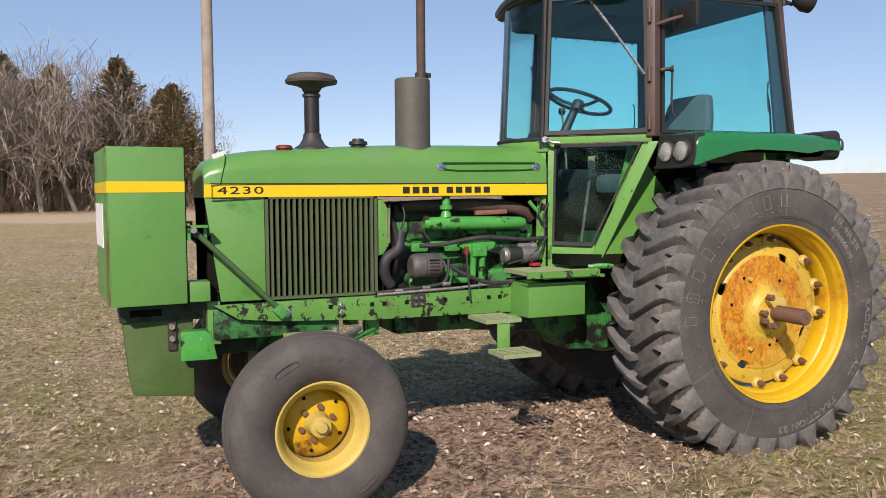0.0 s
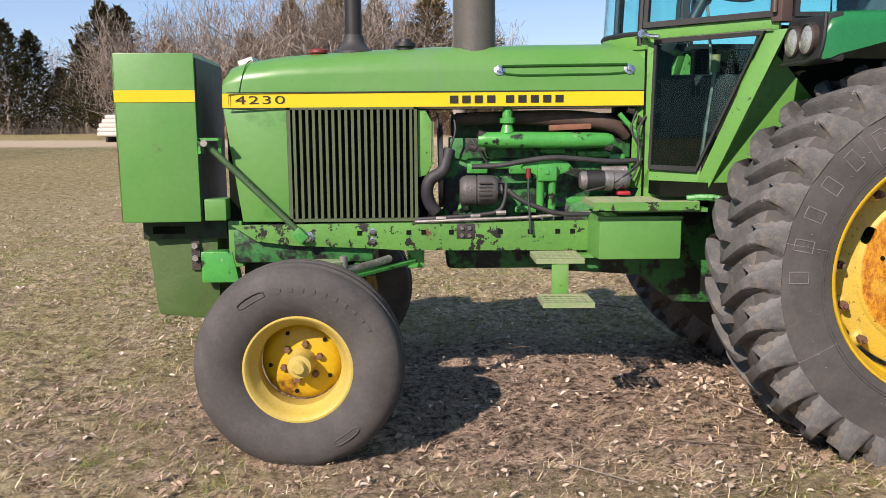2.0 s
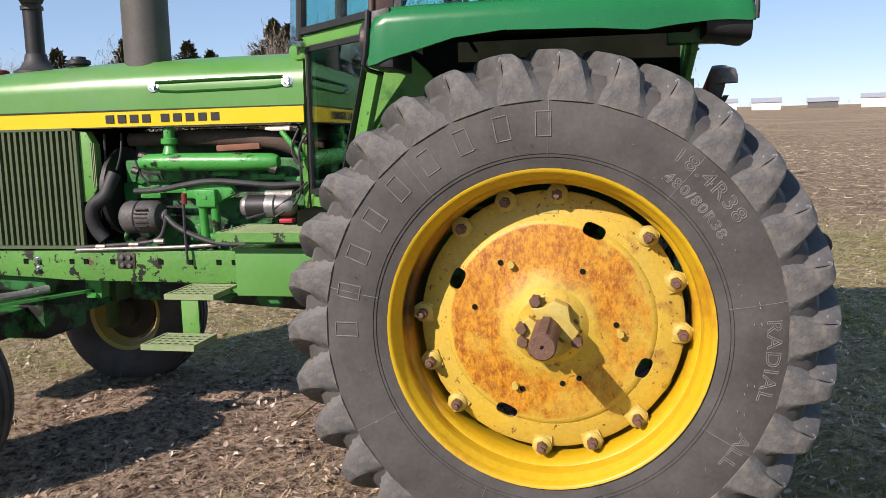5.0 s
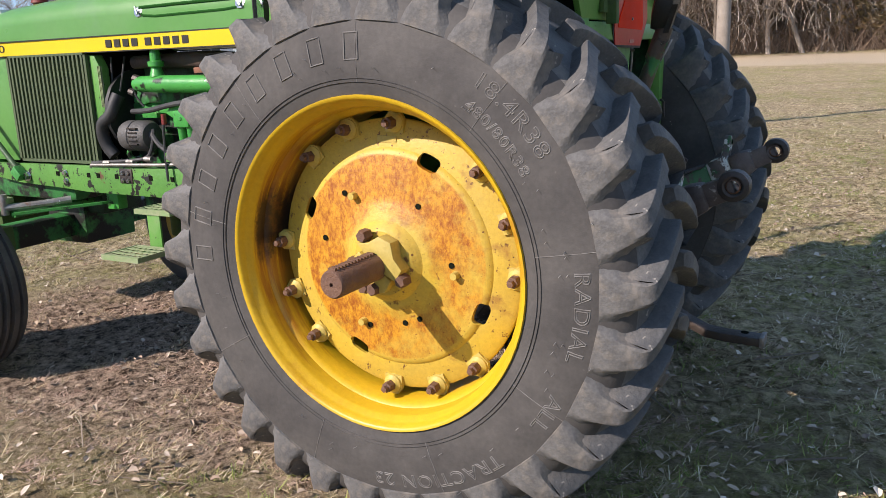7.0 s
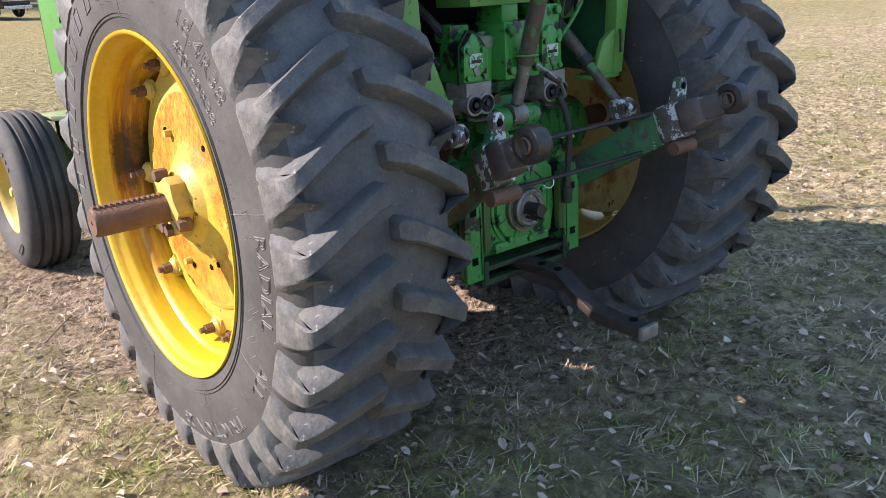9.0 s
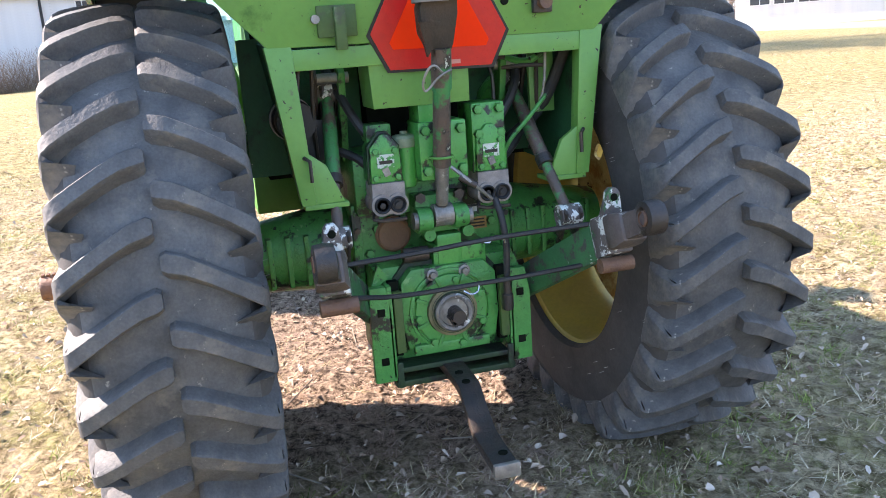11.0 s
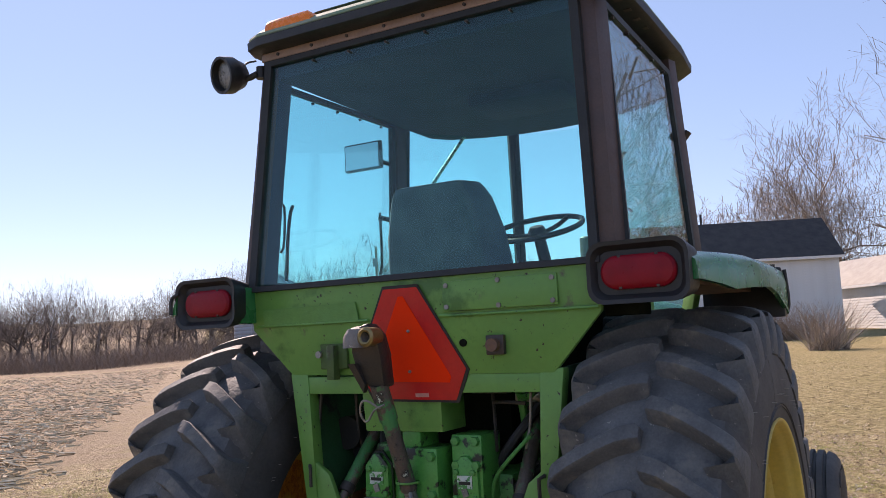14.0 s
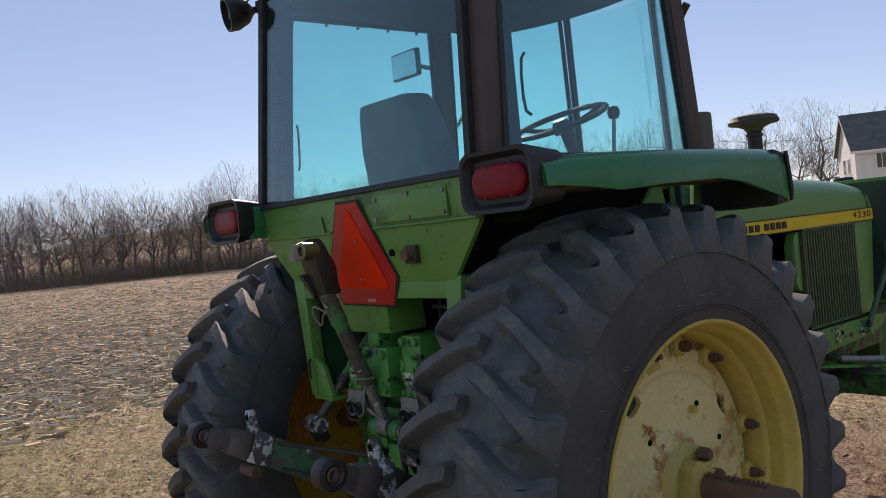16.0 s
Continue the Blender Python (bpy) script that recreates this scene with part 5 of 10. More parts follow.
    part("sill", prism(bmesh.new(), [(-0.585, s * 0.70, 1.772), (0.44, s * 0.722, 1.785), (0.44, s * 0.722, 1.80), (-0.585, s * 0.70, 1.795)], (0, -s * 0.03, 0)), SEAL, T)


both(cab_side)

# windscreen bulges forward between the front posts
bm = bmesh.new()
cols = [(-1.045, -0.255), (-1.10, -0.20), (-1.145, -0.11), (-1.16, 0.0), (-1.145, 0.11), (-1.10, 0.20), (-1.045, 0.255)]
rows = [[bm.verts.new((x + 0.045 * max(0, (z - ZB) / 0.8), y * (1 - 0.035 * (z - ZB)), z)) for x, y in cols] for z in (1.775, 2.05, 2.32, 2.58)]
for a, b in zip(rows, rows[1:]):
    for i in range(len(cols) - 1):
        bm.faces.new((a[i], a[i + 1], b[i + 1], b[i]))
bmesh.ops.solidify(bm, geom=bm.faces[:], thickness=0.005)
ws = part("windscreen", bm, GLASS, T, "curved tinted windscreen")
ws.visible_shadow = False
part("screen_seal", tube(bmesh.new(), [(x, y, 1.772) for x, y in cols], 0.014, 8, 1), SEAL, ws)
part("cowl", loft(bmesh.new(), [[(-1.03, -0.285, z), (-1.055, -0.262, z), (-1.11, -0.2, z), (-1.155, -0.1, z), (-1.168, 0, z), (-1.155, 0.1, z), (-1.11, 0.2, z), (-1.055, 0.262, z), (-1.03, 0.285, z), (-0.99, 0.28, z), (-0.99, -0.28, z)] for z in (1.70, 1.764)]), GREEN_LIGHT, T, "bright green cowl", 0.006)
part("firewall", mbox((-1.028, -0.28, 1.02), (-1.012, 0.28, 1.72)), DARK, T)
part("wiper", tube(bmesh.new(), [on_door(0.40, 2.60, -1, 0.03), on_door(0.68, 2.36, -1, 0.03), on_door(0.94, 2.12, -1, 0.03)], 0.009, 6, 1), CHROME, T, "chrome wiper arm")

# rear window, its frame and the strip with screws above it
RW = [(0.487, -0.645, 1.772), (0.487, 0.645, 1.772), (0.4135, 0.605, 2.624), (0.4135, -0.605, 2.624)]
rear_window = pane("rear_window", RW, 0.013, -1, T, "large tinted rear window")
bm = prism(bmesh.new(), [(0.432, -0.63, 2.634), (0.432, 0.63, 2.634), (0.428, 0.63, 2.668), (0.428, -0.63, 2.668)], (-0.03, 0, 0))
part("window_strip", bm, mat("faded brown strip", (0.33, 0.22, 0.165), (0.25, 0.165, 0.125), 9.0, 0.6), T, "brown strip over the rear window", 0.002)
for k in range(8):
    part("strip_screw", rod(bmesh.new(), (0.41, -0.55 + k * 0.157, 2.650), (0.436, -0.55 + k * 0.157, 2.650), 0.006, None, 8), STEEL_DARK, T)
    if 0 < k < 7:
        part("glass_screw", rod(bmesh.new(), (0.405, -0.55 + k * 0.157, 2.596), (0.430, -0.55 + k * 0.157, 2.596), 0.0045, None, 8), STEEL_DARK, rear_window)
part("rear_wiper", tube(bmesh.new(), [(0.478, -0.50, 1.80), (0.468, -0.505, 1.84), (0.465, -0.50, 1.95), (0.455, -0.495, 2.04), (0.45, -0.485, 2.07)], 0.007, 6, 1), STEEL_DARK, rear_window)


# roof
GREEN_ROOF = mat("dusty dull green roof paint", (0.17, 0.27, 0.18), (0.27, 0.31, 0.24), 3.0, 0.75, fine=0.2, spec=0.15)


def roof_ring(grow, z, front=0.0):
    pts = [(0.49 + grow, -0.60), (0.465 + grow, -0.66 - grow * 0.6), (0.40, -0.69 - grow), (-0.10, -0.695 - grow), (-0.60, -0.695 - grow), (-0.82, -0.678 - grow), (-0.925 - grow - front, -0.59 - grow * 0.5), (-0.99 - grow - front, -0.40), (-1.04 - grow - front, -0.2)]
    pts = pts + [(-1.055 - grow - front, 0.0)] + [(x, -y) for x, y in pts[::-1]]
    return [(x, y, z - (0.022 * min(max(-x, 0), 1) ** 2)) for x, y in pts]


roof = part("roof", loft(bmesh.new(), [roof_ring(0.0, 2.708), roof_ring(0.002, 2.712), roof_ring(-0.002, 2.722), roof_ring(-0.040, 2.750), roof_ring(-0.14, 2.772), roof_ring(-0.30, 2.786)]), GREEN_ROOF, T, "dusty grey-green cab roof", 0.0, 20)
part("roof_edge", loft(bmesh.new(), [roof_ring(-0.05, 2.664), roof_ring(-0.014, 2.667), roof_ring(0.004, 2.674), roof_ring(0.006, 2.703), roof_ring(-0.004, 2.7075), roof_ring(-0.05, 2.7075)]), BLACK, T, "black roof gutter edge")
part("visor", loft(bmesh.new(), [[(x, y, z) for x, y, z in roof_ring(-0.02 + g, zz) if x < -0.85] for zz, g in ((2.64, -0.02), (2.655, 0.010), (2.688, 0.012))]), mat("dusty dark visor", (0.035, 0.032, 0.024), (0.05, 0.045, 0.03), 8.0, 0.6), T, "dusty dark front visor")
part("headliner", loft(bmesh.new(), [[(min(x * 0.93, 0.375), y * 0.90, z) for x, y, z in roof_ring(-0.02, zz)] for zz in (2.575, 2.655)]), LINER, T, "dark cab headliner")
part("roof_console", mbox((-0.55, -0.12, 2.52), (-0.25, 0.30, 2.585)), LINER, T, "", 0.02)


def soffit(s):
    rib = mesh_of("soffit_rib", box(bmesh.new(), (-0.012, -0.020, -0.005), (0.012, 0.014, 0.010)), BROWN)
    for k in range(11):
        shared("soffit_rib", rib, roof, Matrix.Translation((0.34 - k * 0.105, s * 0.655, 2.668)))


both(soffit)


def amber(s):
    bm = loft(bmesh.new(), [[(x1, s * y0, z), (x1, s * y1, z), (x0, s * y1, z), (x0, s * y0, z)] for x0, x1, y0, y1, z in ((0.39, 0.485, 0.355, 0.568, 2.722), (0.392, 0.484, 0.358, 0.565, 2.748), (0.405, 0.472, 0.375, 0.55, 2.766))])
    part("amber_lamp", bm, AMBER, T, "amber warning lamp on the roof", 0.006)
    c = Vector((0.462, -0.757, 2.602)) if s < 0 else Vector((0.405, 0.742, 2.638))
    lamp = part("work_lamp", lathe(bmesh.new(), [(0, -0.075), (0.02, -0.07), (0.05, -0.045), (0.062, -0.015), (0.070, 0.0), (0.070, 0.045), (0.060, 0.045), (0.058, 0.02), (0.0, 0.012)], 26, (0, 0, 0), "X"), BLACK, T, "round black work lamp")
    lamp.matrix_basis = Matrix.Translation(c) @ Matrix.Rotation(radians(12), 4, "Y") @ Matrix.Rotation(radians(s * 14), 4, "Z")
    part("lens", lathe(bmesh.new(), [(0.057, 0.018), (0.04, 0.026), (0, 0.03)], 26, (0, 0, 0), "X"), HEADLAMP, lamp, "clear lamp glass")
    bm = tube(bmesh.new(), [(0.42, s * 0.665, 2.60), (0.43, s * 0.70, 2.585), (0.44, s * 0.73, 2.59)], 0.012, 8, 1)
    rod(bm, (0.40, s * 0.66, 2.585), (0.40, s * 0.66, 2.63), 0.02)
    part("lamp_arm", bm, BLACK, T)
    part("lamp_wire", tube(bmesh.new(), [(0.40, s * 0.685, 2.66), (0.43, s * 0.71, 2.65), (0.43, s * 0.73, 2.625), (0.42, s * 0.745, 2.615)], 0.004, 6, 2), BLACK_RUBBER, T)


both(amber)
part("aerial", tube(bmesh.new(), [(-0.227, -0.497, 2.76), (-0.227, -0.497, 3.1), (-0.222, -0.497, 3.43)], [0.004, 0.003, 0.002], 6, 0), BLACK, T, "thin whip aerial")
# mirrors and catches on the outside posts
mirror = part("mirror", mbox((-0.432, -0.868, 2.368), (-0.404, -0.662, 2.502)), BLACK, T, "oblong black outside mirror", 0.012)
part("mirror_glass", mbox((-0.406, -0.858, 2.378), (-0.402, -0.672, 2.492)), mat("mirror glass", (0.8, 0.82, 0.84), (0.78, 0.8, 0.82), 5.0, 0.06, metal=1.0, bump=0, fine=0), mirror)
part("mirror_arm", tube(bmesh.new(), [(-0.545, -0.675, 2.40), (-0.50, -0.72, 2.42), (-0.41, -0.755, 2.444)], 0.011, 8, 1), BROWN, T)
bm = tube(bmesh.new(), [(-0.54, -0.705, 2.14), (-0.50, -0.73, 2.15), (-0.47, -0.72, 2.14)], 0.012, 8, 1)
tube(bm, [(-0.47, -0.72, 2.17), (-0.475, -0.72, 1.92), (-0.45, -0.72, 1.88)], 0.007, 6, 1)
part("window_catch", bm, STEEL_DARK, T, "steel side window catch")
part("post_catch", rod(bmesh.new(), (-0.585, 0.66, 2.30), (-0.585, 0.70, 2.35), 0.014), STEEL_DARK, T)

# inside: floor, console, steering wheel, seat
part("cab_floor", mbox((-1.0, -0.50, 1.04), (0.0, 0.50, 1.10)), DARK, T)
part("instrument_column", loft(bmesh.new(), [[(-0.98, -0.14, z0), (-0.86, -0.14, z0), (-0.86, 0.14, z0), (-0.98, 0.14, z0)] for z0 in (1.1, 1.70)] + [[(-0.93, -0.12, 1.84), (-0.80, -0.12, 1.80), (-0.80, 0.12, 1.80), (-0.93, 0.12, 1.84)]]), BLACK, T, "black instrument column", 0.01)
part("steering_column", rod(bmesh.new(), (-0.80, 0.0, 1.72), (-0.655, 0.0, 2.00), 0.032, 0.026), BLACK, T)
bm = bmesh.new()
seg, R, rr = 40, 0.205, 0.0125
grid = [[bm.verts.new(((R + rr * math.cos(b)) * math.cos(a), (R + rr * math.cos(b)) * math.sin(a), rr * math.sin(b))) for b in (2 * math.pi * j / 8 for j in range(8))] for a in (2 * math.pi * i / seg for i in range(seg))]
for i in range(seg):
    for j in range(8):
        bm.faces.new((grid[i][j], grid[(i + 1) % seg][j], grid[(i + 1) % seg][(j + 1) % 8], grid[i][(j + 1) % 8]))
for k in range(3):
    a = k * 2 * math.pi / 3 + 0.6
    tube(bm, [(0.03 * math.cos(a), 0.03 * math.sin(a), -0.03), (0.12 * math.cos(a), 0.12 * math.sin(a), -0.025), (R * math.cos(a), R * math.sin(a), 0)], 0.011, 8, 1)
lathe(bm, [(0, 0.01), (0.03, 0.008), (0.04, -0.01), (0.04, -0.05), (0, -0.05)], 20, (0, 0, 0), "Z")
sw_ = part("steering_wheel", bm, BLACK, T, "thin black steering wheel")
sw_.matrix_basis = Matrix.Translation((-0.63, 0.0, 2.035)) @ Matrix.Rotation(radians(20), 4, "Y")
bm = loft(bmesh.new(), [[(x0 + 0.00, -w, z), (x0 + 0.00, w, z), (x0 + 0.04, w * 0.98, z), (x0 + 0.11, w * 0.8, z), (x0 + 0.11, -w * 0.8, z), (x0 + 0.04, -w * 0.98, z)] for x0, w, z in ((0.12, 0.23, 1.52), (0.14, 0.25, 1.66), (0.16, 0.25, 1.80), (0.185, 0.235, 1.93), (0.205, 0.20, 2.05), (0.22, 0.165, 2.105))])
part("seat_back", bm, SEAT, T, "grey cloth seat back", 0.03)
part("seat_cushion", mbox((-0.35, -0.25, 1.45), (0.16, 0.25, 1.58)), SEAT, T, "grey cloth seat cushion", 0.04)
part("seat_base", mbox((-0.25, -0.18, 1.10), (0.12, 0.18, 1.46)), DARK, T, "", 0.02)
part("armrest", mbox((-0.15, -0.33, 1.74), (0.20, -0.27, 1.80)), SEAT, T, "", 0.02)
part("side_console", mbox((-0.75, 0.30, 1.10), (-0.02, 0.52, 1.62)), BLACK, T, "", 0.03)
part("lever", tube(bmesh.new(), [(-0.50, 0.36, 1.60), (-0.52, 0.36, 1.85), (-0.54, 0.36, 2.00)], 0.008, 6, 1), STEEL, T)
part("lever_knob", lathe(bmesh.new(), [(0, 0.03), (0.02, 0.022), (0.026, 0), (0.018, -0.022), (0, -0.025)], 14, (-0.54, 0.36, 2.01), "Z"), BLACK, T)
part("gear_lever", tube(bmesh.new(), [(-0.72, -0.16, 1.10), (-0.70, -0.20, 1.40), (-0.68, -0.22, 1.62)], 0.009, 6, 1), STEEL, T)
part("gear_knob", rod(bmesh.new(), (-0.68, -0.22, 1.60), (-0.68, -0.22, 1.68), 0.022), mat("worn tan knob", (0.35, 0.28, 0.12), (0.28, 0.2, 0.1), 20.0, 0.5), T)


# fenders with headlamps and tail lamps
FENDER_RUST = mat("rusty brown fender paint", (0.15, 0.078, 0.040), (0.085, 0.05, 0.032), 6.0, 0.8)


def fender(s):
    prof = []
    for x, zt, zl, yo in ((-0.545, 1.735, 1.60, 1.005), (-0.515, 1.775, 1.605, 1.012), (-0.48, 1.785, 1.62, 1.012), (-0.38, 1.788, 1.645, 1.012), (-0.27, 1.789, 1.674, 1.012), (-0.12, 1.79, 1.69, 1.012), (0.15, 1.79, 1.684, 1.008), (0.30, 1.79, 1.675, 0.978), (0.40, 1.789, 1.69, 0.952), (0.50, 1.785, 1.70, 0.925), (0.528, 1.784, 1.70, 0.923), (0.545, 1.782, 1.70, 0.922), (0.605, 1.776, 1.695, 0.920), (0.618, 1.755, 1.70, 0.916)):
        if s > 0 and x > 0.55:
            continue
        x = x - (0.0 if s < 0 else 0.075 if x < -0.4 else 0.065 if x > 0.25 else 0.07)
        prof.append([(x, s * (max(y, 0.897) if x > 0.53 and s < 0 else y), z) for y, z in ((0.70, zt), (yo - 0.082, zt), (yo - 0.037, zt - 0.006), (yo - 0.006, zt - 0.028), (yo, zt - 0.06), (yo, zl), (yo - 0.016, zl), (yo - 0.02, zt - 0.06), (yo - 0.052, zt - 0.03), (0.70, zt - 0.025))])
    f = part("fender", loft(bmesh.new(), prof), GREEN_DEEP, T, "glossy deep green rear fender", 0.0, 50)
    if s < 0:
        part("edge_rubber", tube(bmesh.new(), [(0.617, -0.88, 1.772), (0.621, -0.908, 1.765), (0.623, -0.918, 1.745), (0.621, -0.918, 1.70)], 0.007, 6, 1), BLACK, f)
    # right lining is rusty; the left is coloured black for the shade below
    part("under_fender", mbox((-0.49, s * 0.715, 1.69), (0.45, s * 0.90, 1.745)), FENDER_RUST if s > 0 else DARK, f, "rusty brown fender lining" if s > 0 else "fender lining blackened for the shade beneath")
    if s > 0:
        # added black block closes a bright gap and stands for shade
        part("under_fender", mbox((0.30, 0.635, 1.615), (0.42, 0.74, 1.71)), DARK, f, "black filler standing for shade behind the tail lamp", 0.006)
    # wall coloured near-black to hold the shade between fender and tyre
    part("fender_inner", mbox((-0.58, s * 0.455, 1.40), (0.40 if s > 0 else 0.44, s * 0.478, 1.765 if s > 0 else 1.785)), DARK, T, "inner fender wall blackened for the shade above the tyre")
    # headlamp housing at the fender's front
    bm = loft(bmesh.new(), [[(-0.575, s * 0.71, 1.60), (-0.56, s * 1.005, 1.60), (-0.545, s * 1.0, 1.765), (-0.555, s * 0.71, 1.775)], [(-0.47, s * 0.71, 1.59), (-0.46, s * 1.008, 1.59), (-0.47, s * 1.004, 1.78), (-0.47, s * 0.71, 1.785)]])
    if s > 0:
        bmesh.ops.translate(bm, verts=bm.verts, vec=(-0.075, 0, 0))
    hh = part("headlamp_housing", bm, BLACK, T, "black plastic headlamp housing", 0.012)
    for y in (0.795, 0.925):
        bm = lathe(bmesh.new(), [(0.064, 0.03), (0.064, 0.0), (0.058, -0.006), (0.055, 0.0), (0.05, 0.012), (0, 0.016)], 26, (0, 0, 0), "X")
        lens = part("headlamp", lathe(bmesh.new(), [(0.0, -0.014), (0.03, -0.010), (0.054, 0.0)], 26, (0, 0, 0), "X"), HEADLAMP_BRIGHT, hh, "ribbed glass headlamp")
        ringo = part("headlamp_ring", bm, STEEL_DARK, hh)
        for ob in (lens, ringo):
            ob.matrix_basis = Matrix.Translation((-0.572 if s < 0 else -0.647, s * y, 1.682)) @ Matrix.Scale(0.98, 4)
    part("housing_edge", tube(bmesh.new(), [(x - (0.075 if s > 0 else 0), y, z) for x, y, z in ((-0.58, s * 0.715, 1.595), (-0.565, s * 1.0, 1.595), (-0.548, s * 1.012, 1.65), (-0.54, s * 1.005, 1.77))], 0.008, 6, 1), BLACK, hh)
    # tail lamp in a deep black bezel
    def rr_ring(x, hw, hh_, cy, cz, r, n=5):
        pts = []
        for qx, qy in ((1, 1), (-1, 1), (-1, -1), (1, -1)):
            for k in range(n):
                a = {(1, 1): 0, (-1, 1): 90, (-1, -1): 180, (1, -1): 270}[(qx, qy)] + 90 * k / (n - 1)
                pts.append((x, cy + qx * (hw - r) + r * math.cos(radians(a)), cz + qy * (hh_ - r) + r * math.sin(radians(a))))
        return pts
    cy, cz, fx = s * 0.765, 1.732, 0.022 if s < 0 else -0.068
    bm = loft(bmesh.new(), [rr_ring(0.46 + fx, 0.125, 0.07, s * 0.78, cz, 0.03), rr_ring(0.575 + fx, 0.143, 0.088, cy, cz, 0.045), rr_ring(0.59 + fx, 0.143, 0.088, cy, cz, 0.045), rr_ring(0.588 + fx, 0.132, 0.076, cy, cz, 0.04), rr_ring(0.565 + fx, 0.118, 0.062, cy, cz, 0.035)])
    tl = part("tail_lamp", bm, BLACK, T, "black tail lamp bezel with red lens")
    part("lens", loft(bmesh.new(), [rr_ring(0.562 + fx, 0.108, 0.048, cy, cz, 0.047, 9), rr_ring(0.575 + fx, 0.106, 0.047, cy, cz, 0.046, 9), rr_ring(0.583 + fx, 0.098, 0.040, cy, cz, 0.039, 9), rr_ring(0.586 + fx, 0.075, 0.032, cy, cz, 0.031, 9)]), RED_LENS, tl, "red oval lens")
    for dy in (-0.05, 0.055):
        for dz in (-0.043, 0.043):
            part("lens_screw", rod(bmesh.new(), (0.574 + fx, cy + dy, cz + dz), (0.582 + fx, cy + dy, cz + dz), 0.005, None, 8), STEEL_DARK, tl)
    part("fender_corner", mbox((0.38, s * 0.64, 1.655), (0.56 if s < 0 else 0.485, s * 0.72, 1.785)), GREEN_DEEP, f, "", 0.008)


both(fender)

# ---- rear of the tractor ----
# green darkened to carry the shade inside the rear recess, with grime spots
SHADED_GREEN = mat("grimy green sheet darkened for shade", (0.012, 0.100, 0.036), (0.010, 0.075, 0.028), 5.0, 0.6, spots=(((0.010, 0.012, 0.009), 7.0, 0.58, 0.1),))
pan = [(0.488, -0.665, 1.77), (0.488, 0.655, 1.77), (0.480, 0.645, 1.630), (0.455, 0.480, 1.455), (0.455, -0.500, 1.465), (0.480, -0.655, 1.630)]
panel = part("rear_panel", prism(bmesh.new(), pan, (-0.02, 0, 0)), GREEN_LIGHT, T, "green rear cab panel", 0.003)
for y0, y1 in ((-0.64, -0.155), (0.115, 0.64)):
    part("panel_bead", tube(bmesh.new(), [(0.484, y0, 1.642), (0.484, (y0 + y1) / 2, 1.641), (0.484, y1, 1.642)], 0.005, 6, 0), GREEN_LIGHT, panel)
part("access_plate", mbox((0.482, 0.135, 1.655), (0.492, 0.520, 1.748)), GREEN_LIGHT, panel, "green bolted access plate", 0.003)
for y, z in ((0.15, 1.735), (0.15, 1.668), (0.33, 1.74), (0.33, 1.664), (0.505, 1.735), (0.505, 1.668)):
    part("plate_screw", rod(bmesh.new(), (0.485, y, z), (0.497, y, z), 0.008, None, 8), STEEL, panel)
part("repaint_patch", prism(bmesh.new(), [(0.4895, -0.60, 1.70), (0.4895, -0.20, 1.705), (0.486, -0.19, 1.645), (0.486, -0.60, 1.645)], (0.002, 0, 0)), mat("duller green patch", (0.085, 0.25, 0.05), (0.09, 0.26, 0.06), 4.0, 0.5), panel)
part("wire_socket", mbox((0.465, 0.275, 1.515), (0.485, 0.335, 1.575)), STEEL_DARK, panel, "square wiring socket", 0.004)
part("socket_plug", rod(bmesh.new(), (0.47, 0.305, 1.545), (0.51, 0.305, 1.545), 0.02), RUSTY, panel)
part("panel_hole", rod(bmesh.new(), (0.466, 0.19, 1.555), (0.474, 0.19, 1.555), 0.012), DARK, panel)
bm = mbox((0.462, -0.36, 1.485), (0.478, -0.25, 1.57))
box(bm, (0.47, -0.315, 1.45), (0.505, -0.285, 1.565))
part("hitch_hook", bm, GREEN_OLD, panel, "worn green hanger bracket", 0.003)
part("bolt_head", rod(bmesh.new(), (0.465, -0.365, 1.535), (0.485, -0.365, 1.535), 0.012), STEEL, panel)
bm = prism(bmesh.new(), [(0.44, -0.225, 1.462), (0.44, 0.08, 1.462), (0.43, 0.08, 1.275), (0.43, -0.215, 1.275)], (-0.16, 0, 0))
part("centre_box", bm, GREEN_LIGHT, T, "green centre housing", 0.004)
part("upper_lip", mbox((0.30, -0.47, 1.40), (0.452, 0.44, 1.458)), GREEN_LIGHT, T, "", 0.003)
part("cavity_back", mbox((0.02, -0.56, 1.06), (0.05, 0.56, 1.50)), SHADED_GREEN, T, "green back sheet darkened for shade")
part("under_cab", mbox((-0.45, -0.60, 1.12), (0.02, 0.60, 1.20)), SHADED_GREEN, T)
part("rockshaft_case", mbox((0.0, -0.27, 0.93), (0.285, 0.25, 1.13)), GREEN_OIL, T, "oily green rockshaft case", 0.02)


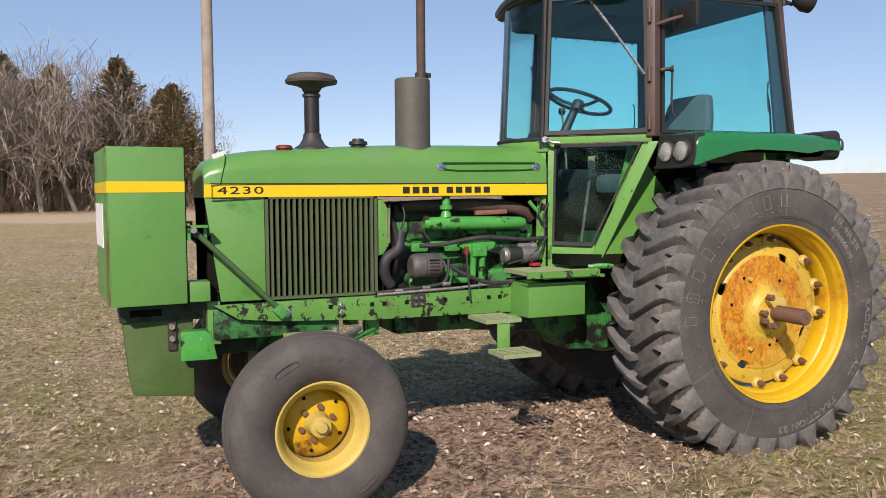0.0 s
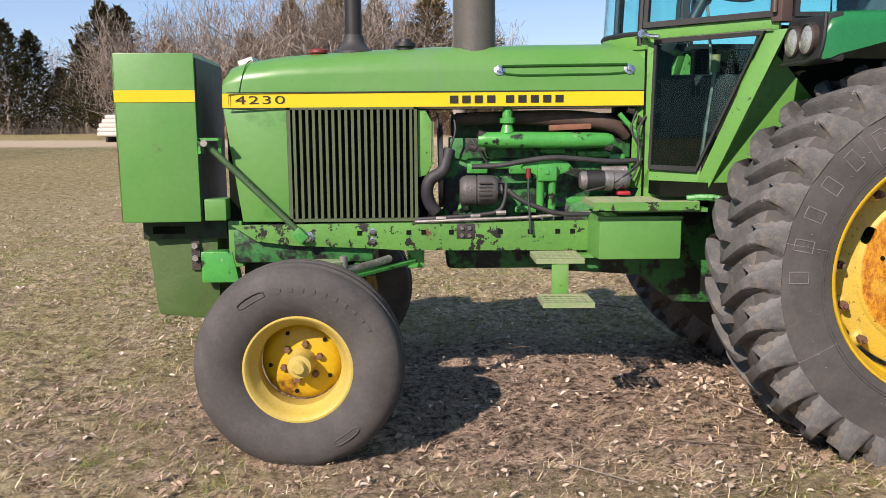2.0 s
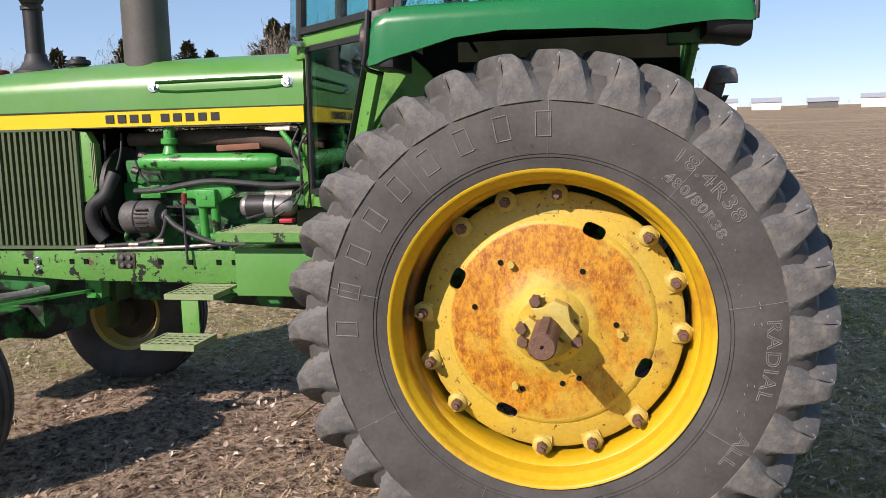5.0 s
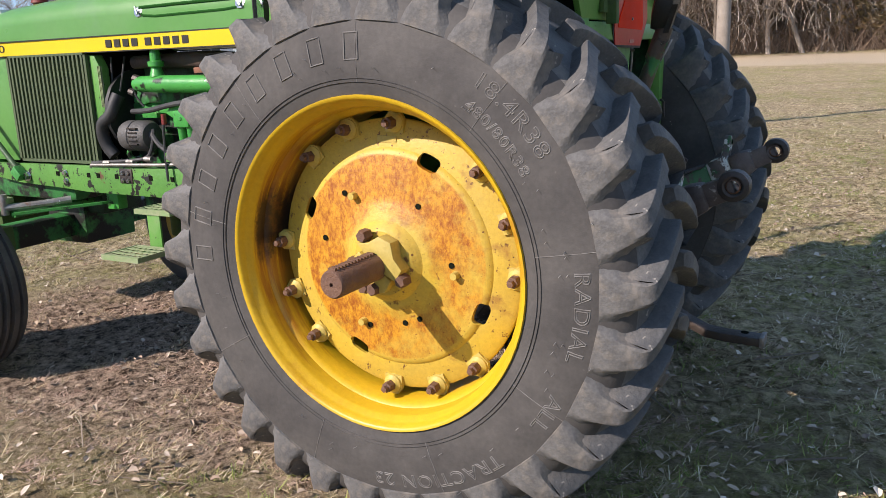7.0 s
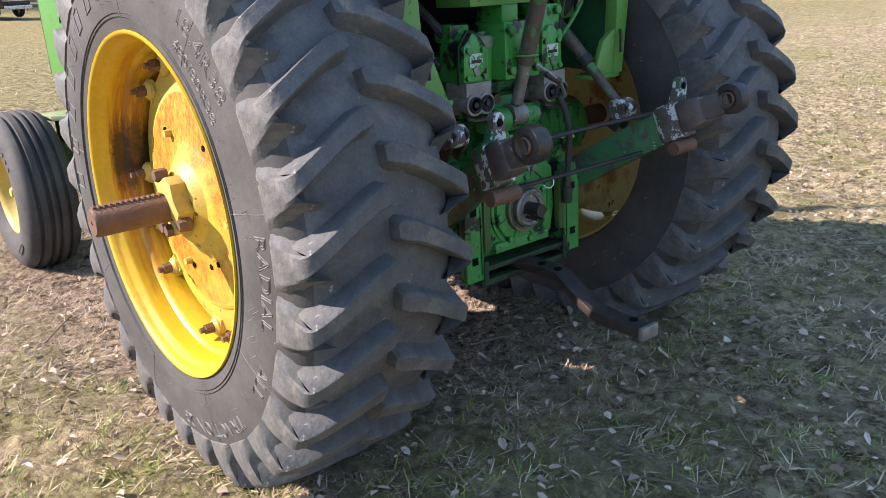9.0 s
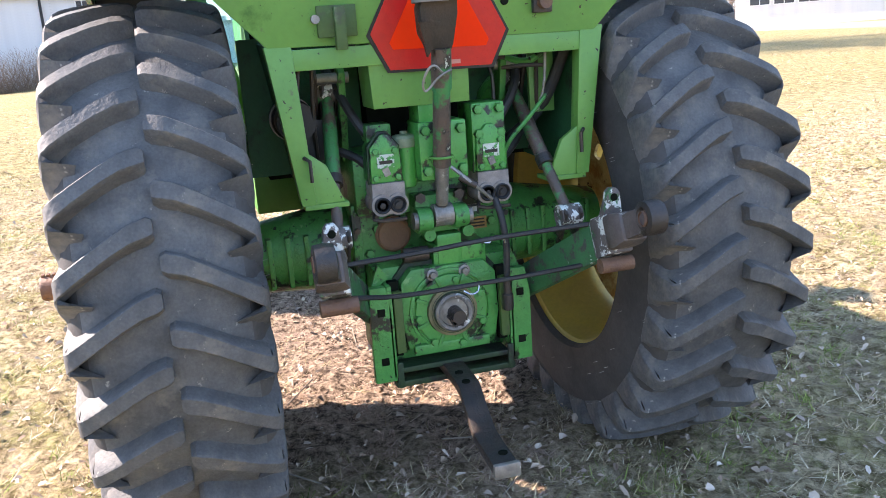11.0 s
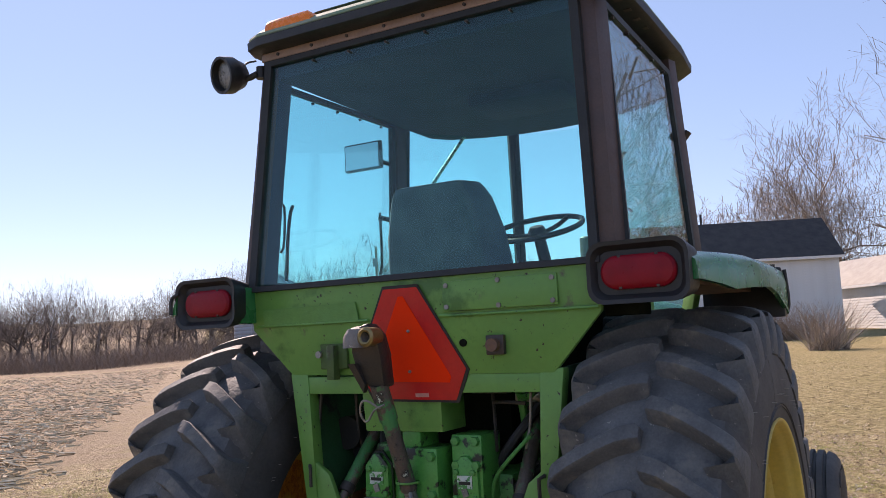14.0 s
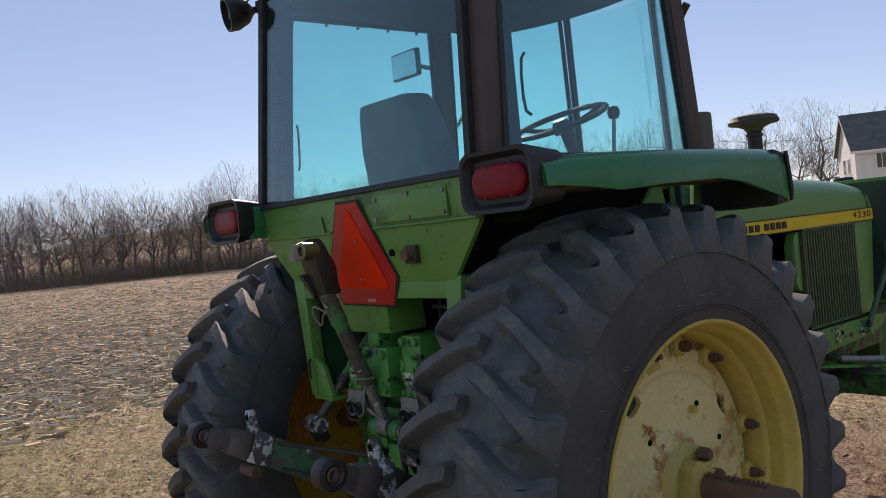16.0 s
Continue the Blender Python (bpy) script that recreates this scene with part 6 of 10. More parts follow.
def leg(s):
    y = s * 0.465
    bm = prism(bmesh.new(), [(0.455, y + s * 0.045, 1.47), (0.455, y - s * 0.03, 1.47), (0.455, y - s * 0.055, 1.02), (0.455, y - s * 0.012, 1.02)], (-0.05, 0, 0))
    part("platform_leg", bm, GREEN_LIGHT, T, "green platform support leg", 0.003)
    bm = prism(bmesh.new(), [(0.45, y - s * 0.04, 1.02), (0.44, y - s * 0.14, 1.02), (0.44, y - s * 0.095, 1.13), (0.45, y - s * 0.045, 1.17)], (-0.02, 0, 0))
    box(bm, (0.36, min(y - s * 0.02, y - s * 0.15), 1.005), (0.45, max(y - s * 0.02, y - s * 0.15), 1.02))
    part("leg_foot", bm, GREEN_LIGHT, T, "", 0.003)
    part("leg_hook", tube(bmesh.new(), [(0.46, y - s * 0.03, 1.16), (0.475, y - s * 0.045, 1.15), (0.475, y - s * 0.045, 1.09)], 0.006, 6, 0), STEEL_DARK, T)
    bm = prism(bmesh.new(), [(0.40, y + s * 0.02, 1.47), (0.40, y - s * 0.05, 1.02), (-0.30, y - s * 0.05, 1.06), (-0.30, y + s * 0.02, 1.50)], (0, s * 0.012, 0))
    part("leg_side", bm, SHADED_GREEN, T)


both(leg)

# slow-vehicle triangle
SM = [(-0.083, 1.742), (0.046, 1.742), (0.197, 1.475), (0.150, 1.374), (-0.163, 1.380), (-0.218, 1.484)]
X0 = 0.497


def smv_pt(p, dx=0.0):
    return (X0 - (1.742 - p[1]) * 0.13 + dx, p[0], p[1])


cen = (sum(p[0] for p in SM) / 6, sum(p[1] for p in SM) / 6)
bm = prism(bmesh.new(), [smv_pt((cen[0] + (p[0] - cen[0]) * 1.03, cen[1] + (p[1] - cen[1]) * 1.03), -0.003) for p in SM], (0.003, 0, 0))
smv = part("warning_triangle", bm, BLACK, T, "orange slow-vehicle triangle with red border")
part("border", prism(bmesh.new(), [smv_pt((cen[0] + (p[0] - cen[0]) * 0.98, cen[1] + (p[1] - cen[1]) * 0.98), 0.0005) for p in SM], (0.002, 0, 0)), SMV_RED, smv, "dark red reflective border")
tri_pts = [(-0.026, 1.712), (-0.008, 1.712), (0.138, 1.452), (0.130, 1.433), (-0.150, 1.440), (-0.160, 1.458)]
part("orange_panel", prism(bmesh.new(), [smv_pt(p, 0.003) for p in tri_pts], (0.002, 0, 0)), SMV_ORANGE, smv, "fluorescent orange triangle")
for p in ((0.0, 1.60), (-0.01, 1.47)):
    part("rivet", rod(bmesh.new(), smv_pt(p, 0.003), smv_pt(p, 0.009), 0.005, None, 8), STEEL, smv)
part("sticker_bar", prism(bmesh.new(), [smv_pt(p, 0.0035) for p in ((0.0, 1.400), (0.05, 1.400), (0.05, 1.388), (0.0, 1.388))], (0.001, 0, 0)), mat("pale red sticker", (0.7, 0.3, 0.25), (0.6, 0.25, 0.2), 20.0, 0.5), smv)

# rear casting, axle housings
bm = bmesh.new()
box(bm, (0.12, -0.25, 0.46), (0.36, 0.215, 0.78))
box(bm, (0.08, -0.265, 0.70), (0.235, 0.235, 0.955))
box(bm, (0.10, -0.20, 0.93), (0.30, 0.17, 1.03))
rod(bm, (0.06, -0.27, 0.78), (0.06, 0.24, 0.78), 0.165, None, 24)
part("rear_housing", bm, GREEN_OIL, T, "oily green rear axle housing", 0.015)
for s in (-1, 1):
    bm = rod(bmesh.new(), (0.01, s * 0.22, WZ + 0.02), (0.01, s * 0.66, WZ), 0.16, 0.11, 24)
    ah = part("axle_housing", bm, GREEN_OIL, T, "ribbed green axle housing")
    for k in range(6):
        y = s * (0.30 + 0.06 * k)
        part("housing_rib", mbox((0.10, y - 0.008, WZ - 0.08), (0.165 - 0.006 * k, y + 0.008, WZ + 0.09)), GREEN_OIL, ah, "", 0.003)
# bolted flanges of the housing's rear face
for y0, y1 in ((-0.282, -0.252), (0.222, 0.252)):
    fl = part("housing_flange", mbox((0.20, y0, 0.69), (0.252, y1, 0.965)), GREEN_OIL, T, "bolted housing flange", 0.006)
    for k in range(5):
        part("flange_bolt", rod(bmesh.new(), (0.25, (y0 + y1) / 2, 0.715 + k * 0.056), (0.264, (y0 + y1) / 2, 0.715 + k * 0.056), 0.010, None, 6), STEEL_DARK if k % 2 else GREEN_OIL, fl)
part("housing_ledge", mbox((0.18, -0.255, 0.955), (0.275, 0.225, 0.978)), GREEN_OIL, T, "", 0.006)
for k in range(8):
    part("ledge_bolt", rod(bmesh.new(), (0.262, -0.235 + k * 0.062, 0.976), (0.262, -0.235 + k * 0.062, 0.99), 0.010, None, 6), STEEL_DARK if k % 3 else GREEN_OIL, T)
for y, z in ((-0.226, 0.93), (-0.09, 0.80), (0.10, 0.80), (0.195, 0.80), (-0.226, 0.77), (0.19, 0.925)):
    part("face_bolt", rod(bmesh.new(), (0.233, y, z), (0.25, y, z), 0.011, None, 6), GREEN_OIL, T)
part("cavity_panel", mbox((0.235, 0.345, 1.205), (0.255, 0.432, 1.445)), GREEN, T, "flat green sheet in the recess", 0.003)
# upper valve box with bolts
bm = mbox((0.30, -0.09, 1.05), (0.44, 0.06, 1.225))
vb = part("valve_box", bm, GREEN_ENGINE, T, "bolted green hydraulic valve box", 0.008)
bolt_me = mesh_of("hex_bolt", lathe(bmesh.new(), [(0, 0.016), (0.014, 0.016), (0.016, 0.012), (0.016, 0.0)], 6, (0, 0, 0), "X"), GREEN_OIL)
for y, z in ((-0.07, 1.20), (0.04, 1.20), (-0.07, 1.08), (0.04, 1.08)):
    shared("hex_bolt", bolt_me, vb, Matrix.Translation((0.44, y, z)) @ Matrix.Diagonal((1, 1, 1, 1)))
part("valve_top", mbox((0.30, -0.08, 1.22), (0.42, -0.01, 1.285)), GREEN_ENGINE, vb, "", 0.006)
bm = mbox((0.26, 0.09, 1.05), (0.40, 0.20, 1.265))
part("valve_block", bm, GREEN_ENGINE, T, "", 0.01)
for y, z in ((0.11, 1.245), (0.18, 1.245), (0.11, 1.17), (0.18, 1.17)):
    shared("hex_bolt", bolt_me, vb, Matrix.Translation((0.40, y, z)))
bm = rod(bmesh.new(), (0.36, -0.118, 1.03), (0.36, -0.112, 1.155), 0.03, 0.034, 20)
part("filler_neck", bm, GREEN_ENGINE, T)
part("filler_cap", lathe(bmesh.new(), [(0.036, 0), (0.040, 0.006), (0.040, 0.028), (0.034, 0.036), (0.012, 0.04), (0.012, 0.048), (0, 0.05)], 20, (0.36, -0.115, 1.15), "Z"), mat("chipped pale green cap", (0.22, 0.27, 0.18), (0.10, 0.18, 0.08), 18.0, 0.6), T, "chipped pale green cap")


def coupler(y, tilt):
    bm = prism(bmesh.new(), [(0.30, y - 0.048, 1.055), (0.30, y + 0.048, 1.055), (0.30, y + 0.045, 1.16), (0.30, y + 0.012, 1.20), (0.30, y - 0.012, 1.20), (0.30, y - 0.045, 1.16)], (0.115, 0, 0))
    c = part("hydraulic_coupler", bm, GREEN_ENGINE, T, "green twin hydraulic coupler", 0.006)
    part("coupler_gasket", prism(bmesh.new(), [(0.385, y - 0.054, 1.050), (0.385, y + 0.054, 1.050), (0.385, y + 0.050, 1.163), (0.385, y + 0.014, 1.207), (0.385, y - 0.014, 1.207), (0.385, y - 0.050, 1.163)], (0.010, 0, 0)), UNDER, c, "oil-black joint", 0.002)
    part("name_plate", mbox((0.414, y - 0.026, 1.100), (0.4185, y + 0.026, 1.140)), SCUFFED, c, "scuffed white plate")
    part("plate_bar", mbox((0.417, y - 0.02, 1.112), (0.420, y + 0.02, 1.122)), DECAL_BLACK, c)
    for dy, dz in ((-0.034, 1.07), (0.034, 1.07), (-0.03, 1.15), (0.03, 1.15)):
        shared("hex_bolt", bolt_me, c, Matrix.Translation((0.413, y + dy, dz)) @ Matrix.Scale(0.65, 4))
    part("coupler_key", mbox((0.415, y - 0.01, 1.075), (0.42, y + 0.01, 1.10), (20, 0, 0)), STEEL, c)
    bm = rod(bmesh.new(), (0.33, y - 0.024, 0.990), (0.432, y - 0.024, 0.990), 0.035, 0.033, 20)
    rod(bm, (0.33, y + 0.024, 0.990), (0.4315, y + 0.024, 0.990), 0.035, 0.033, 20)
    box(bm, (0.33, y - 0.050, 1.0), (0.425, y + 0.050, 1.055))
    box(bm, (0.33, y - 0.030, 0.962), (0.4285, y + 0.030, 1.0))
    part("coupler_body", bm, mat_coup, c, "scratched pale coupler body")
    for dy in (-0.024, 0.024):
        bm = lathe(bmesh.new(), [(0.025, 0.0), (0.025, 0.010), (0.022, 0.013), (0.018, 0.010), (0.016, 0.004), (0.009, 0.004), (0.009, 0.012), (0.0, 0.013)], 20, (0.428, y + dy, 0.990), "X")
        part("socket", bm, BLACK, c, "dark coupler socket")
    part("lever_stub", tube(bmesh.new(), [(0.40, y - 0.045, 0.965), (0.44, y - 0.055, 0.945), (0.44, y + 0.045, 0.945)], 0.006, 6, 1), STEEL_DARK, c)
    part("coupler_crown", mbox((0.27, y - 0.04, 1.17), (0.35, y + 0.04, 1.225)), GREEN_OIL, c, "", 0.01)


SCUFFED = mat("scuffed white decal on green", (0.62, 0.66, 0.60), (0.45, 0.52, 0.44), 30.0, 0.6, spots=(((0.05, 0.28, 0.06), 24.0, 0.50, 0.03), ((0.02, 0.03, 0.02), 45.0, 0.58, 0.02)))
mat_coup = mat("scratched pale casting", (0.33, 0.29, 0.26), (0.17, 0.15, 0.14), 20.0, 0.55, metal=0.1, bump=0.3, spots=(((0.05, 0.045, 0.05), 14.0, 0.62, 0.06),))
coupler(-0.190, 0)
coupler(0.143, 0)

# hoses, rods and the hydraulic can in the bay behind the couplers
can = part("hydraulic_can", lathe(bmesh.new(), [(0, 0.0), (0.058, 0.0), (0.066, 0.012), (0.066, 0.11), (0.060, 0.118), (0.060, 0.22), (0.0, 0.22)], 24, (0.34, -0.345, 1.245), "X"), BLACK, T, "black hydraulic can with a steel clamp")
can.matrix_basis = Matrix.Translation((-0.30, -0.075, 0.0))
part("clamp", lathe(bmesh.new(), [(0.0665, 0.07), (0.0705, 0.07), (0.0705, 0.088), (0.0665, 0.088)], 24, (0.34, -0.345, 1.245), "X"), STEEL, can)
part("clamp_screw", rod(bmesh.new(), (0.418, -0.37, 1.322), (0.418, -0.315, 1.322), 0.008, None, 8), STEEL, can)
for pts, r, m in (
    ([(0.40, -0.41, 1.45), (0.405, -0.425, 1.35), (0.40, -0.44, 1.22), (0.38, -0.44, 1.14)], 0.006, STEEL_DARK),
    ([(0.10, -0.30, 1.40), (0.22, -0.27, 1.30), (0.30, -0.24, 1.22), (0.31, -0.20, 1.17)], 0.015, BLACK_RUBBER),
    ([(0.06, -0.42, 1.10), (0.18, -0.36, 1.16), (0.27, -0.26, 1.13), (0.31, -0.21, 1.08)], 0.014, BLACK_RUBBER),
    ([(0.10, 0.34, 1.42), (0.24, 0.31, 1.31), (0.28, 0.24, 1.22), (0.27, 0.19, 1.15)], 0.015, BLACK_RUBBER),
    ([(0.08, 0.40, 1.20), (0.20, 0.34, 1.16), (0.27, 0.27, 1.10), (0.26, 0.20, 1.04)], 0.014, BLACK_RUBBER),
    ([(0.36, 0.36, 1.42), (0.36, 0.355, 1.30), (0.35, 0.33, 1.22)], 0.005, STEEL),
    ([(0.22, 0.23, 1.42), (0.30, 0.31, 1.36), (0.33, 0.38, 1.41)], 0.011, GREEN_OIL),
    ([(0.36, 0.36, 1.27), (0.37, 0.29, 1.20), (0.36, 0.22, 1.13), (0.34, 0.20, 1.06)], 0.007, GREEN_OIL),
    ([(0.37, 0.345, 1.36), (0.37, 0.27, 1.365), (0.34, 0.22, 1.36)], 0.006, STEEL_DARK),
):
    part("hydraulic_hose" if m is BLACK_RUBBER else "control_rod", tube(bmesh.new(), pts, r, 8, 2), m, T)
# rocker of the upper link, cover, plate
bm = mbox((0.22, -0.10, 0.875), (0.375, 0.055, 0.995))
for y0, y1 in ((-0.105, -0.058), (0.010, 0.057)):
    rod(bm, (0.40, y0, 0.925), (0.40, y1, 0.925), 0.036, None, 24)
    box(bm, (0.34, y0, 0.889), (0.40, y1, 0.961))
part("link_bracket", bm, GREEN_OIL, T, "green forked upper link bracket", 0.005)
for y0, y1 in ((-0.118, -0.104), (0.056, 0.070)):
    part("bracket_pin", rod(bmesh.new(), (0.405, y0, 0.925), (0.405, y1, 0.925), 0.026, None, 18), STEEL, T, "worn bracket pin")
for y in (-0.085, 0.04):
    part("bracket_bolt", rod(bmesh.new(), (0.37, y, 0.99), (0.392, y, 0.99), 0.017, None, 6), STEEL_DARK, T)
    part("bracket_foot", rod(bmesh.new(), (0.36, y + 0.02, 0.872), (0.40, y + 0.02, 0.872), 0.019, None, 14), GREEN_OIL, T)
bm = lathe(bmesh.new(), [(0.057, -0.02), (0.059, 0.014), (0.052, 0.020), (0.046, 0.015), (0.0, 0.015)], 28, (0.238, -0.150, 0.858), "X")
part("round_cover", bm, COPPER, T, "rusty round cover")
part("data_plate", mbox((0.232, 0.074, 0.836), (0.240, 0.176, 0.876)), BRASS, T, "brass data plate")
for k in range(3):
    part("plate_bar", mbox((0.2395, 0.082, 0.843 + k * 0.011), (0.2415, 0.168, 0.848 + k * 0.011)), DECAL_BLACK, T)
part("white_tag", mbox((0.232, 0.085, 0.895), (0.238, 0.145, 0.912)), WHITE, T)
part("mid_block", mbox((0.22, -0.045, 0.74), (0.40, 0.035, 0.87)), GREEN_ENGINE, T, "", 0.006)
part("block_cover", mbox((0.22, -0.06, 0.755), (0.395, 0.115, 0.835)), GREEN_ENGINE, T, "", 0.008)
part("grey_canister", rod(bmesh.new(), (0.385, -0.155, 0.815), (0.385, -0.075, 0.815), 0.024), STEEL_DARK, T)
for y, z in ((-0.20, 0.88), (-0.21, 0.70), (0.19, 0.86), (0.19, 0.73), (-0.23, 0.80), (0.21, 0.93), (-0.09, 0.99), (0.06, 0.99), (-0.05, 0.88), (0.03, 0.88)):
    shared("hex_bolt", bolt_me, vb, Matrix.Translation((0.236 if z > 0.78 else 0.36, y, z)))
# power take-off
bm = bmesh.new()
prism(bm, [(0.37, -0.165, 0.515), (0.37, 0.125, 0.515), (0.37, 0.14, 0.60), (0.37, 0.135, 0.735), (0.37, 0.10, 0.775), (0.37, -0.14, 0.775), (0.37, -0.175, 0.735), (0.37, -0.18, 0.60)], (0.045, 0, 0))
pto = part("pto_plate", bm, GREEN_OIL, T, "oily green power take-off plate", 0.006)
out = [(-0.18, 0.500), (0.140, 0.500), (0.156, 0.60), (0.151, 0.742), (0.110, 0.790), (-0.150, 0.790), (-0.191, 0.742), (-0.196, 0.60)]
part("pto_gasket", prism(bmesh.new(), [(0.352, y, z) for y, z in out], (0.020, 0, 0)), UNDER, pto, "oil-black gasket edge", 0.003)
part("pto_flange", lathe(bmesh.new(), [(0.135, 0), (0.134, 0.010), (0.126, 0.012), (0.124, 0.004), (0.117, 0.004), (0.115, 0.015), (0.075, 0.020), (0.073, 0.034), (0.0, 0.034)], 40, (0.412, -0.022, 0.632), "X"), GREEN_OIL, pto)
for k in range(8):
    rib = part("flange_rib", mbox((0.416, -0.006, 0.080), (0.434, 0.006, 0.122)), GREEN_OIL, pto, "", 0.003)
    rib.matrix_basis = Matrix.Translation((0, -0.022, 0.632)) @ Matrix.Rotation(radians(22 + 45 * k), 4, "X")
part("pto_grime", lathe(bmesh.new(), [(0.070, 0.034), (0.071, 0.0355), (0.060, 0.036), (0.059, 0.034)], 32, (0.412, -0.022, 0.632), "X"), UNDER, pto, "black grease ring")
part("pto_boss", lathe(bmesh.new(), [(0.082, 0.0), (0.080, 0.016), (0.066, 0.018), (0.064, 0.0)], 36, (0.430, -0.022, 0.632), "X"), mat("greasy straw-coloured grease", (0.24, 0.20, 0.10), (0.10, 0.10, 0.05), 12.0, 0.5, bump=0.4), pto, "greasy seal housing")
part("pto_foot", mbox((0.40, -0.15, 0.497), (0.43, 0.10, 0.53)), GREEN_OIL, pto, "", 0.006)
for y0 in (-0.075, 0.03):
    part("boss_bolt", lathe(bmesh.new(), [(0, 0.022), (0.010, 0.022), (0.012, 0.012), (0.019, 0.010), (0.020, 0.0)], 12, (0.415, y0, 0.752), "X"), STEEL, pto, "bright bolt and washer")
part("pto_seal", lathe(bmesh.new(), [(0.060, 0.0), (0.062, 0.018), (0.055, 0.024), (0.046, 0.020), (0.044, 0.010), (0.030, 0.010), (0.0, 0.010)], 32, (0.446, -0.022, 0.632), "X"), STEEL, pto, "bare steel seal ring")
bm = rod(bmesh.new(), (0.40, -0.022, 0.632), (0.515, -0.022, 0.632), 0.0235, 0.0215, 12)
for k in range(6):
    a = k * math.pi / 3
    box(bm, (0.45, -0.022 + 0.021 * math.cos(a) - 0.004, 0.622 + 0.021 * math.sin(a) - 0.004), (0.508, -0.022 + 0.021 * math.cos(a) + 0.004, 0.622 + 0.021 * math.sin(a) + 0.004))
part("pto_shaft", bm, STEEL_DARK, pto, "splined take-off shaft")
for k in range(7):
    a = k * 2 * math.pi / 7 + 0.5
    shared("hex_bolt", bolt_me, pto, Matrix.Translation((0.425, -0.022 + 0.108 * math.cos(a), 0.622 + 0.108 * math.sin(a))) @ Matrix.Scale(0.8, 4))


def drawbar_plate(s):
    y = -0.022 + s * 0.228
    bm = prism(bmesh.new(), [(0.44, y - 0.035, 0.43), (0.44, y + 0.035, 0.43), (0.44, y + 0.035, 0.66), (0.44, y + 0.02 - s * 0.0, 0.74), (0.44, y - 0.03, 0.74), (0.44, y - 0.035, 0.66)], (-0.03, 0, 0))
    box(bm, (0.20, y - s * 0.03 - 0.008, 0.44), (0.44, y - s * 0.03 + 0.008, 0.74))
    pl = part("drawbar_plate", bm, GREEN_OIL, T, "green drawbar support plate", 0.004)
    for z in (0.66, 0.50):
        part("square_hole", mbox((0.438, y - 0.012, z - 0.012), (0.4425, y + 0.012, z + 0.012)), DARK, pl)
    part("plate_arm", prism(bmesh.new(), [(0.40, y - s * 0.04, 0.76), (0.40, y + s * 0.03, 0.70), (0.40, y - s * 0.01, 0.80)], (-0.02, 0, 0)), GREEN_OIL, pl)
    part("side_gap", mbox((0.385, y - s * 0.05 - 0.016, 0.50), (0.41, y - s * 0.05 + 0.016, 0.745)), DARK, pl)
    part("angle_post", mbox((0.42, y - s * 0.055 - 0.014, 0.52), (0.445, y - s * 0.055 + 0.014, 0.72)), GREEN_OLD, pl, "", 0.004)


both(drawbar_plate)
bm = mbox((0.36, -0.22, 0.405), (0.44, 0.18, 0.425))
box(bm, (0.36, -0.20, 0.452), (0.44, 0.16, 0.470))
box(bm, (0.43, -0.215, 0.405), (0.445, -0.195, 0.49))
box(bm, (0.43, 0.155, 0.405), (0.445, 0.175, 0.49))
part("drawbar_frame", bm, UNDER, T, "", 0.004)
bm = loft(bmesh.new(), [[(x, y - 0.034, z), (x, y + 0.034, z), (x, y + 0.034, z + 0.032), (x, y - 0.034, z + 0.032)] for x, y, z in ((-0.3, -0.022, 0.425), (0.56, -0.035, 0.428), (0.62, -0.038, 0.424), (0.70, -0.043, 0.375), (0.77, -0.048, 0.345), (0.84, -0.05, 0.338), (0.965, -0.055, 0.336))])
db = part("drawbar", bm, STEEL_DARK, T, "worn dark steel drawbar", 0.006)
for x, z in ((0.53, 0.461), (0.90, 0.370), (0.60, 0.459)):
    part("pin_hole", rod(bmesh.new(), (x, -0.042, z - 0.004), (x, -0.042, z + 0.002), 0.013), DARK, db)
part("drawbar_tip", mbox((0.955, -0.092, 0.334), (0.972, -0.018, 0.374)), STEEL, db, "", 0.005)

# upper link
STEEL_CLAW = mat("grey-brown claw casting", (0.22, 0.19, 0.165), (0.13, 0.11, 0.10), 16.0, 0.55, metal=0.1, bump=0.3, spots=(((0.42, 0.40, 0.36), 22.0, 0.62, 0.05),))
A, Bp = Vector((0.405, -0.024, 0.935)), Vector((0.643, -0.053, 1.567))
d = Bp - A
ul = part("upper_link", rod(bmesh.new(), A + d * 0.26, A + d * 0.80, 0.027, 0.024, 18), LINK_PAINT, T, "dark steel upper hitch link")
part("link_thread", rod(bmesh.new(), A + d * 0.06, A + d * 0.27, 0.019, 0.021, 14), STEEL, ul)
part("link_eye", rod(bmesh.new(), A + Vector((0, -0.03, 0)), A + Vector((0, 0.03, 0)), 0.036), STEEL, ul)
part("link_sleeve", rod(bmesh.new(), A + d * 0.62, A + d * 0.80, 0.030, 0.028, 16), LINK_PAINT, ul)
bm = prism(bmesh.new(), [A + d * 0.78 + Vector((0.02, -0.032, 0)), A + d * 0.78 + Vector((0.02, 0.032, 0)), A + d * 0.93 + Vector((0.02, 0.045, 0.0)), A + d * 0.99 + Vector((0.02, 0.045, 0.03)), A + d * 1.0 + Vector((0.02, 0.01, 0.065)), A + d * 0.98 + Vector((0.02, -0.045, 0.06)), A + d * 0.93 + Vector((0.02, -0.065, 0.02)), A + d * 0.86 + Vector((0.02, -0.06, 0.0))], (-0.07, 0, 0))
part("claw", bm, STEEL_DARK, ul, "grimy claw hook end", 0.02)
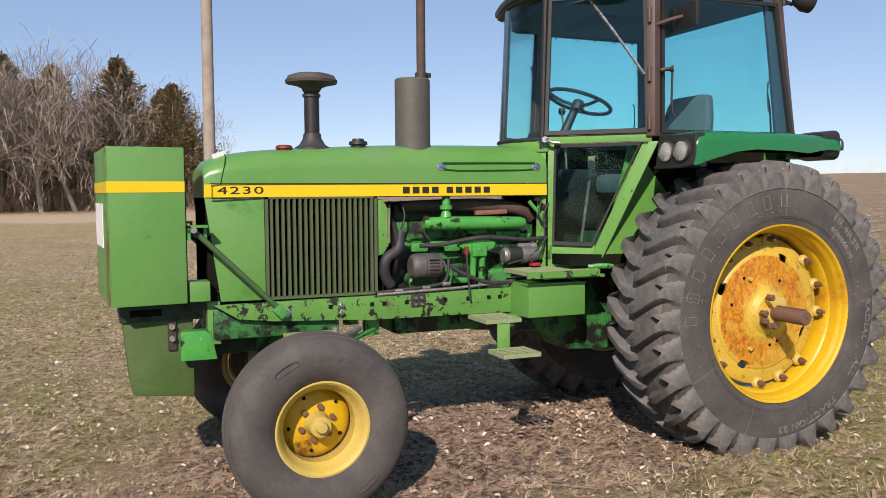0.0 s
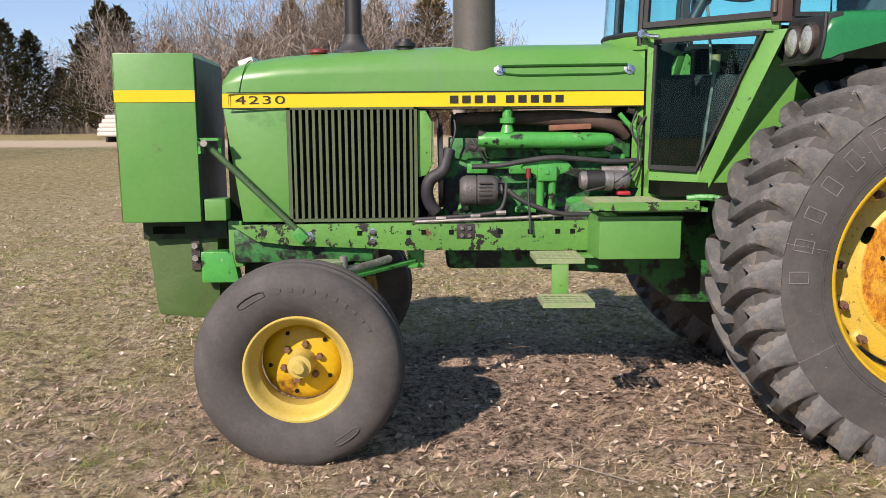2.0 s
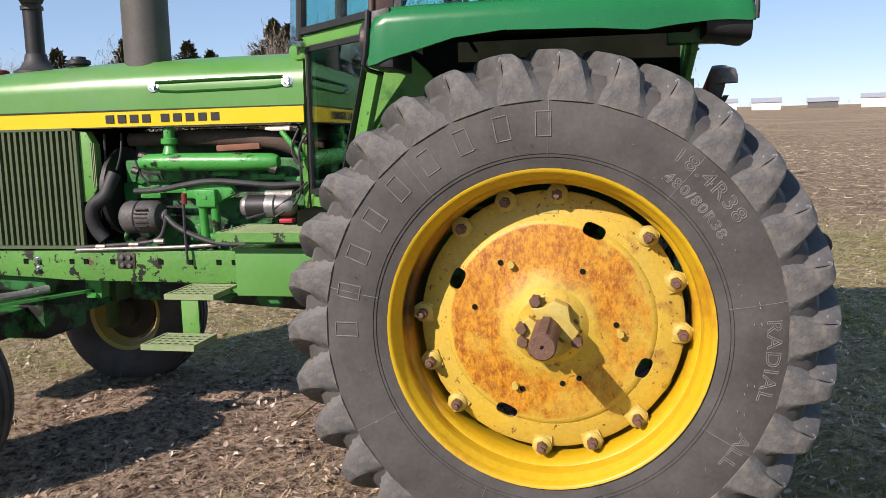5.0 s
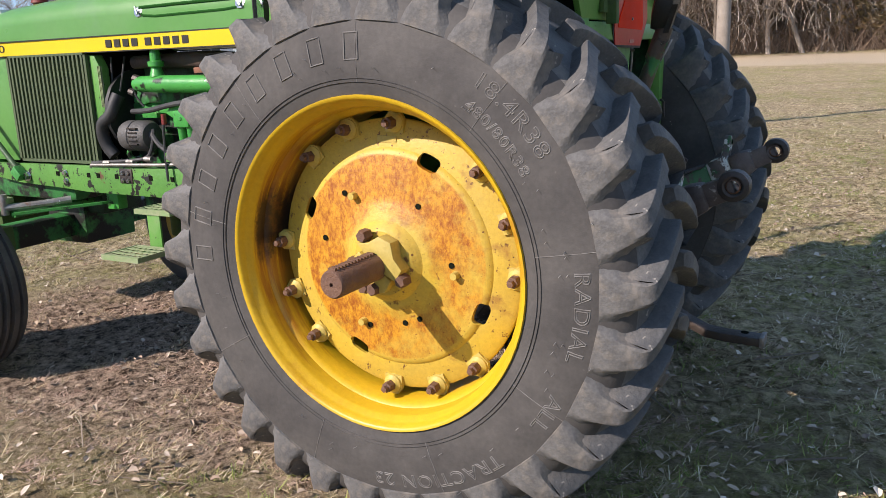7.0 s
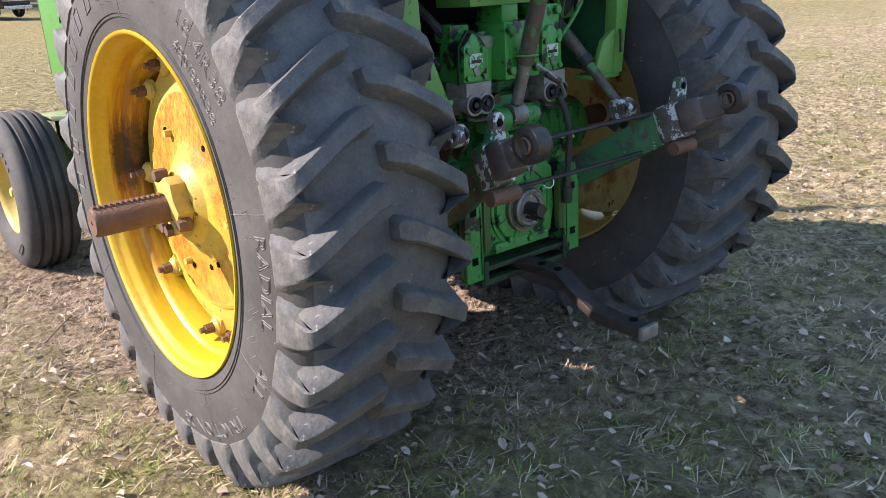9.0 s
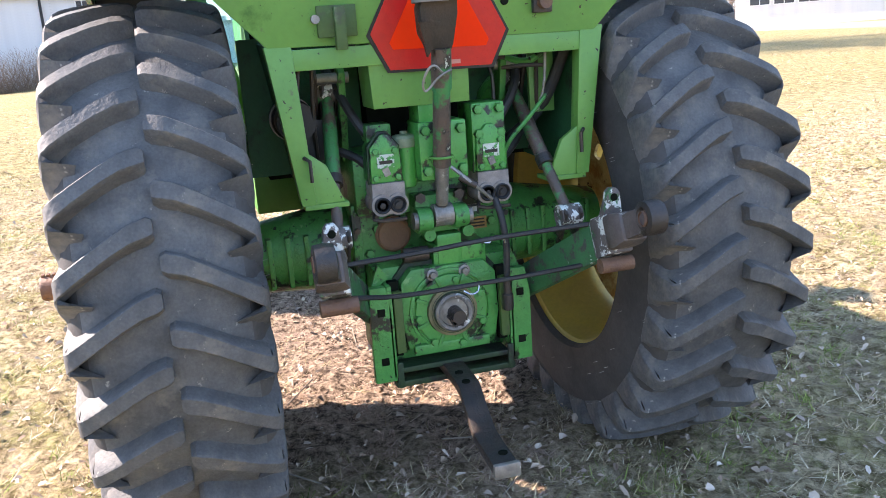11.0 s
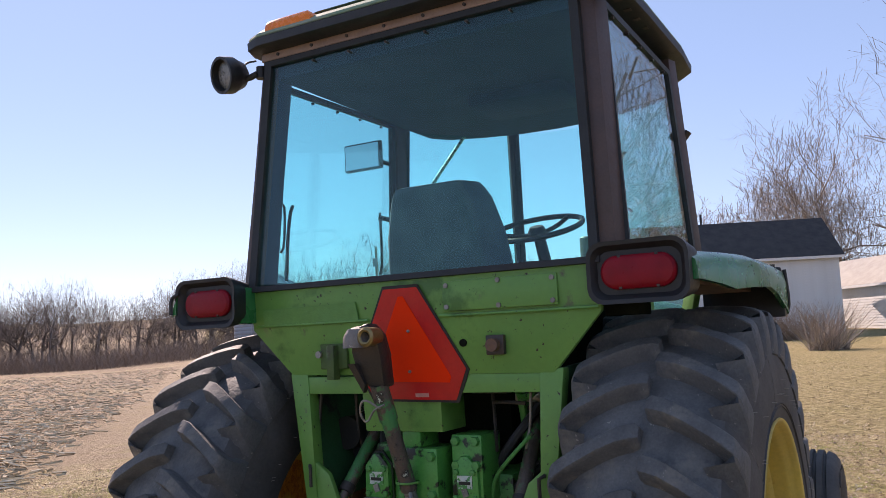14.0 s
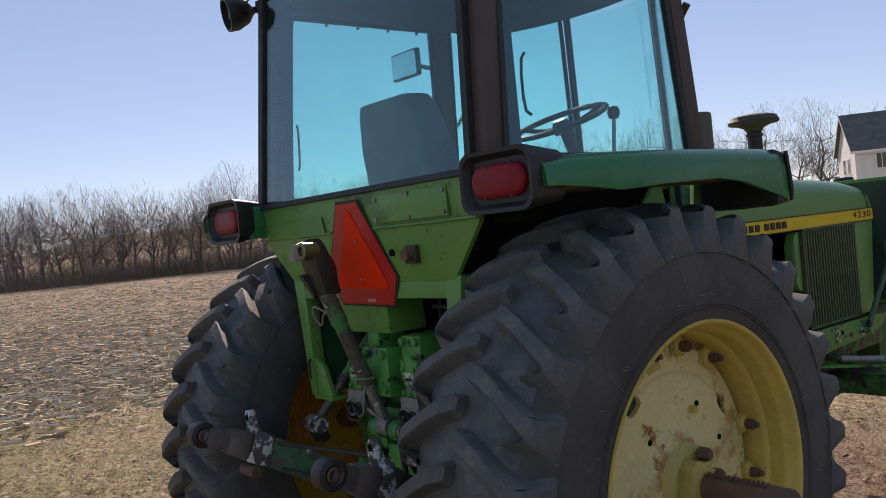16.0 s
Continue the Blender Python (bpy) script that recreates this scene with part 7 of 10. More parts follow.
part("claw_cap", lathe(bmesh.new(), [(0.050, -0.012), (0.048, 0.02), (0.034, 0.045), (0, 0.055)], 18, tuple(Bp + Vector((0, -0.03, 0.0))), "Z"), STEEL_CLAW, ul, "scraped grey claw cap")
part("claw_bush", lathe(bmesh.new(), [(0.016, -0.03), (0.028, -0.03), (0.03, 0.028), (0.022, 0.034), (0.016, 0.03)], 20, tuple(Bp + Vector((0.015, 0.025, 0.02))), "X"), BRASS, ul, "brass bush")
part("claw_latch", prism(bmesh.new(), [A + d * 0.92 + Vector((0.03, -0.07, -0.01)), A + d * 0.92 + Vector((0.03, -0.045, -0.01)), A + d * 0.80 + Vector((0.03, -0.03, 0)), A + d * 0.76 + Vector((0.03, -0.045, -0.0))], (-0.02, 0, 0)), STEEL_DARK, ul)
part("wire_loop", tube(bmesh.new(), [A + d * 0.68 + Vector((0.03, 0.0, 0)), A + d * 0.74 + Vector((0.05, -0.04, 0)), A + d * 0.66 + Vector((0.05, -0.07, 0)), A + d * 0.60 + Vector((0.04, -0.06, 0)), A + d * 0.66 + Vector((0.045, -0.02, 0.01)), A + d * 0.70 + Vector((0.03, 0.02, 0))], 0.0035, 6), STEEL, ul)
part("green_ring", lathe(bmesh.new(), [(0.034, 0), (0.040, 0.003), (0.034, 0.008)], 18, tuple(A + d * 0.29), "Z"), GREEN_LIGHT, ul)
part("link_cable", tube(bmesh.new(), [A + d * 0.25 + Vector((0.03, 0.02, 0)), A + Vector((0.14, 0.06, 0.11)), A + Vector((0.10, 0.13, 0.05))], 0.006, 6), STEEL, ul)
part("link_grip", rod(bmesh.new(), A + Vector((0.11, 0.03, 0.13)), A + Vector((0.13, 0.075, 0.10)), 0.011), STEEL_DARK, ul)


# lift arms, lift links and lower links
STEEL_WORN = mat("worn brown-grey steel", (0.15, 0.122, 0.108), (0.085, 0.066, 0.060), 12.0, 0.5, metal=0.25, bump=0.25, spots=(((0.50, 0.46, 0.42), 16.0, 0.63, 0.06), ((0.07, 0.05, 0.045), 8.0, 0.64, 0.08)))
def hitch(s):
    tp = (0.16, s * 0.305, 1.32)
    bt = (0.50, s * 0.365, 0.925) if s < 0 else (0.55, 0.335, 0.915)
    bm = tube(bmesh.new(), [(0.0, s * 0.27, 1.20), (0.08, s * 0.28, 1.28), tp], [0.05, 0.045, 0.035], 10, 1)
    part("lift_arm", bm, GREEN_OIL, T, "green lift arm")
    part("arm_pin", rod(bmesh.new(), (tp[0], tp[1] - 0.05, tp[2]), (tp[0], tp[1] + 0.05, tp[2]), 0.018), STEEL, T)
    a, b = Vector(tp), Vector(bt)
    ll = part("lift_link", tube(bmesh.new(), [a, a.lerp(b, 0.3), a.lerp(b, 0.62), a.lerp(b, 0.65), b], [0.017, 0.023, 0.023, 0.017, 0.017], 12, 0), LINK_PAINT, T, "grimy green lift link")
    part("link_collar", rod(bmesh.new(), a.lerp(b, 0.60), a.lerp(b, 0.66), 0.027), STEEL_DARK, ll)
    for q in (a, b):
        part("link_fork", rod(bmesh.new(), q + Vector((0, -0.034, 0)), q + Vector((0, 0.034, 0)), 0.034, None, 18), LINK_HEAD, ll)
        for dy in (-0.03, 0.018):
            part("fork_cheek", mbox(q + Vector((-0.022, dy, -0.075)), q + Vector((0.022, dy + 0.012, 0.03)), (0, 30, 0)), STEEL_DARK, ll, "", 0.006)
    root = Vector((0.18, s * 0.20, 0.56))
    joint = Vector((0.715, s * 0.40 - 0.02, 0.875))
    ball = Vector((0.915, s * 0.435 - 0.031, 0.965))
    sec = lambda p, w, h: [p + Vector((-h * 0.4, -w, h)), p + Vector((-h * 0.4, w, h)), p + Vector((h * 0.4, w, -h)), p + Vector((h * 0.4, -w, -h))]
    lk = part("lower_link", loft(bmesh.new(), [sec(root, 0.016, 0.045), sec(root.lerp(joint, 0.5), 0.017, 0.05), sec(joint, 0.020, 0.052)]), LINK_GREEN, T, "green and bare steel lower link", 0.006)
    dr = (ball - joint).normalized()
    bm = loft(bmesh.new(), [sec(joint - dr * 0.035, 0.032, 0.048), sec(joint - dr * 0.01, 0.040, 0.055), sec(joint + dr * 0.05, 0.040, 0.053)])
    part("link_collar", bm, LINK_HEAD, lk, "collar with flaking white paint", 0.006)
    bm = loft(bmesh.new(), [sec(joint + dr * 0.052, 0.043, 0.046), sec(joint + dr * 0.09, 0.045, 0.046), sec(joint + dr * 0.135, 0.038, 0.038)])
    part("link_head", bm, STEEL_WORN, lk, "worn brown telescoping head", 0.012)
    bm = loft(bmesh.new(), [[joint + Vector((x, -w, z)), joint + Vector((x, w, z)), joint + Vector((x + 0.028, w, z)), joint + Vector((x + 0.028, -w, z))] for x, w, z in ((0.0, 0.040, 0.045), (0.005, 0.030, 0.075), (0.012, 0.022, 0.115), (0.012, 0.020, 0.135), (0.012, 0.010, 0.148))])
    part("head_latch", bm, LINK_HEAD, lk, "pale latch lug with an eye", 0.006)
    part("latch_eye", rod(bmesh.new(), joint + Vector((0.038, 0, 0.122)), joint + Vector((0.042, 0, 0.122)), 0.011, None, 14), DARK, lk)
    part("link_tongue", loft(bmesh.new(), [sec(joint + dr * 0.12, 0.030, 0.034), sec(ball, 0.022, 0.032)]), STEEL_WORN, lk, "", 0.008)
    bl = lathe(bmesh.new(), [(0.024, -0.024), (0.031, -0.028), (0.046, -0.024), (0.049, 0.0), (0.046, 0.024), (0.031, 0.028), (0.024, 0.024)], 24, tuple(ball), closed=True)
    part("ball_end", bl, STEEL_DARK, lk, "worn ball end")
    part("ball", lathe(bmesh.new(), [(0.018, -0.030), (0.022, -0.026), (0.023, 0.0), (0.022, 0.026), (0.018, 0.030)], 18, tuple(ball), closed=True), RUSTY, lk)
    part("lower_bar", rod(bmesh.new(), joint + Vector((0.045, -0.05, -0.072)), joint + Vector((0.045, 0.05, -0.072)), 0.022), RUSTY, lk)
    # inner sheets and pipes in the recess
    part("recess_rod", tube(bmesh.new(), [(0.28, s * 0.36, 1.44), (0.26, s * 0.37, 1.25), (0.20, s * 0.36, 1.08)], 0.007, 6), STEEL_DARK, T)
    part("rockshaft_end", rod(bmesh.new(), (-0.02, s * 0.20, 1.18), (-0.02, s * 0.36, 1.18), 0.06), GREEN_OIL, T)


both(hitch)
# dark lift linkage up under the cab floor
def lift_top(s):
    part("lift_crank", prism(bmesh.new(), [(0.10, s * 0.255, 1.10), (0.17, s * 0.255, 1.10), (0.24, s * 0.255, 1.38), (0.20, s * 0.255, 1.42), (0.15, s * 0.255, 1.38)], (0, s * 0.022, 0)), GREEN_OIL, T, "green lift crank plate", 0.005)
    part("crank_pin", rod(bmesh.new(), (0.20, s * 0.24, 1.365), (0.20, s * 0.355, 1.365), 0.017, None, 12), STEEL, T)
    part("crank_plate", prism(bmesh.new(), [(0.12, s * 0.34, 1.25), (0.17, s * 0.34, 1.25), (0.225, s * 0.34, 1.37), (0.195, s * 0.34, 1.41), (0.15, s * 0.34, 1.36)], (0, s * 0.014, 0)), STEEL_DARK, T, "", 0.004)


both(lift_top)
part("shift_rod", tube(bmesh.new(), [(0.25, 0.17, 1.40), (0.30, 0.20, 1.38), (0.30, 0.205, 1.20)], 0.006, 6, 1), STEEL_DARK, T)
part("shift_link", mbox((0.24, 0.12, 1.385), (0.30, 0.25, 1.42)), STEEL_DARK, T, "", 0.004)
part("rockshaft", rod(bmesh.new(), (-0.02, -0.30, 1.18), (-0.02, 0.30, 1.18), 0.05), GREEN_OIL, T)
part("round_filter", rod(bmesh.new(), (0.10, -0.36, 1.18), (0.22, -0.36, 1.18), 0.065, None, 20), BLACK, T, "round black canister")
part("air_hose", tube(bmesh.new(), [(0.30, 0.46, 1.42), (0.24, 0.40, 1.22), (0.20, 0.30, 1.13), (0.16, 0.24, 1.08)], 0.02, 10), BLACK_RUBBER, T)
# straps and the loose hose
part("rubber_strap", tube(bmesh.new(), [(0.66, -0.38, 0.885), (0.52, -0.10, 0.855), (0.50, 0.08, 0.862), (0.66, 0.36, 0.905)], 0.0075, 6, 2), BLACK_RUBBER, T, "stretched black rubber strap")
part("rubber_strap", tube(bmesh.new(), [(0.66, -0.37, 0.79), (0.50, -0.20, 0.722), (0.49, 0.02, 0.722), (0.49, 0.16, 0.722), (0.66, 0.36, 0.785)], 0.0075, 6, 2), BLACK_RUBBER, T, "stretched black rubber strap")
part("strap_hook", tube(bmesh.new(), [(0.51, 0.06, 0.858), (0.512, 0.09, 0.85), (0.512, 0.10, 0.872), (0.51, 0.13, 0.868), (0.51, 0.14, 0.845)], 0.003, 6), CHROME, T)
part("strap_hook", tube(bmesh.new(), [(0.50, 0.0, 0.71), (0.505, 0.02, 0.695), (0.505, 0.045, 0.70), (0.50, 0.05, 0.72)], 0.003, 6), CHROME, T)
part("loose_hose", tube(bmesh.new(), [(0.45, 0.135, 0.975), (0.475, 0.145, 0.92), (0.48, 0.155, 0.84), (0.47, 0.155, 0.76), (0.465, 0.155, 0.70)], 0.0105, 10), BLACK_RUBBER, T, "loose black hydraulic hose")
part("hose_end", lathe(bmesh.new(), [(0, 0), (0.016, 0), (0.018, 0.01), (0.018, 0.05), (0.013, 0.055), (0.013, 0.10), (0, 0.10)], 14, (0.465, 0.155, 0.615), "Z"), STEEL_DARK, T)

# ---- steps and the left-hand box ----
tb = part("tool_box", loft(bmesh.new(), [[(-1.29, -0.30, z), (-1.27, -0.505, z), (-0.90, -0.505, z), (-0.90, -0.30, z)] for z in (0.757, 0.945)]), GREEN, T, "faded green box under the cab step", 0.008)
part("tool_box_lid", mbox((-1.28, -0.51, 0.94), (-0.895, -0.30, 0.952)), GREEN, tb)


def grating(name, x0, x1, y0, y1, z, nx, ny):
    bm = bmesh.new()
    box(bm, (x0, y0, z - 0.018), (x1, y0 + 0.008, z + 0.004)), box(bm, (x0, y1 - 0.008, z - 0.018), (x1, y1, z + 0.004))
    box(bm, (x0, y0 + 0.008, z - 0.018), (x0 + 0.008, y1 - 0.008, z + 0.004)), box(bm, (x1 - 0.008, y0 + 0.008, z - 0.018), (x1, y1 - 0.008, z + 0.004))
    ob = part(name, bm, GREEN_TREAD, T, "dusty green perforated step")
    bar = mesh_of("tread_strip", box(bmesh.new(), (-(x1 - x0) / 2 + 0.008, -0.0065, -0.0015), ((x1 - x0) / 2 - 0.008, 0.0065, 0.002)), GREEN_TREAD)
    for k in range(ny):
        shared("tread_strip", bar, ob, Matrix.Translation(((x0 + x1) / 2, y0 + (y1 - y0) * (k + 0.5) / ny, z)))
    cross = mesh_of("tread_rib", box(bmesh.new(), (-0.006, -(y1 - y0) / 2 + 0.008, -0.002), (0.006, (y1 - y0) / 2 - 0.008, 0.001)), GREEN_TREAD)
    for k in range(nx):
        shared("tread_rib", cross, ob, Matrix.Translation((x0 + (x1 - x0) * (k + 0.5) / nx, (y0 + y1) / 2, z - 0.001)))
    return ob


grating("upper_platform", -1.315, -0.845, -0.565, -0.29, 1.02, 12, 7)
part("platform_edge", mbox((-1.315, -0.572, 0.985), (-0.845, -0.563, 1.022)), GREEN_CHIP, T)
part("platform_flange", mbox((-1.20, -0.55, 0.975), (-0.80, -0.30, 0.992)), GREEN, T)
grating("middle_step", -1.56, -1.345, -0.56, -0.32, 0.768, 7, 6)
part("step_arm", mbox((-1.36, -0.40, 0.748), (-1.25, -0.33, 0.764)), GREEN, T)
grating("bottom_step", -1.555, -1.335, -0.76, -0.57, 0.612, 7, 5)
bm = mbox((-1.49, -0.555, 0.60), (-1.415, -0.545, 0.755))
box(bm, (-1.49, -0.62, 0.593), (-1.415, -0.545, 0.602))
part("step_hanger", bm, GREEN_LIGHT, T, "bright green step hanger", 0.003)
part("pedal_linkage", tube(bmesh.new(), [(-0.88, -0.50, 1.03), (-0.80, -0.53, 1.04), (-0.74, -0.55, 1.03)], 0.015, 8), GREEN_OIL, T)

# ---- ground ----
def rise(x, y):
    """Height of the land: level yard, fields that climb gently far off."""
    r, az = np.hypot(x, y), np.degrees(np.arctan2(y, x))
    h = 0.012 * np.sin(x * 2.1 + 0.7 * np.sin(y * 1.7)) * np.sin(y * 1.9 + 0.4) + 0.008 * np.sin(x * 5.3 + y * 3.1) - 0.012
    win = lambda lo, hi: np.clip((az - lo) / 12, 0, 1) * np.clip((hi - az) / 12, 0, 1)
    h = h + win(0, 108) * np.clip(r - 45, 0, 600) * 0.024
    h = h + win(-150, -95) * np.clip(r - 112, 0, 160) * 0.070
    azw = np.mod(az, 360)
    h = h + win(-160, -127) * np.clip(r - 50, 0, 45) * 0.030
    h = h + win(74, 132) * np.clip(r - 38, 0, 30) * 0.020
    h = h + win(120, 192) * np.clip(r - 46, 0, 140) * 0.014
    h = h + np.clip((azw - 160) / 10, 0, 1) * np.clip((193 - azw) / 6, 0, 1) * np.clip(r - 46, 0, 30) * 0.032
    return h


def axis_steps(lo, hi, step, far):
    inner = np.arange(lo, hi + 1e-6, step)
    out, d = [], step
    while (out[-1] if out else 0) < far:
        d *= 1.16
        out.append((out[-1] if out else 0) + d)
    out = np.array(out)
    return np.concatenate([lo - out[::-1], inner, hi + out])


gx, gy = axis_steps(-7.0, 5.5, 0.07, 1500), axis_steps(-7.0, 6.0, 0.07, 1500)
XX, YY = np.meshgrid(gx, gy, indexing="ij")
rng = np.random.default_rng(5)
ZZ = rise(XX, YY)
near = (np.abs(XX + 0.7) < 7) & (np.abs(YY) < 7.5)
ZZ = ZZ + near * rng.normal(0, 0.010, ZZ.shape)
nx, ny = XX.shape
idx = np.arange(nx * ny).reshape(nx, ny)
quads = np.stack([idx[:-1, :-1], idx[1:, :-1], idx[1:, 1:], idx[:-1, 1:]], -1).reshape(-1, 4)


def ground_mat():
    m = bpy.data.materials.new("dry winter grass and stubble")
    m.use_nodes = True
    n, l = m.node_tree.nodes, m.node_tree.links
    bsdf = n["Principled BSDF"]
    tc = n.new("ShaderNodeTexCoord")
    sep = n.new("ShaderNodeSeparateXYZ")
    l.new(tc.outputs["Object"], sep.inputs[0])

    def noi(s, d=6.0, r=0.65, stretch=None):
        t = n.new("ShaderNodeTexNoise")
        t.inputs["Scale"].default_value, t.inputs["Detail"].default_value, t.inputs["Roughness"].default_value = s, d, r
        src = tc.outputs["Object"]
        if stretch:
            mp = n.new("ShaderNodeMapping")
            mp.inputs["Scale"].default_value = stretch
            mp.inputs["Rotation"].default_value = (0, 0, radians(20))
            l.new(src, mp.inputs[0])
            src = mp.outputs[0]
        l.new(src, t.inputs[0])
        return t.outputs[0]

    def rng_(src, lo, hi, a=0.0, b=1.0):
        r = n.new("ShaderNodeMapRange")
        for i, v in ((1, lo), (2, hi), (3, a), (4, b)):
            r.inputs[i].default_value = v
        l.new(src, r.inputs[0])
        return r.outputs[0]

    def math_(op, a, b):
        x = n.new("ShaderNodeMath")
        x.operation = op
        for i, v in enumerate((a, b)):
            if hasattr(v, "is_linked"):
                l.new(v, x.inputs[i])
            else:
                x.inputs[i].default_value = v
        return x.outputs[0]

    def mix(f, a, b):
        x = n.new("ShaderNodeMix")
        x.data_type = "RGBA"
        for sock, v in ((x.inputs[0], f), (x.inputs[6], a), (x.inputs[7], b)):
            if hasattr(v, "is_linked"):
                l.new(v, sock)
            else:
                sock.default_value = (*v, 1)
        return x.outputs[2]

    straw = mix(rng_(noi(15, 9, 0.78), 0.42, 0.59), (0.13, 0.086, 0.043), (0.76, 0.60, 0.365))
    green = mix(rng_(noi(17, 9, 0.78), 0.42, 0.59), (0.09, 0.09, 0.027), (0.47, 0.44, 0.155))
    lawn = mix(rng_(math_("ADD", math_("ADD", math_("MULTIPLY", noi(0.35, 4), 0.6), math_("MULTIPLY", noi(1.7, 5), 0.4)), rng_(sep.outputs[0], 0.0, 3.5, 0.0, 0.12)), 0.47, 0.62), straw, green)
    lawn = mix(rng_(noi(3.2, 6, 0.75), 0.50, 0.62, 0.0, 0.75), lawn, mix(rng_(noi(18, 9, 0.78), 0.41, 0.60), (0.14, 0.097, 0.064), (0.62, 0.47, 0.33)))
    lawn = mix(rng_(noi(5.0, 6, 0.75), 0.53, 0.64, 0.0, 0.7), lawn, mix(rng_(noi(19, 9, 0.78), 0.41, 0.60), (0.095, 0.095, 0.03), (0.44, 0.43, 0.16)))
    lawn = mix(rng_(noi(0.7, 5, 0.7), 0.54, 0.68, 0.0, 0.5), lawn, (0.50, 0.40, 0.25))
    lawn = mix(rng_(noi(4.5, 8, 0.82), 0.50, 0.60, 0.0, 0.55), lawn, (0.20, 0.145, 0.085))
    lawn = mix(rng_(noi(7.0, 9, 0.85), 0.54, 0.62, 0.0, 0.6), lawn, (0.70, 0.58, 0.39))
    meadow = mix(rng_(noi(6, 9, 0.82), 0.43, 0.58), (0.13, 0.105, 0.042), (0.46, 0.375, 0.185))
    lawn = mix(rng_(math_("ADD", sep.outputs[0], math_("MULTIPLY", noi(0.5, 4), 4.0)), -4.0, -9.0, 0.0, 0.8), lawn, meadow)
    litter = mix(rng_(noi(22, 9, 0.8), 0.42, 0.62), (0.075, 0.049, 0.034), (0.67, 0.495, 0.36))
    # worn brown litter beneath and beside the machine
    ex = math_("MULTIPLY", math_("ADD", sep.outputs[0], 1.45), 0.45)
    ey = math_("MULTIPLY", math_("ADD", sep.outputs[1], 0.1), 0.75)
    rad = math_("ADD", math_("MULTIPLY", ex, ex), math_("MULTIPLY", ey, ey))
    worn = rng_(math_("ADD", rad, math_("MULTIPLY", noi(2.2), 1.3)), 1.75, 1.05)
    lawn = mix(math_("MULTIPLY", rng_(math_("ADD", sep.outputs[1], math_("MULTIPLY", noi(0.4, 3), 4.0)), 44.0, 46.0), rng_(math_("ADD", sep.outputs[1], math_("MULTIPLY", noi(0.3, 3), 4.0)), 56.0, 53.0)), lawn, (0.50, 0.40, 0.28))
    lawn = mix(worn, lawn, litter)
    furrow = noi(1.0, 5, 0.6, (4.0, 1.1, 1.0))
    soil = mix(rng_(furrow, 0.42, 0.58), (0.20, 0.14, 0.088), (0.42, 0.305, 0.195))
    soil = mix(rng_(noi(9, 8, 0.8), 0.46, 0.60), soil, (0.10, 0.07, 0.048))
    soil = mix(rng_(noi(24, 9, 0.85), 0.52, 0.63), soil, (0.60, 0.485, 0.325))
    soil = mix(rng_(noi(0.12, 4), 0.5, 0.68), soil, (0.36, 0.28, 0.17))
    edge = math_("MULTIPLY", math_("SUBTRACT", noi(0.5, 4), 0.5), 6.0)
    f1 = rng_(math_("ADD", math_("ADD", sep.outputs[1], math_("MULTIPLY", sep.outputs[0], -0.28)), edge), -7.2, -9.0)
    skew = math_("ADD", math_("SUBTRACT", sep.outputs[1], sep.outputs[0]), math_("MULTIPLY", edge, 0.5))
    f1 = math_("MULTIPLY", f1, rng_(skew, -3.6, -4.8))
    f2 = math_("MULTIPLY", rng_(math_("ADD", sep.outputs[0], edge), 1.0, 4.0), rng_(sep.outputs[1], 6.0, 9.0))
    field = math_("MAXIMUM", f1, f2)
    # a pale tan track along the field's edge
    lane = math_("MULTIPLY", math_("MULTIPLY", rng_(skew, -5.2, -4.5), rng_(skew, -2.0, -3.2)), math_("MULTIPLY", rng_(sep.outputs[0], -3.0, -6.0), rng_(sep.outputs[1], -7.5, -9.5)))
    lane = math_("MULTIPLY", lane, rng_(noi(1.2, 7, 0.75), 0.36, 0.52, 0.35, 1.0))
    l.new(mix(lane, mix(field, lawn, soil), mix(rng_(noi(14, 8, 0.75), 0.42, 0.6), (0.25, 0.185, 0.115), (0.42, 0.325, 0.22))), bsdf.inputs["Base Color"])
    bsdf.inputs["Roughness"].default_value = 0.95
    bsdf.inputs["Specular IOR Level"].default_value = 0.1
    b = n.new("ShaderNodeBump")
    b.inputs["Strength"].default_value, b.inputs["Distance"].default_value = 1.0, 0.05
    l.new(noi(20, 9, 0.8), b.inputs["Height"])
    l.new(b.outputs[0], bsdf.inputs["Normal"])
    return m


ground = tagged(new("ground", raw_mesh("ground", np.stack([XX, YY, ZZ], -1).reshape(-1, 3), quads, ground_mat(), True)), "dry winter grass yard running into stubble fields", "ground", kind="structure")


def leafy_mat(name, cols, rough=0.85, trans=0.15):
    """Varied by mesh island."""
    m = bpy.data.materials.new(name)
    m.use_nodes = True
    n, l = m.node_tree.nodes, m.node_tree.links
    g, r = n.new("ShaderNodeNewGeometry"), n.new("ShaderNodeValToRGB")
    e = r.color_ramp.elements
    e[0].color, e[1].color = (*cols[0], 1), (*cols[-1], 1)
    for k, c in enumerate(cols[1:-1]):
        e.new((k + 1) / (len(cols) - 1)).color = (*c, 1)
    l.new(g.outputs["Random Per Island"], r.inputs[0])
    l.new(r.outputs[0], n["Principled BSDF"].inputs["Base Color"])
    n["Principled BSDF"].inputs["Roughness"].default_value = rough
    n["Principled BSDF"].inputs["Specular IOR Level"].default_value = 0.2
    return m


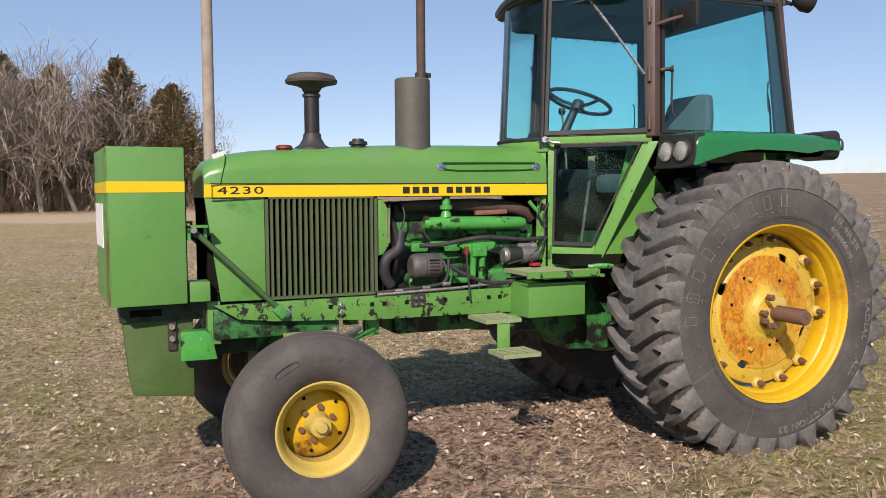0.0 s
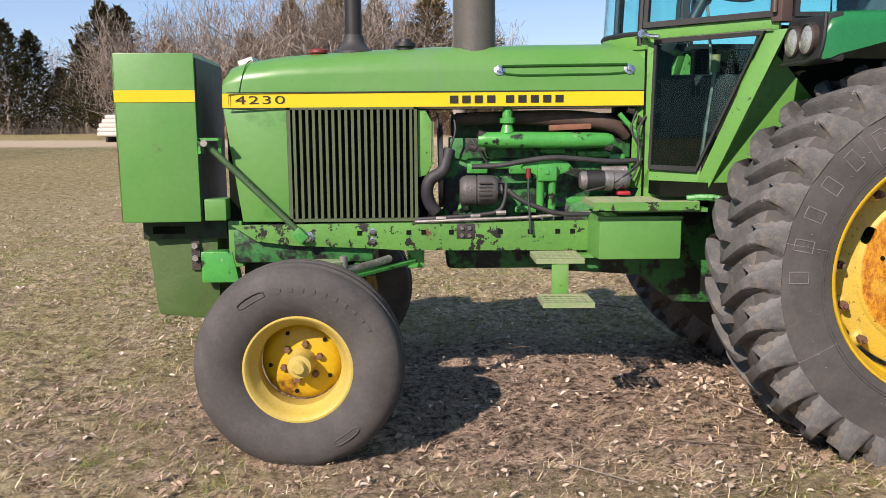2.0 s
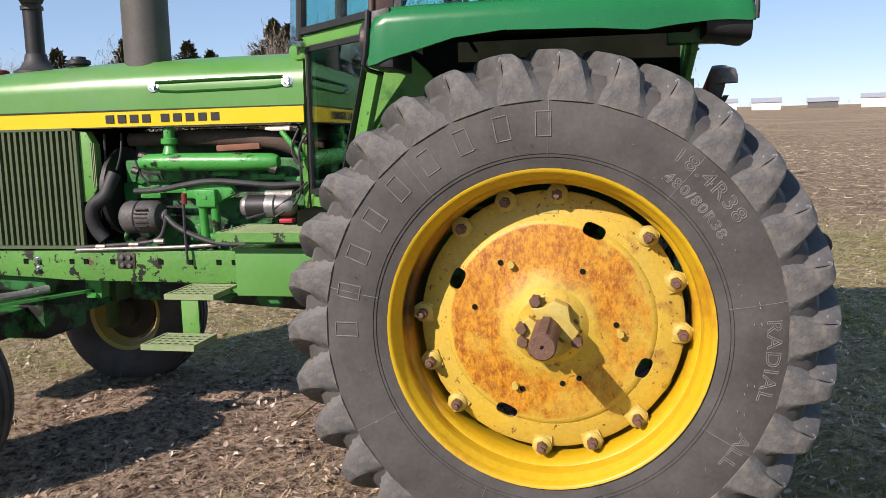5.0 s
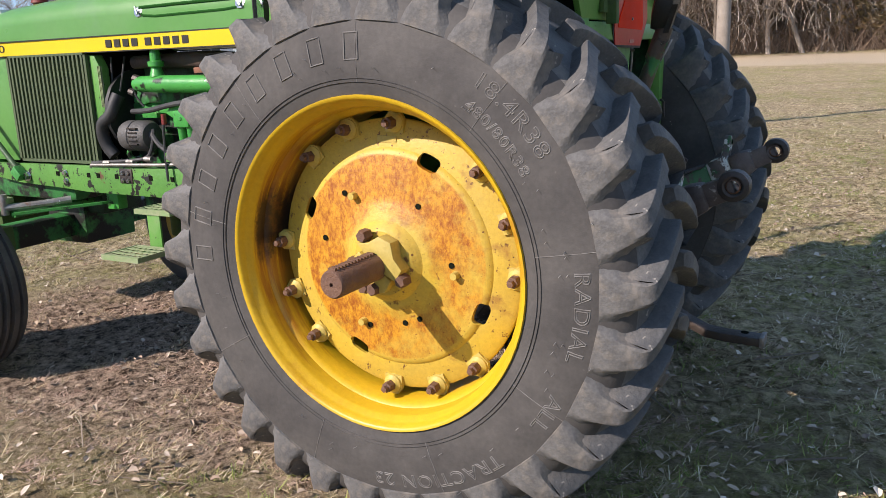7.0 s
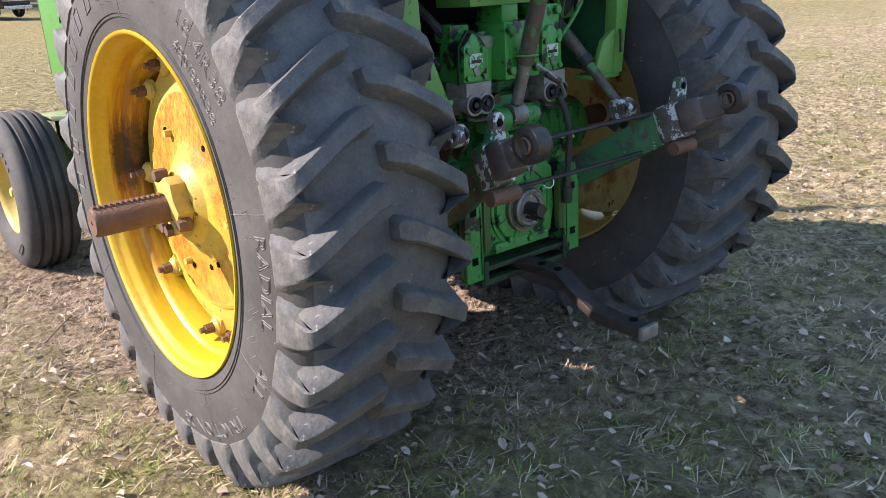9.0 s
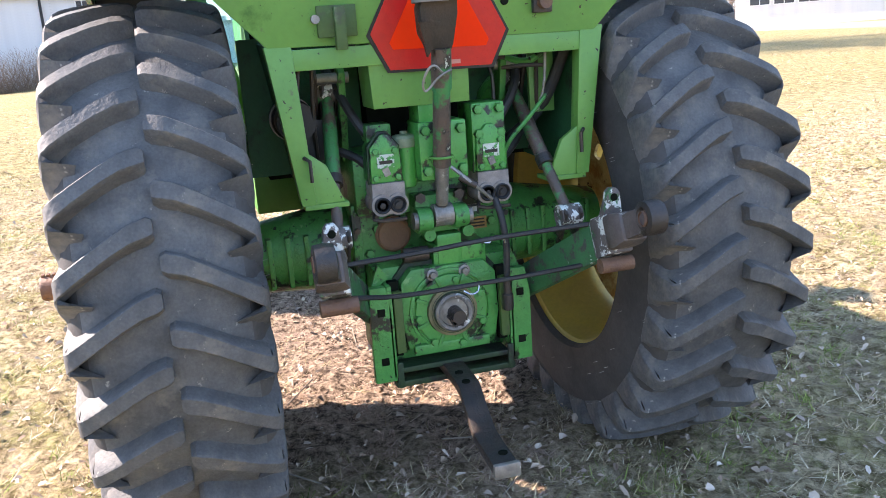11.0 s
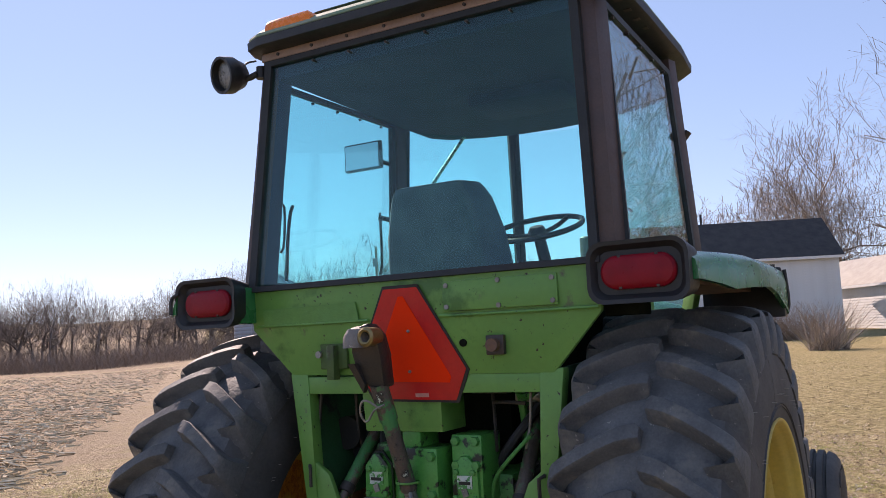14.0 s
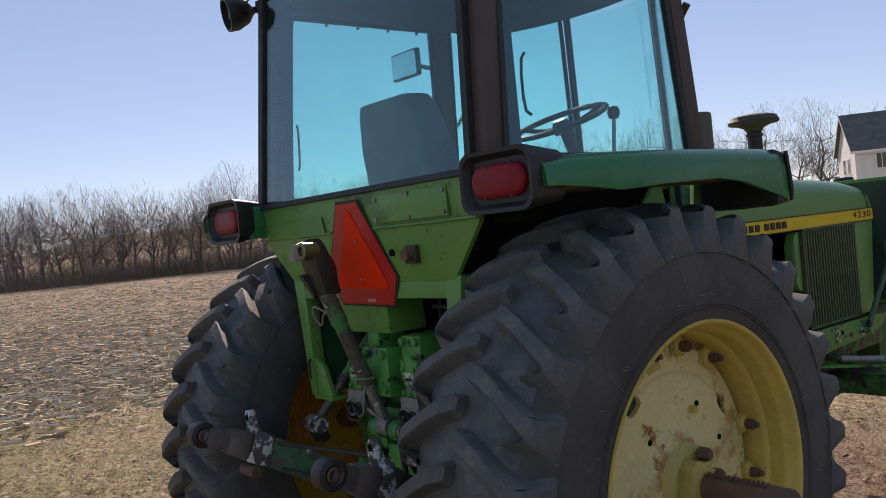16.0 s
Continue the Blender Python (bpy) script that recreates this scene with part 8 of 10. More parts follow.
STRAW = leafy_mat("straw grass blades", ((0.36, 0.26, 0.14), (0.64, 0.505, 0.31), (0.19, 0.165, 0.06), (0.78, 0.67, 0.48), (0.22, 0.15, 0.082), (0.57, 0.44, 0.265)))
BROWN_STRAW = leafy_mat("brown matted litter", ((0.29, 0.185, 0.13), (0.60, 0.43, 0.32), (0.38, 0.255, 0.185), (0.74, 0.56, 0.44), (0.25, 0.16, 0.115)))
GREEN_GRASS = leafy_mat("young green grass", ((0.09, 0.13, 0.025), (0.22, 0.29, 0.065), (0.36, 0.38, 0.11), (0.15, 0.21, 0.045)))
LEAF = leafy_mat("dry tan leaves", ((0.40, 0.29, 0.20), (0.56, 0.44, 0.33), (0.22, 0.14, 0.097), (0.76, 0.65, 0.53), (0.30, 0.20, 0.14), (0.62, 0.50, 0.385)))
STALK = leafy_mat("pale corn stalks", ((0.52, 0.42, 0.28), (0.68, 0.57, 0.40), (0.30, 0.22, 0.14), (0.74, 0.65, 0.48), (0.40, 0.30, 0.19)))


def worn_at(x, y):
    return ((x + 1.45) * 0.45) ** 2 + ((y + 0.1) * 0.75) ** 2


def blades(name, n, pick, length, width, lie, material, label, seed, clump=14):
    """Many blades of grass in small tufts, one face each, in one mesh."""
    g = np.random.default_rng(seed)
    x, y = pick(g, n // clump)
    spread = g.uniform(0.012, 0.05, len(x))
    x, y, spread = np.repeat(x, clump), np.repeat(y, clump), np.repeat(spread, clump)
    n = len(x)
    x, y = x + g.normal(0, 1, n) * spread, y + g.normal(0, 1, n) * spread
    z = rise(x, y)
    a = g.uniform(0, 2 * np.pi, n)
    ln = g.uniform(*length, n)
    tilt = np.clip(g.normal(lie, 0.28, n), 0.03, 1.35)
    d = np.stack([np.cos(a) * np.cos(tilt), np.sin(a) * np.cos(tilt), np.sin(tilt)], -1)
    sag = np.stack([np.cos(a + 0.5), np.sin(a + 0.5), -0.35 * np.ones(n)], -1)
    side = np.stack([-np.sin(a), np.cos(a), 0.25 * np.ones(n)], -1) * (g.uniform(*width, n) / 2)[:, None]
    p0 = np.stack([x, y, z - 0.004], -1)
    p2 = p0 + (d * 0.85 + sag * 0.2) * ln[:, None]
    v = np.stack([p0 - side, p0 + side, p2 + side * 0.35, p2 - side * 0.35], 1).reshape(-1, 3)
    f = np.arange(n)[:, None] * 4 + [0, 1, 2, 3]
    return tagged(new(name, raw_mesh(name, v, f, material)), label, "grass", kind="stuff")


def in_yard(g, n, far=1.0):
    """Dense where the camera passes, thinner outward."""
    r = 9.5 * far * g.uniform(0, 1, n) ** 0.62
    a = g.uniform(0, 2 * np.pi, n)
    return -0.6 + r * np.cos(a), 0.0 + r * np.sin(a)


def patchy(x, y, s=1.3, p=0.0):
    return np.sin(x * s + p) * np.sin(y * s * 1.2 + p * 2) + 0.6 * np.sin(x * s * 2.7 + y * s * 1.9 + p)


def pick_straw(g, n):
    x, y = in_yard(g, n)
    k = (worn_at(x, y) + 0.35 * patchy(x, y) > 0.55 + 0.3 * g.uniform(-1, 1, n)) | (g.uniform(0, 1, n) < 0.12)
    return x[k], y[k]


def pick_worn(g, n):
    x, y = g.uniform(-4.2, 2.4, n), g.uniform(-2.2, 2.2, n)
    k = worn_at(x, y) + 0.35 * patchy(x, y) < 1.1
    return x[k], y[k]


def pick_green(g, n):
    x, y = in_yard(g, n)
    k = (patchy(x, y, 1.9, 2.0) + 0.5 * patchy(x, y, 0.6, 1.0) > np.where(x > 0.7, 0.05, 0.26)) & (worn_at(x, y) > 0.7)
    return x[k], y[k]


blades("dry_grass", 400000, pick_straw, (0.022, 0.075), (0.0022, 0.0056), 0.42, STRAW, "flattened straw-coloured winter grass", 11)
blades("brown_litter", 170000, pick_worn, (0.015, 0.055), (0.0018, 0.0045), 0.2, BROWN_STRAW, "matted brown dead grass under the tractor", 12)
blades("green_grass", 190000, pick_green, (0.03, 0.07), (0.0025, 0.005), 0.6, GREEN_GRASS, "short new green grass shoots", 13)


def pick_far(g, n):
    r, a = 9.0 + 24.0 * g.uniform(0, 1, n) ** 1.3, g.uniform(np.radians(20), np.radians(215), n)
    return -0.6 + r * np.cos(a), r * np.sin(a)


blades("dry_grass", 90000, pick_far, (0.04, 0.12), (0.006, 0.014), 0.35, STRAW, "flattened straw-coloured winter grass", 14)


def dry_leaves(n, seed):
    """Curled leaves, two bent faces each."""
    g = np.random.default_rng(seed)
    x, y = in_yard(g, n)
    z = rise(x, y) + g.uniform(0.008, 0.03, n)
    a, s, t = g.uniform(0, 2 * np.pi, n), g.uniform(0.005, 0.021, n), g.normal(0, 0.3, n)
    u = np.stack([np.cos(a), np.sin(a), t], -1) * s[:, None]
    w = np.stack([-np.sin(a), np.cos(a), g.normal(0, 0.3, n)], -1) * (s * g.uniform(0.45, 0.8, n))[:, None]
    c = np.stack([x, y, z], -1)
    lift = np.zeros((n, 3))
    lift[:, 2] = s * g.uniform(0.1, 0.7, n)
    k1, k2 = g.uniform(0.5, 1.1, (n, 1)), g.uniform(0.5, 1.1, (n, 1))
    v = np.stack([c - u, c - u * 0.4 + w * k1 + lift, c + u * 0.45 + w * k2 * 0.8 + lift * 0.8, c + u, c + u * 0.5 - w * k1 * 0.9 + lift * 0.9, c - u * 0.45 - w * k2 + lift * 0.6], 1).reshape(-1, 3)
    b = np.arange(n)[:, None] * 6
    f = np.concatenate([b + [0, 3, 2, 1], b + [0, 5, 4, 3]], 0)
    return tagged(new("fallen_leaves", raw_mesh("fallen_leaves", v, f, LEAF)), "scattered dry tan leaves on the grass", "leaves", kind="stuff")


dry_leaves(26000, 21)


def sticks(name, n, pick, length, r, material, label, cat, seed, flat=0.12):
    g = np.random.default_rng(seed)
    x, y = pick(g, n)
    n = len(x)
    a, ln, ti = g.uniform(0, 2 * np.pi, n), g.uniform(*length, n), np.abs(g.normal(0, flat, n))
    d = np.stack([np.cos(a) * np.cos(ti), np.sin(a) * np.cos(ti), np.sin(ti)], -1) * ln[:, None] / 2
    c = np.stack([x, y, rise(x, y) + 0.012 + np.abs(d[:, 2])], -1)
    s1 = np.stack([-np.sin(a), np.cos(a), np.zeros(n)], -1) * (g.uniform(*r, n))[:, None]
    s2 = np.zeros((n, 3))
    s2[:, 2] = np.linalg.norm(s1, axis=1)
    v = np.stack([c - d + s1, c - d - s1 * 0.5 + s2, c - d - s1 * 0.5 - s2, c + d + s1, c + d - s1 * 0.5 + s2, c + d - s1 * 0.5 - s2], 1).reshape(-1, 3)
    b = np.arange(n)[:, None] * 6
    f = np.concatenate([b + [0, 1, 4, 3], b + [1, 2, 5, 4], b + [2, 0, 3, 5]], 0)
    return tagged(new(name, raw_mesh(name, v, f, material)), label, cat, kind="stuff")


def pick_field(g, n):
    r, a = 5 + 62 * g.uniform(0, 1, n) ** 1.9, np.radians(g.uniform(-180, -55, n))
    x, y = 1.0 + r * np.cos(a), -1.0 + r * np.sin(a)
    k = (y - 0.28 * x < -7.5 + g.normal(0, 0.6, n)) & (y - x < -4.8 + g.normal(0, 0.4, n))
    return x[k], y[k]


def pick_field_b(g, n):
    x, y = g.uniform(3, 45, n), g.uniform(8, 50, n)
    return x, y


sticks("corn_stubble", 62000, pick_field, (0.08, 0.34), (0.005, 0.015), STALK, "broken pale corn stalks on bare soil", "stubble", 31)
sticks("field_straw", 2500, pick_field_b, (0.06, 0.25), (0.005, 0.010), STALK, "sparse pale straw on a bare field", "stubble", 32)
sticks("twigs", 260, lambda g, n: in_yard(g, n), (0.08, 0.35), (0.002, 0.004), leafy_mat("grey twigs", ((0.16, 0.12, 0.09), (0.30, 0.25, 0.2))), "small grey twigs on the grass", "twigs", 33)


# ---- trees ----
def grow(seed, height, spread=0.62, trunk=0.16, kids=(7, 6, 5, 4), first=0.25, thin=0.034, up=0.25, lean=0.16, reach=(0.45, 0.7), low=-9.0):
    """Limbs of a leafless tree as lists of start, end and radii, heavy limbs and twigs apart."""
    g = random.Random(seed)
    big, small = [], []

    def limb(p, d, ln, r, lev):
        steps = (5, 5, 3, 2, 2)[lev]
        pts, ways, rads = [p], [d], [r]
        for k in range(steps):
            d = (d + Vector((g.gauss(0, lean if lev == 0 else 0.26), g.gauss(0, lean if lev == 0 else 0.26), g.gauss(0, 0.10 if lev == 0 else 0.22) + (up * 0.25 if lev else 0)))).normalized()
            q = pts[-1] + d * (ln / steps)
            if lev and q.z < low:
                return
            r1 = max(r * (1 - 0.5 * (k + 1) / steps), thin * 0.5)
            (big if lev < 3 else small).append((pts[-1], q, rads[-1], r1))
            pts.append(q), ways.append(d), rads.append(r1)
        if lev < len(kids):
            for j in range(kids[lev]):
                f = first + (1 - first) * (j + g.uniform(0.2, 1.0)) / kids[lev] if lev == 0 else 0.2 + 0.8 * (j + g.uniform(0.2, 1.0)) / kids[lev]
                f = min(f, 1.0)
                i = min(int(f * steps), steps - 1)
                q, dd = pts[i].lerp(pts[i + 1], f * steps - i), ways[i + 1]
                side = Matrix.Rotation(g.uniform(0, 2 * math.pi), 3, dd) @ dd.orthogonal().normalized()
                nd = (dd * g.uniform(0.5, 0.9) + side * spread * g.uniform(0.7, 1.3) + Vector((0, 0, up * 0.6))).normalized()
                limb(q, nd, ln * g.uniform(*(reach if lev == 0 else (0.45, 0.7))), max(rads[i + 1] * g.uniform(0.4, 0.62), thin * 0.5), lev + 1)

    limb(Vector((0, 0, -0.2)), Vector((0, 0, 1)), height * 0.55, trunk, 0)
    return big, small


def limbs_to_arrays(segs, sides):
    p0 = np.array([tuple(s[0]) for s in segs])
    p1 = np.array([tuple(s[1]) for s in segs])
    r0, r1 = np.array([s[2] for s in segs]), np.array([s[3] for s in segs])
    d = p1 - p0
    d /= np.linalg.norm(d, axis=1)[:, None] + 1e-9
    u = np.cross(d, np.where(np.abs(d[:, 2:3]) > 0.9, [[1.0, 0, 0]], [[0, 0, 1.0]]))
    u /= np.linalg.norm(u, axis=1)[:, None]
    w = np.cross(d, u)
    if sides == 2:
        v = np.stack([p0 - u * r0[:, None], p0 + u * r0[:, None], p1 + u * r1[:, None], p1 - u * r1[:, None]], 1).reshape(-1, 3)
        return v, np.arange(len(segs))[:, None] * 4 + [0, 1, 2, 3]
    rings = []
    for k in range(sides):
        a = 2 * math.pi * k / sides
        o = u * math.cos(a) + w * math.sin(a)
        rings += [p0 + o * r0[:, None], p1 + o * r1[:, None]]
    v = np.stack(rings, 1).reshape(-1, 3)
    b = np.arange(len(segs))[:, None] * (2 * sides)
    f = np.concatenate([b + [2 * k, 2 * ((k + 1) % sides), 2 * ((k + 1) % sides) + 1, 2 * k + 1] for k in range(sides)], 0)
    return v, f


BARK = mat("grey-brown bark", (0.27, 0.225, 0.185), (0.38, 0.325, 0.275), 3.0, 0.9, bump=0.4, bscale=25)
TWIG = leafy_mat("grey-brown twigs", ((0.24, 0.20, 0.165), (0.40, 0.335, 0.28), (0.15, 0.12, 0.10)))
TWIG_RED = leafy_mat("reddish brown twigs", ((0.265, 0.185, 0.13), (0.39, 0.285, 0.21), (0.16, 0.115, 0.083)))
NEEDLE = leafy_mat("dark cedar needles", ((0.045, 0.052, 0.026), (0.075, 0.075, 0.038), (0.115, 0.09, 0.05), (0.055, 0.058, 0.03)))
NEEDLE_RUST = leafy_mat("rusty cedar needles", ((0.25, 0.20, 0.11), (0.40, 0.29, 0.175), (0.15, 0.135, 0.07), (0.30, 0.23, 0.125)))


def bare_tree(label, seed, twig=TWIG, stems=((0.0, 0.0),), **kw):
    big, small = [], []
    for k, (dx, dy) in enumerate(stems):
        b, s = grow(seed + 50 * k, **kw)
        shift = lambda q: [(p0 + Vector((dx, dy, 0)), p1 + Vector((dx, dy, 0)), r0, r1) for p0, p1, r0, r1 in q]
        big, small = big + shift(b), small + shift(s)
        if len(stems) > 1:
            big.append((Vector((dx * 1.3, dy * 1.2, -0.3)), Vector((dx, dy, 1.1)), kw["trunk"] * 1.7, kw["trunk"]))
    v, f = limbs_to_arrays(big, 6)
    t = tagged(new("bare_tree"), label, "tree")
    tr = new("trunk", raw_mesh("trunk", v, f, BARK, True))
    tr.parent = t
    v, f = limbs_to_arrays(small, 2)
    cr = new("crown", raw_mesh("crown", v, f, twig))
    cr.parent = t
    return t


def cedar(label, seed, height, width, needle=NEEDLE, n=6000):
    """Pointed evergreen: a trunk and a ragged cone of drooping needle sprays."""
    g = np.random.default_rng(seed)
    t = tagged(new("cedar_tree"), label, "tree")
    tr = part("trunk", rod(bmesh.new(), (0, 0, -0.2), (0, 0, height * 0.96), height * 0.018, 0.01, 8), BARK, t)
    h = g.uniform(0.04, 1.0, n) ** 0.85
    a = g.uniform(0, 2 * np.pi, n)
    lobes = 1 + 0.34 * np.sin(a * 3 + h * 17) + 0.26 * np.sin(a * 5 - h * 29) + 0.15 * np.sin(a * 2 + h * 43)
    rr = width * (1 - h) ** 0.68 * np.clip(h * 6, 0.35, 1) * lobes * (1 + 0.22 * np.sin(h * 58 + a * 2)) * g.uniform(0.2, 1.0, n) ** 0.5
    c = np.stack([rr * np.cos(a), rr * np.sin(a), h * height + g.normal(0, 0.12, n)], -1)
    out = np.stack([np.cos(a), np.sin(a), g.uniform(0.0, 0.9, n)], -1)
    ln = g.uniform(0.14, 0.36, n) * height / 9
    sd = np.stack([-np.sin(a), np.cos(a), g.normal(0, 0.5, n)], -1) * (ln * g.uniform(0.18, 0.4, n))[:, None]
    tip = c + out * ln[:, None]
    mid = c + out * (ln * 0.5)[:, None]
    mid[:, 2] -= ln * 0.15
    v = np.stack([c, mid + sd, tip, mid - sd], 1).reshape(-1, 3)
    f = np.arange(n)[:, None] * 4 + [0, 1, 2, 3]
    cr = new("crown", raw_mesh("crown", v, f, needle))
    cr.parent = t
    return t


def polar(az, d, z=None, o=(2.0, 0.0)):
    a = radians(az)
    x, y = o[0] + d * math.cos(a), o[1] + d * math.sin(a)
    return x, y, float(rise(np.array(x), np.array(y))) if z is None else z


def place(t, az, d, scale=1.0, turn=0.0, o=(2.0, 0.0), copy=True):
    m = Matrix.Translation(polar(az, d, None, o)) @ Matrix.Rotation(turn, 4, "Z") @ Matrix.Scale(scale, 4)
    if copy:
        c = copy_thing(t, Matrix.Identity(4))
        c.matrix_basis = m
        return c
    t.matrix_basis = m
    return t


LA, LB = "leafless grey-brown tree with fine twigs", "leafless reddish-brown thicket tree"
tree_a = bare_tree(LA, 1, height=11.0, trunk=0.16, kids=(11, 8, 6, 3), spread=1.05, first=0.12, up=0.02, thin=0.024)
tree_b = bare_tree(LA, 2, height=11.5, trunk=0.15, kids=(11, 8, 6, 3), spread=0.95, first=0.12, up=0.02, thin=0.024)
tree_c = bare_tree(LB, 3, TWIG_RED, height=9.0, trunk=0.10, kids=(12, 8, 5, 3), spread=1.1, first=0.0, up=0.03, thin=0.024)
tree_d = bare_tree(LB, 4, TWIG_RED, height=8.5, trunk=0.09, kids=(12, 8, 5, 3), spread=1.2, first=0.0, up=0.03, thin=0.024)
tree_e = bare_tree("tall leafless tree with a wide airy crown", 9, height=24.0, trunk=0.34, kids=(11, 8, 7, 6), spread=0.85, first=0.22, thin=0.030, up=0.1)
big_tree = bare_tree("huge bare old twin-stemmed tree with wide heavy limbs", 8, stems=((0.0, -0.9), (0.5, 0.9)), height=13.0, trunk=0.5, kids=(9, 8, 7, 6), spread=1.15, first=0.34, up=0.16, thin=0.019, lean=0.05, reach=(0.85, 1.25), low=3.2)
ced_a = cedar("tall dark green cedar tree", 5, 11.0, 3.3)
ced_b = cedar("rusty green shaggy cedar tree", 6, 9.5, 3.6, NEEDLE_RUST)
O1 = (-2.5, -4.3)  # the first stretch of the way
rd = random.Random(4)
# windbreak behind the yard
place(tree_a, 97.5, 64, 1.0, 0.3, O1, False), place(tree_b, 93.2, 62, 1.02, 1.0, O1, False), place(ced_a, 109.4, 86, 1.064, 0.2, O1, False), place(ced_b, 86.0, 60, 0.88, 0.0, O1, False)
place(tree_c, 102.5, 66, 1.12, 0.4, O1, False), place(tree_d, 106.3, 68, 1.15, 2.0, O1, False)
for az, d, k, t in ((91.2, 60, 0.98, tree_b), (95.2, 66, 1.05, tree_a), (88.2, 61, 0.95, tree_a), (86.8, 62, 0.8, tree_b), (99.5, 63, 0.95, tree_b), (101.0, 67, 1.0, tree_a), (104.2, 70, 1.1, tree_a), (107.8, 74, 1.0, tree_b), (96.3, 60, 0.8, tree_d), (92.2, 61, 0.8, tree_c), (90.0, 63, 0.85, tree_d), (87.3, 64, 0.75, tree_c), (85.6, 63, 0.62, tree_d), (100.2, 62, 0.9, tree_d), (98.4, 64, 0.9, tree_c), (103.4, 66, 1.2, tree_d), (105.2, 68, 1.15, tree_c), (107.3, 70, 0.9, tree_d), (97.0, 58, 1.12, tree_b), (94.0, 58, 1.1, tree_a), (98.9, 59, 1.1, tree_a), (92.0, 58, 1.0, tree_b), (100.4, 60, 1.05, tree_b)):
    place(t, az, d, k * 1.08, rd.uniform(0, 6), O1)
for az, d, k, t in ((94.2, 67, 0.98, ced_b), (90.6, 63, 0.85, ced_b), (86.6, 62, 0.9, ced_b), (85.1, 60, 0.62, ced_b), (102.0, 72, 0.75, ced_b), (89.3, 62, 1.12, ced_b), (110.4, 88, 1.18, ced_a), (111.6, 88, 0.9, ced_a), (114.6, 90, 0.92, ced_a), (116.0, 88, 0.98, ced_a), (117.4, 92, 0.8, ced_a), (119.8, 90, 0.8, ced_a), (121.5, 92, 0.7, ced_b), (124.0, 95, 0.75, ced_a), (106.6, 72, 0.85, ced_b), (113.0, 90, 0.7, ced_b)):
    place(t, az, d, k * (1.22 if az > 119 else 0.95), rd.uniform(0, 6), O1)
for k in range(30):
    place(rd.choice((ced_b, tree_a, tree_b, tree_c, tree_d, tree_c)), 85.2 + k * 0.82 + rd.uniform(-0.3, 0.3), rd.uniform(67, 74), rd.uniform(0.7, 1.02), rd.uniform(0, 6), O1)
for k in range(16):
    place(rd.choice((tree_a, tree_b, tree_c, tree_d)), 109 + k * 1.35 + rd.uniform(-0.4, 0.4), rd.uniform(88, 104), rd.uniform(0.95, 1.25), rd.uniform(0, 6), O1)

for az, d, k in ((93.0, 68, 1.05), (95.8, 68, 1.12), (98.6, 68, 1.05), (101.4, 66, 0.8), (94.6, 63, 0.6)):
    place(ced_b, az, d, k, rd.uniform(0, 6), O1)

# trees on the house side
place(tree_e, 173.0, 88, 1.0, 0.4, (2.9, 0.7), False)
place(big_tree, 160.3, 50, 1.42, radians(160), (2.9, 0.3), False)
for az, d, k, t in ((177.6, 84, 1.05, tree_e), (182.5, 92, 1.0, tree_e), (-175.5, 95, 2.0, tree_a), (-172.0, 98, 2.0, tree_b), (-168.5, 92, 1.6, tree_a), (172.5, 88, 1.5, tree_b), (168.0, 92, 1.35, tree_a), (165.0, 86, 1.2, tree_b), (155.0, 88, 1.3, tree_a), (151.0, 92, 1.3, tree_b),
                    (147.5, 95, 1.2, tree_a), (143.0, 97, 1.2, tree_b), (174.5, 90, 1.0, tree_c), (170.5, 92, 1.0, tree_d), (166.5, 92, 1.05, tree_c), (162.5, 90, 1.0, tree_d), (158.0, 92, 1.05, tree_c), (153.0, 93, 1.0, tree_d), (149.0, 95, 1.0, tree_c), (145.5, 96, 1.0, tree_d), (140.5, 96, 1.0, tree_c)):
    place(t, az, d, k, rd.uniform(0, 6), (2.9, 0.7))
for az, d, k in ((167.2, 90, 0.95), (163.8, 92, 0.8), (160.5, 93, 0.75), (152.2, 95, 0.8)):
    place(ced_b, az, d, k, rd.uniform(0, 6), (2.9, 0.7))


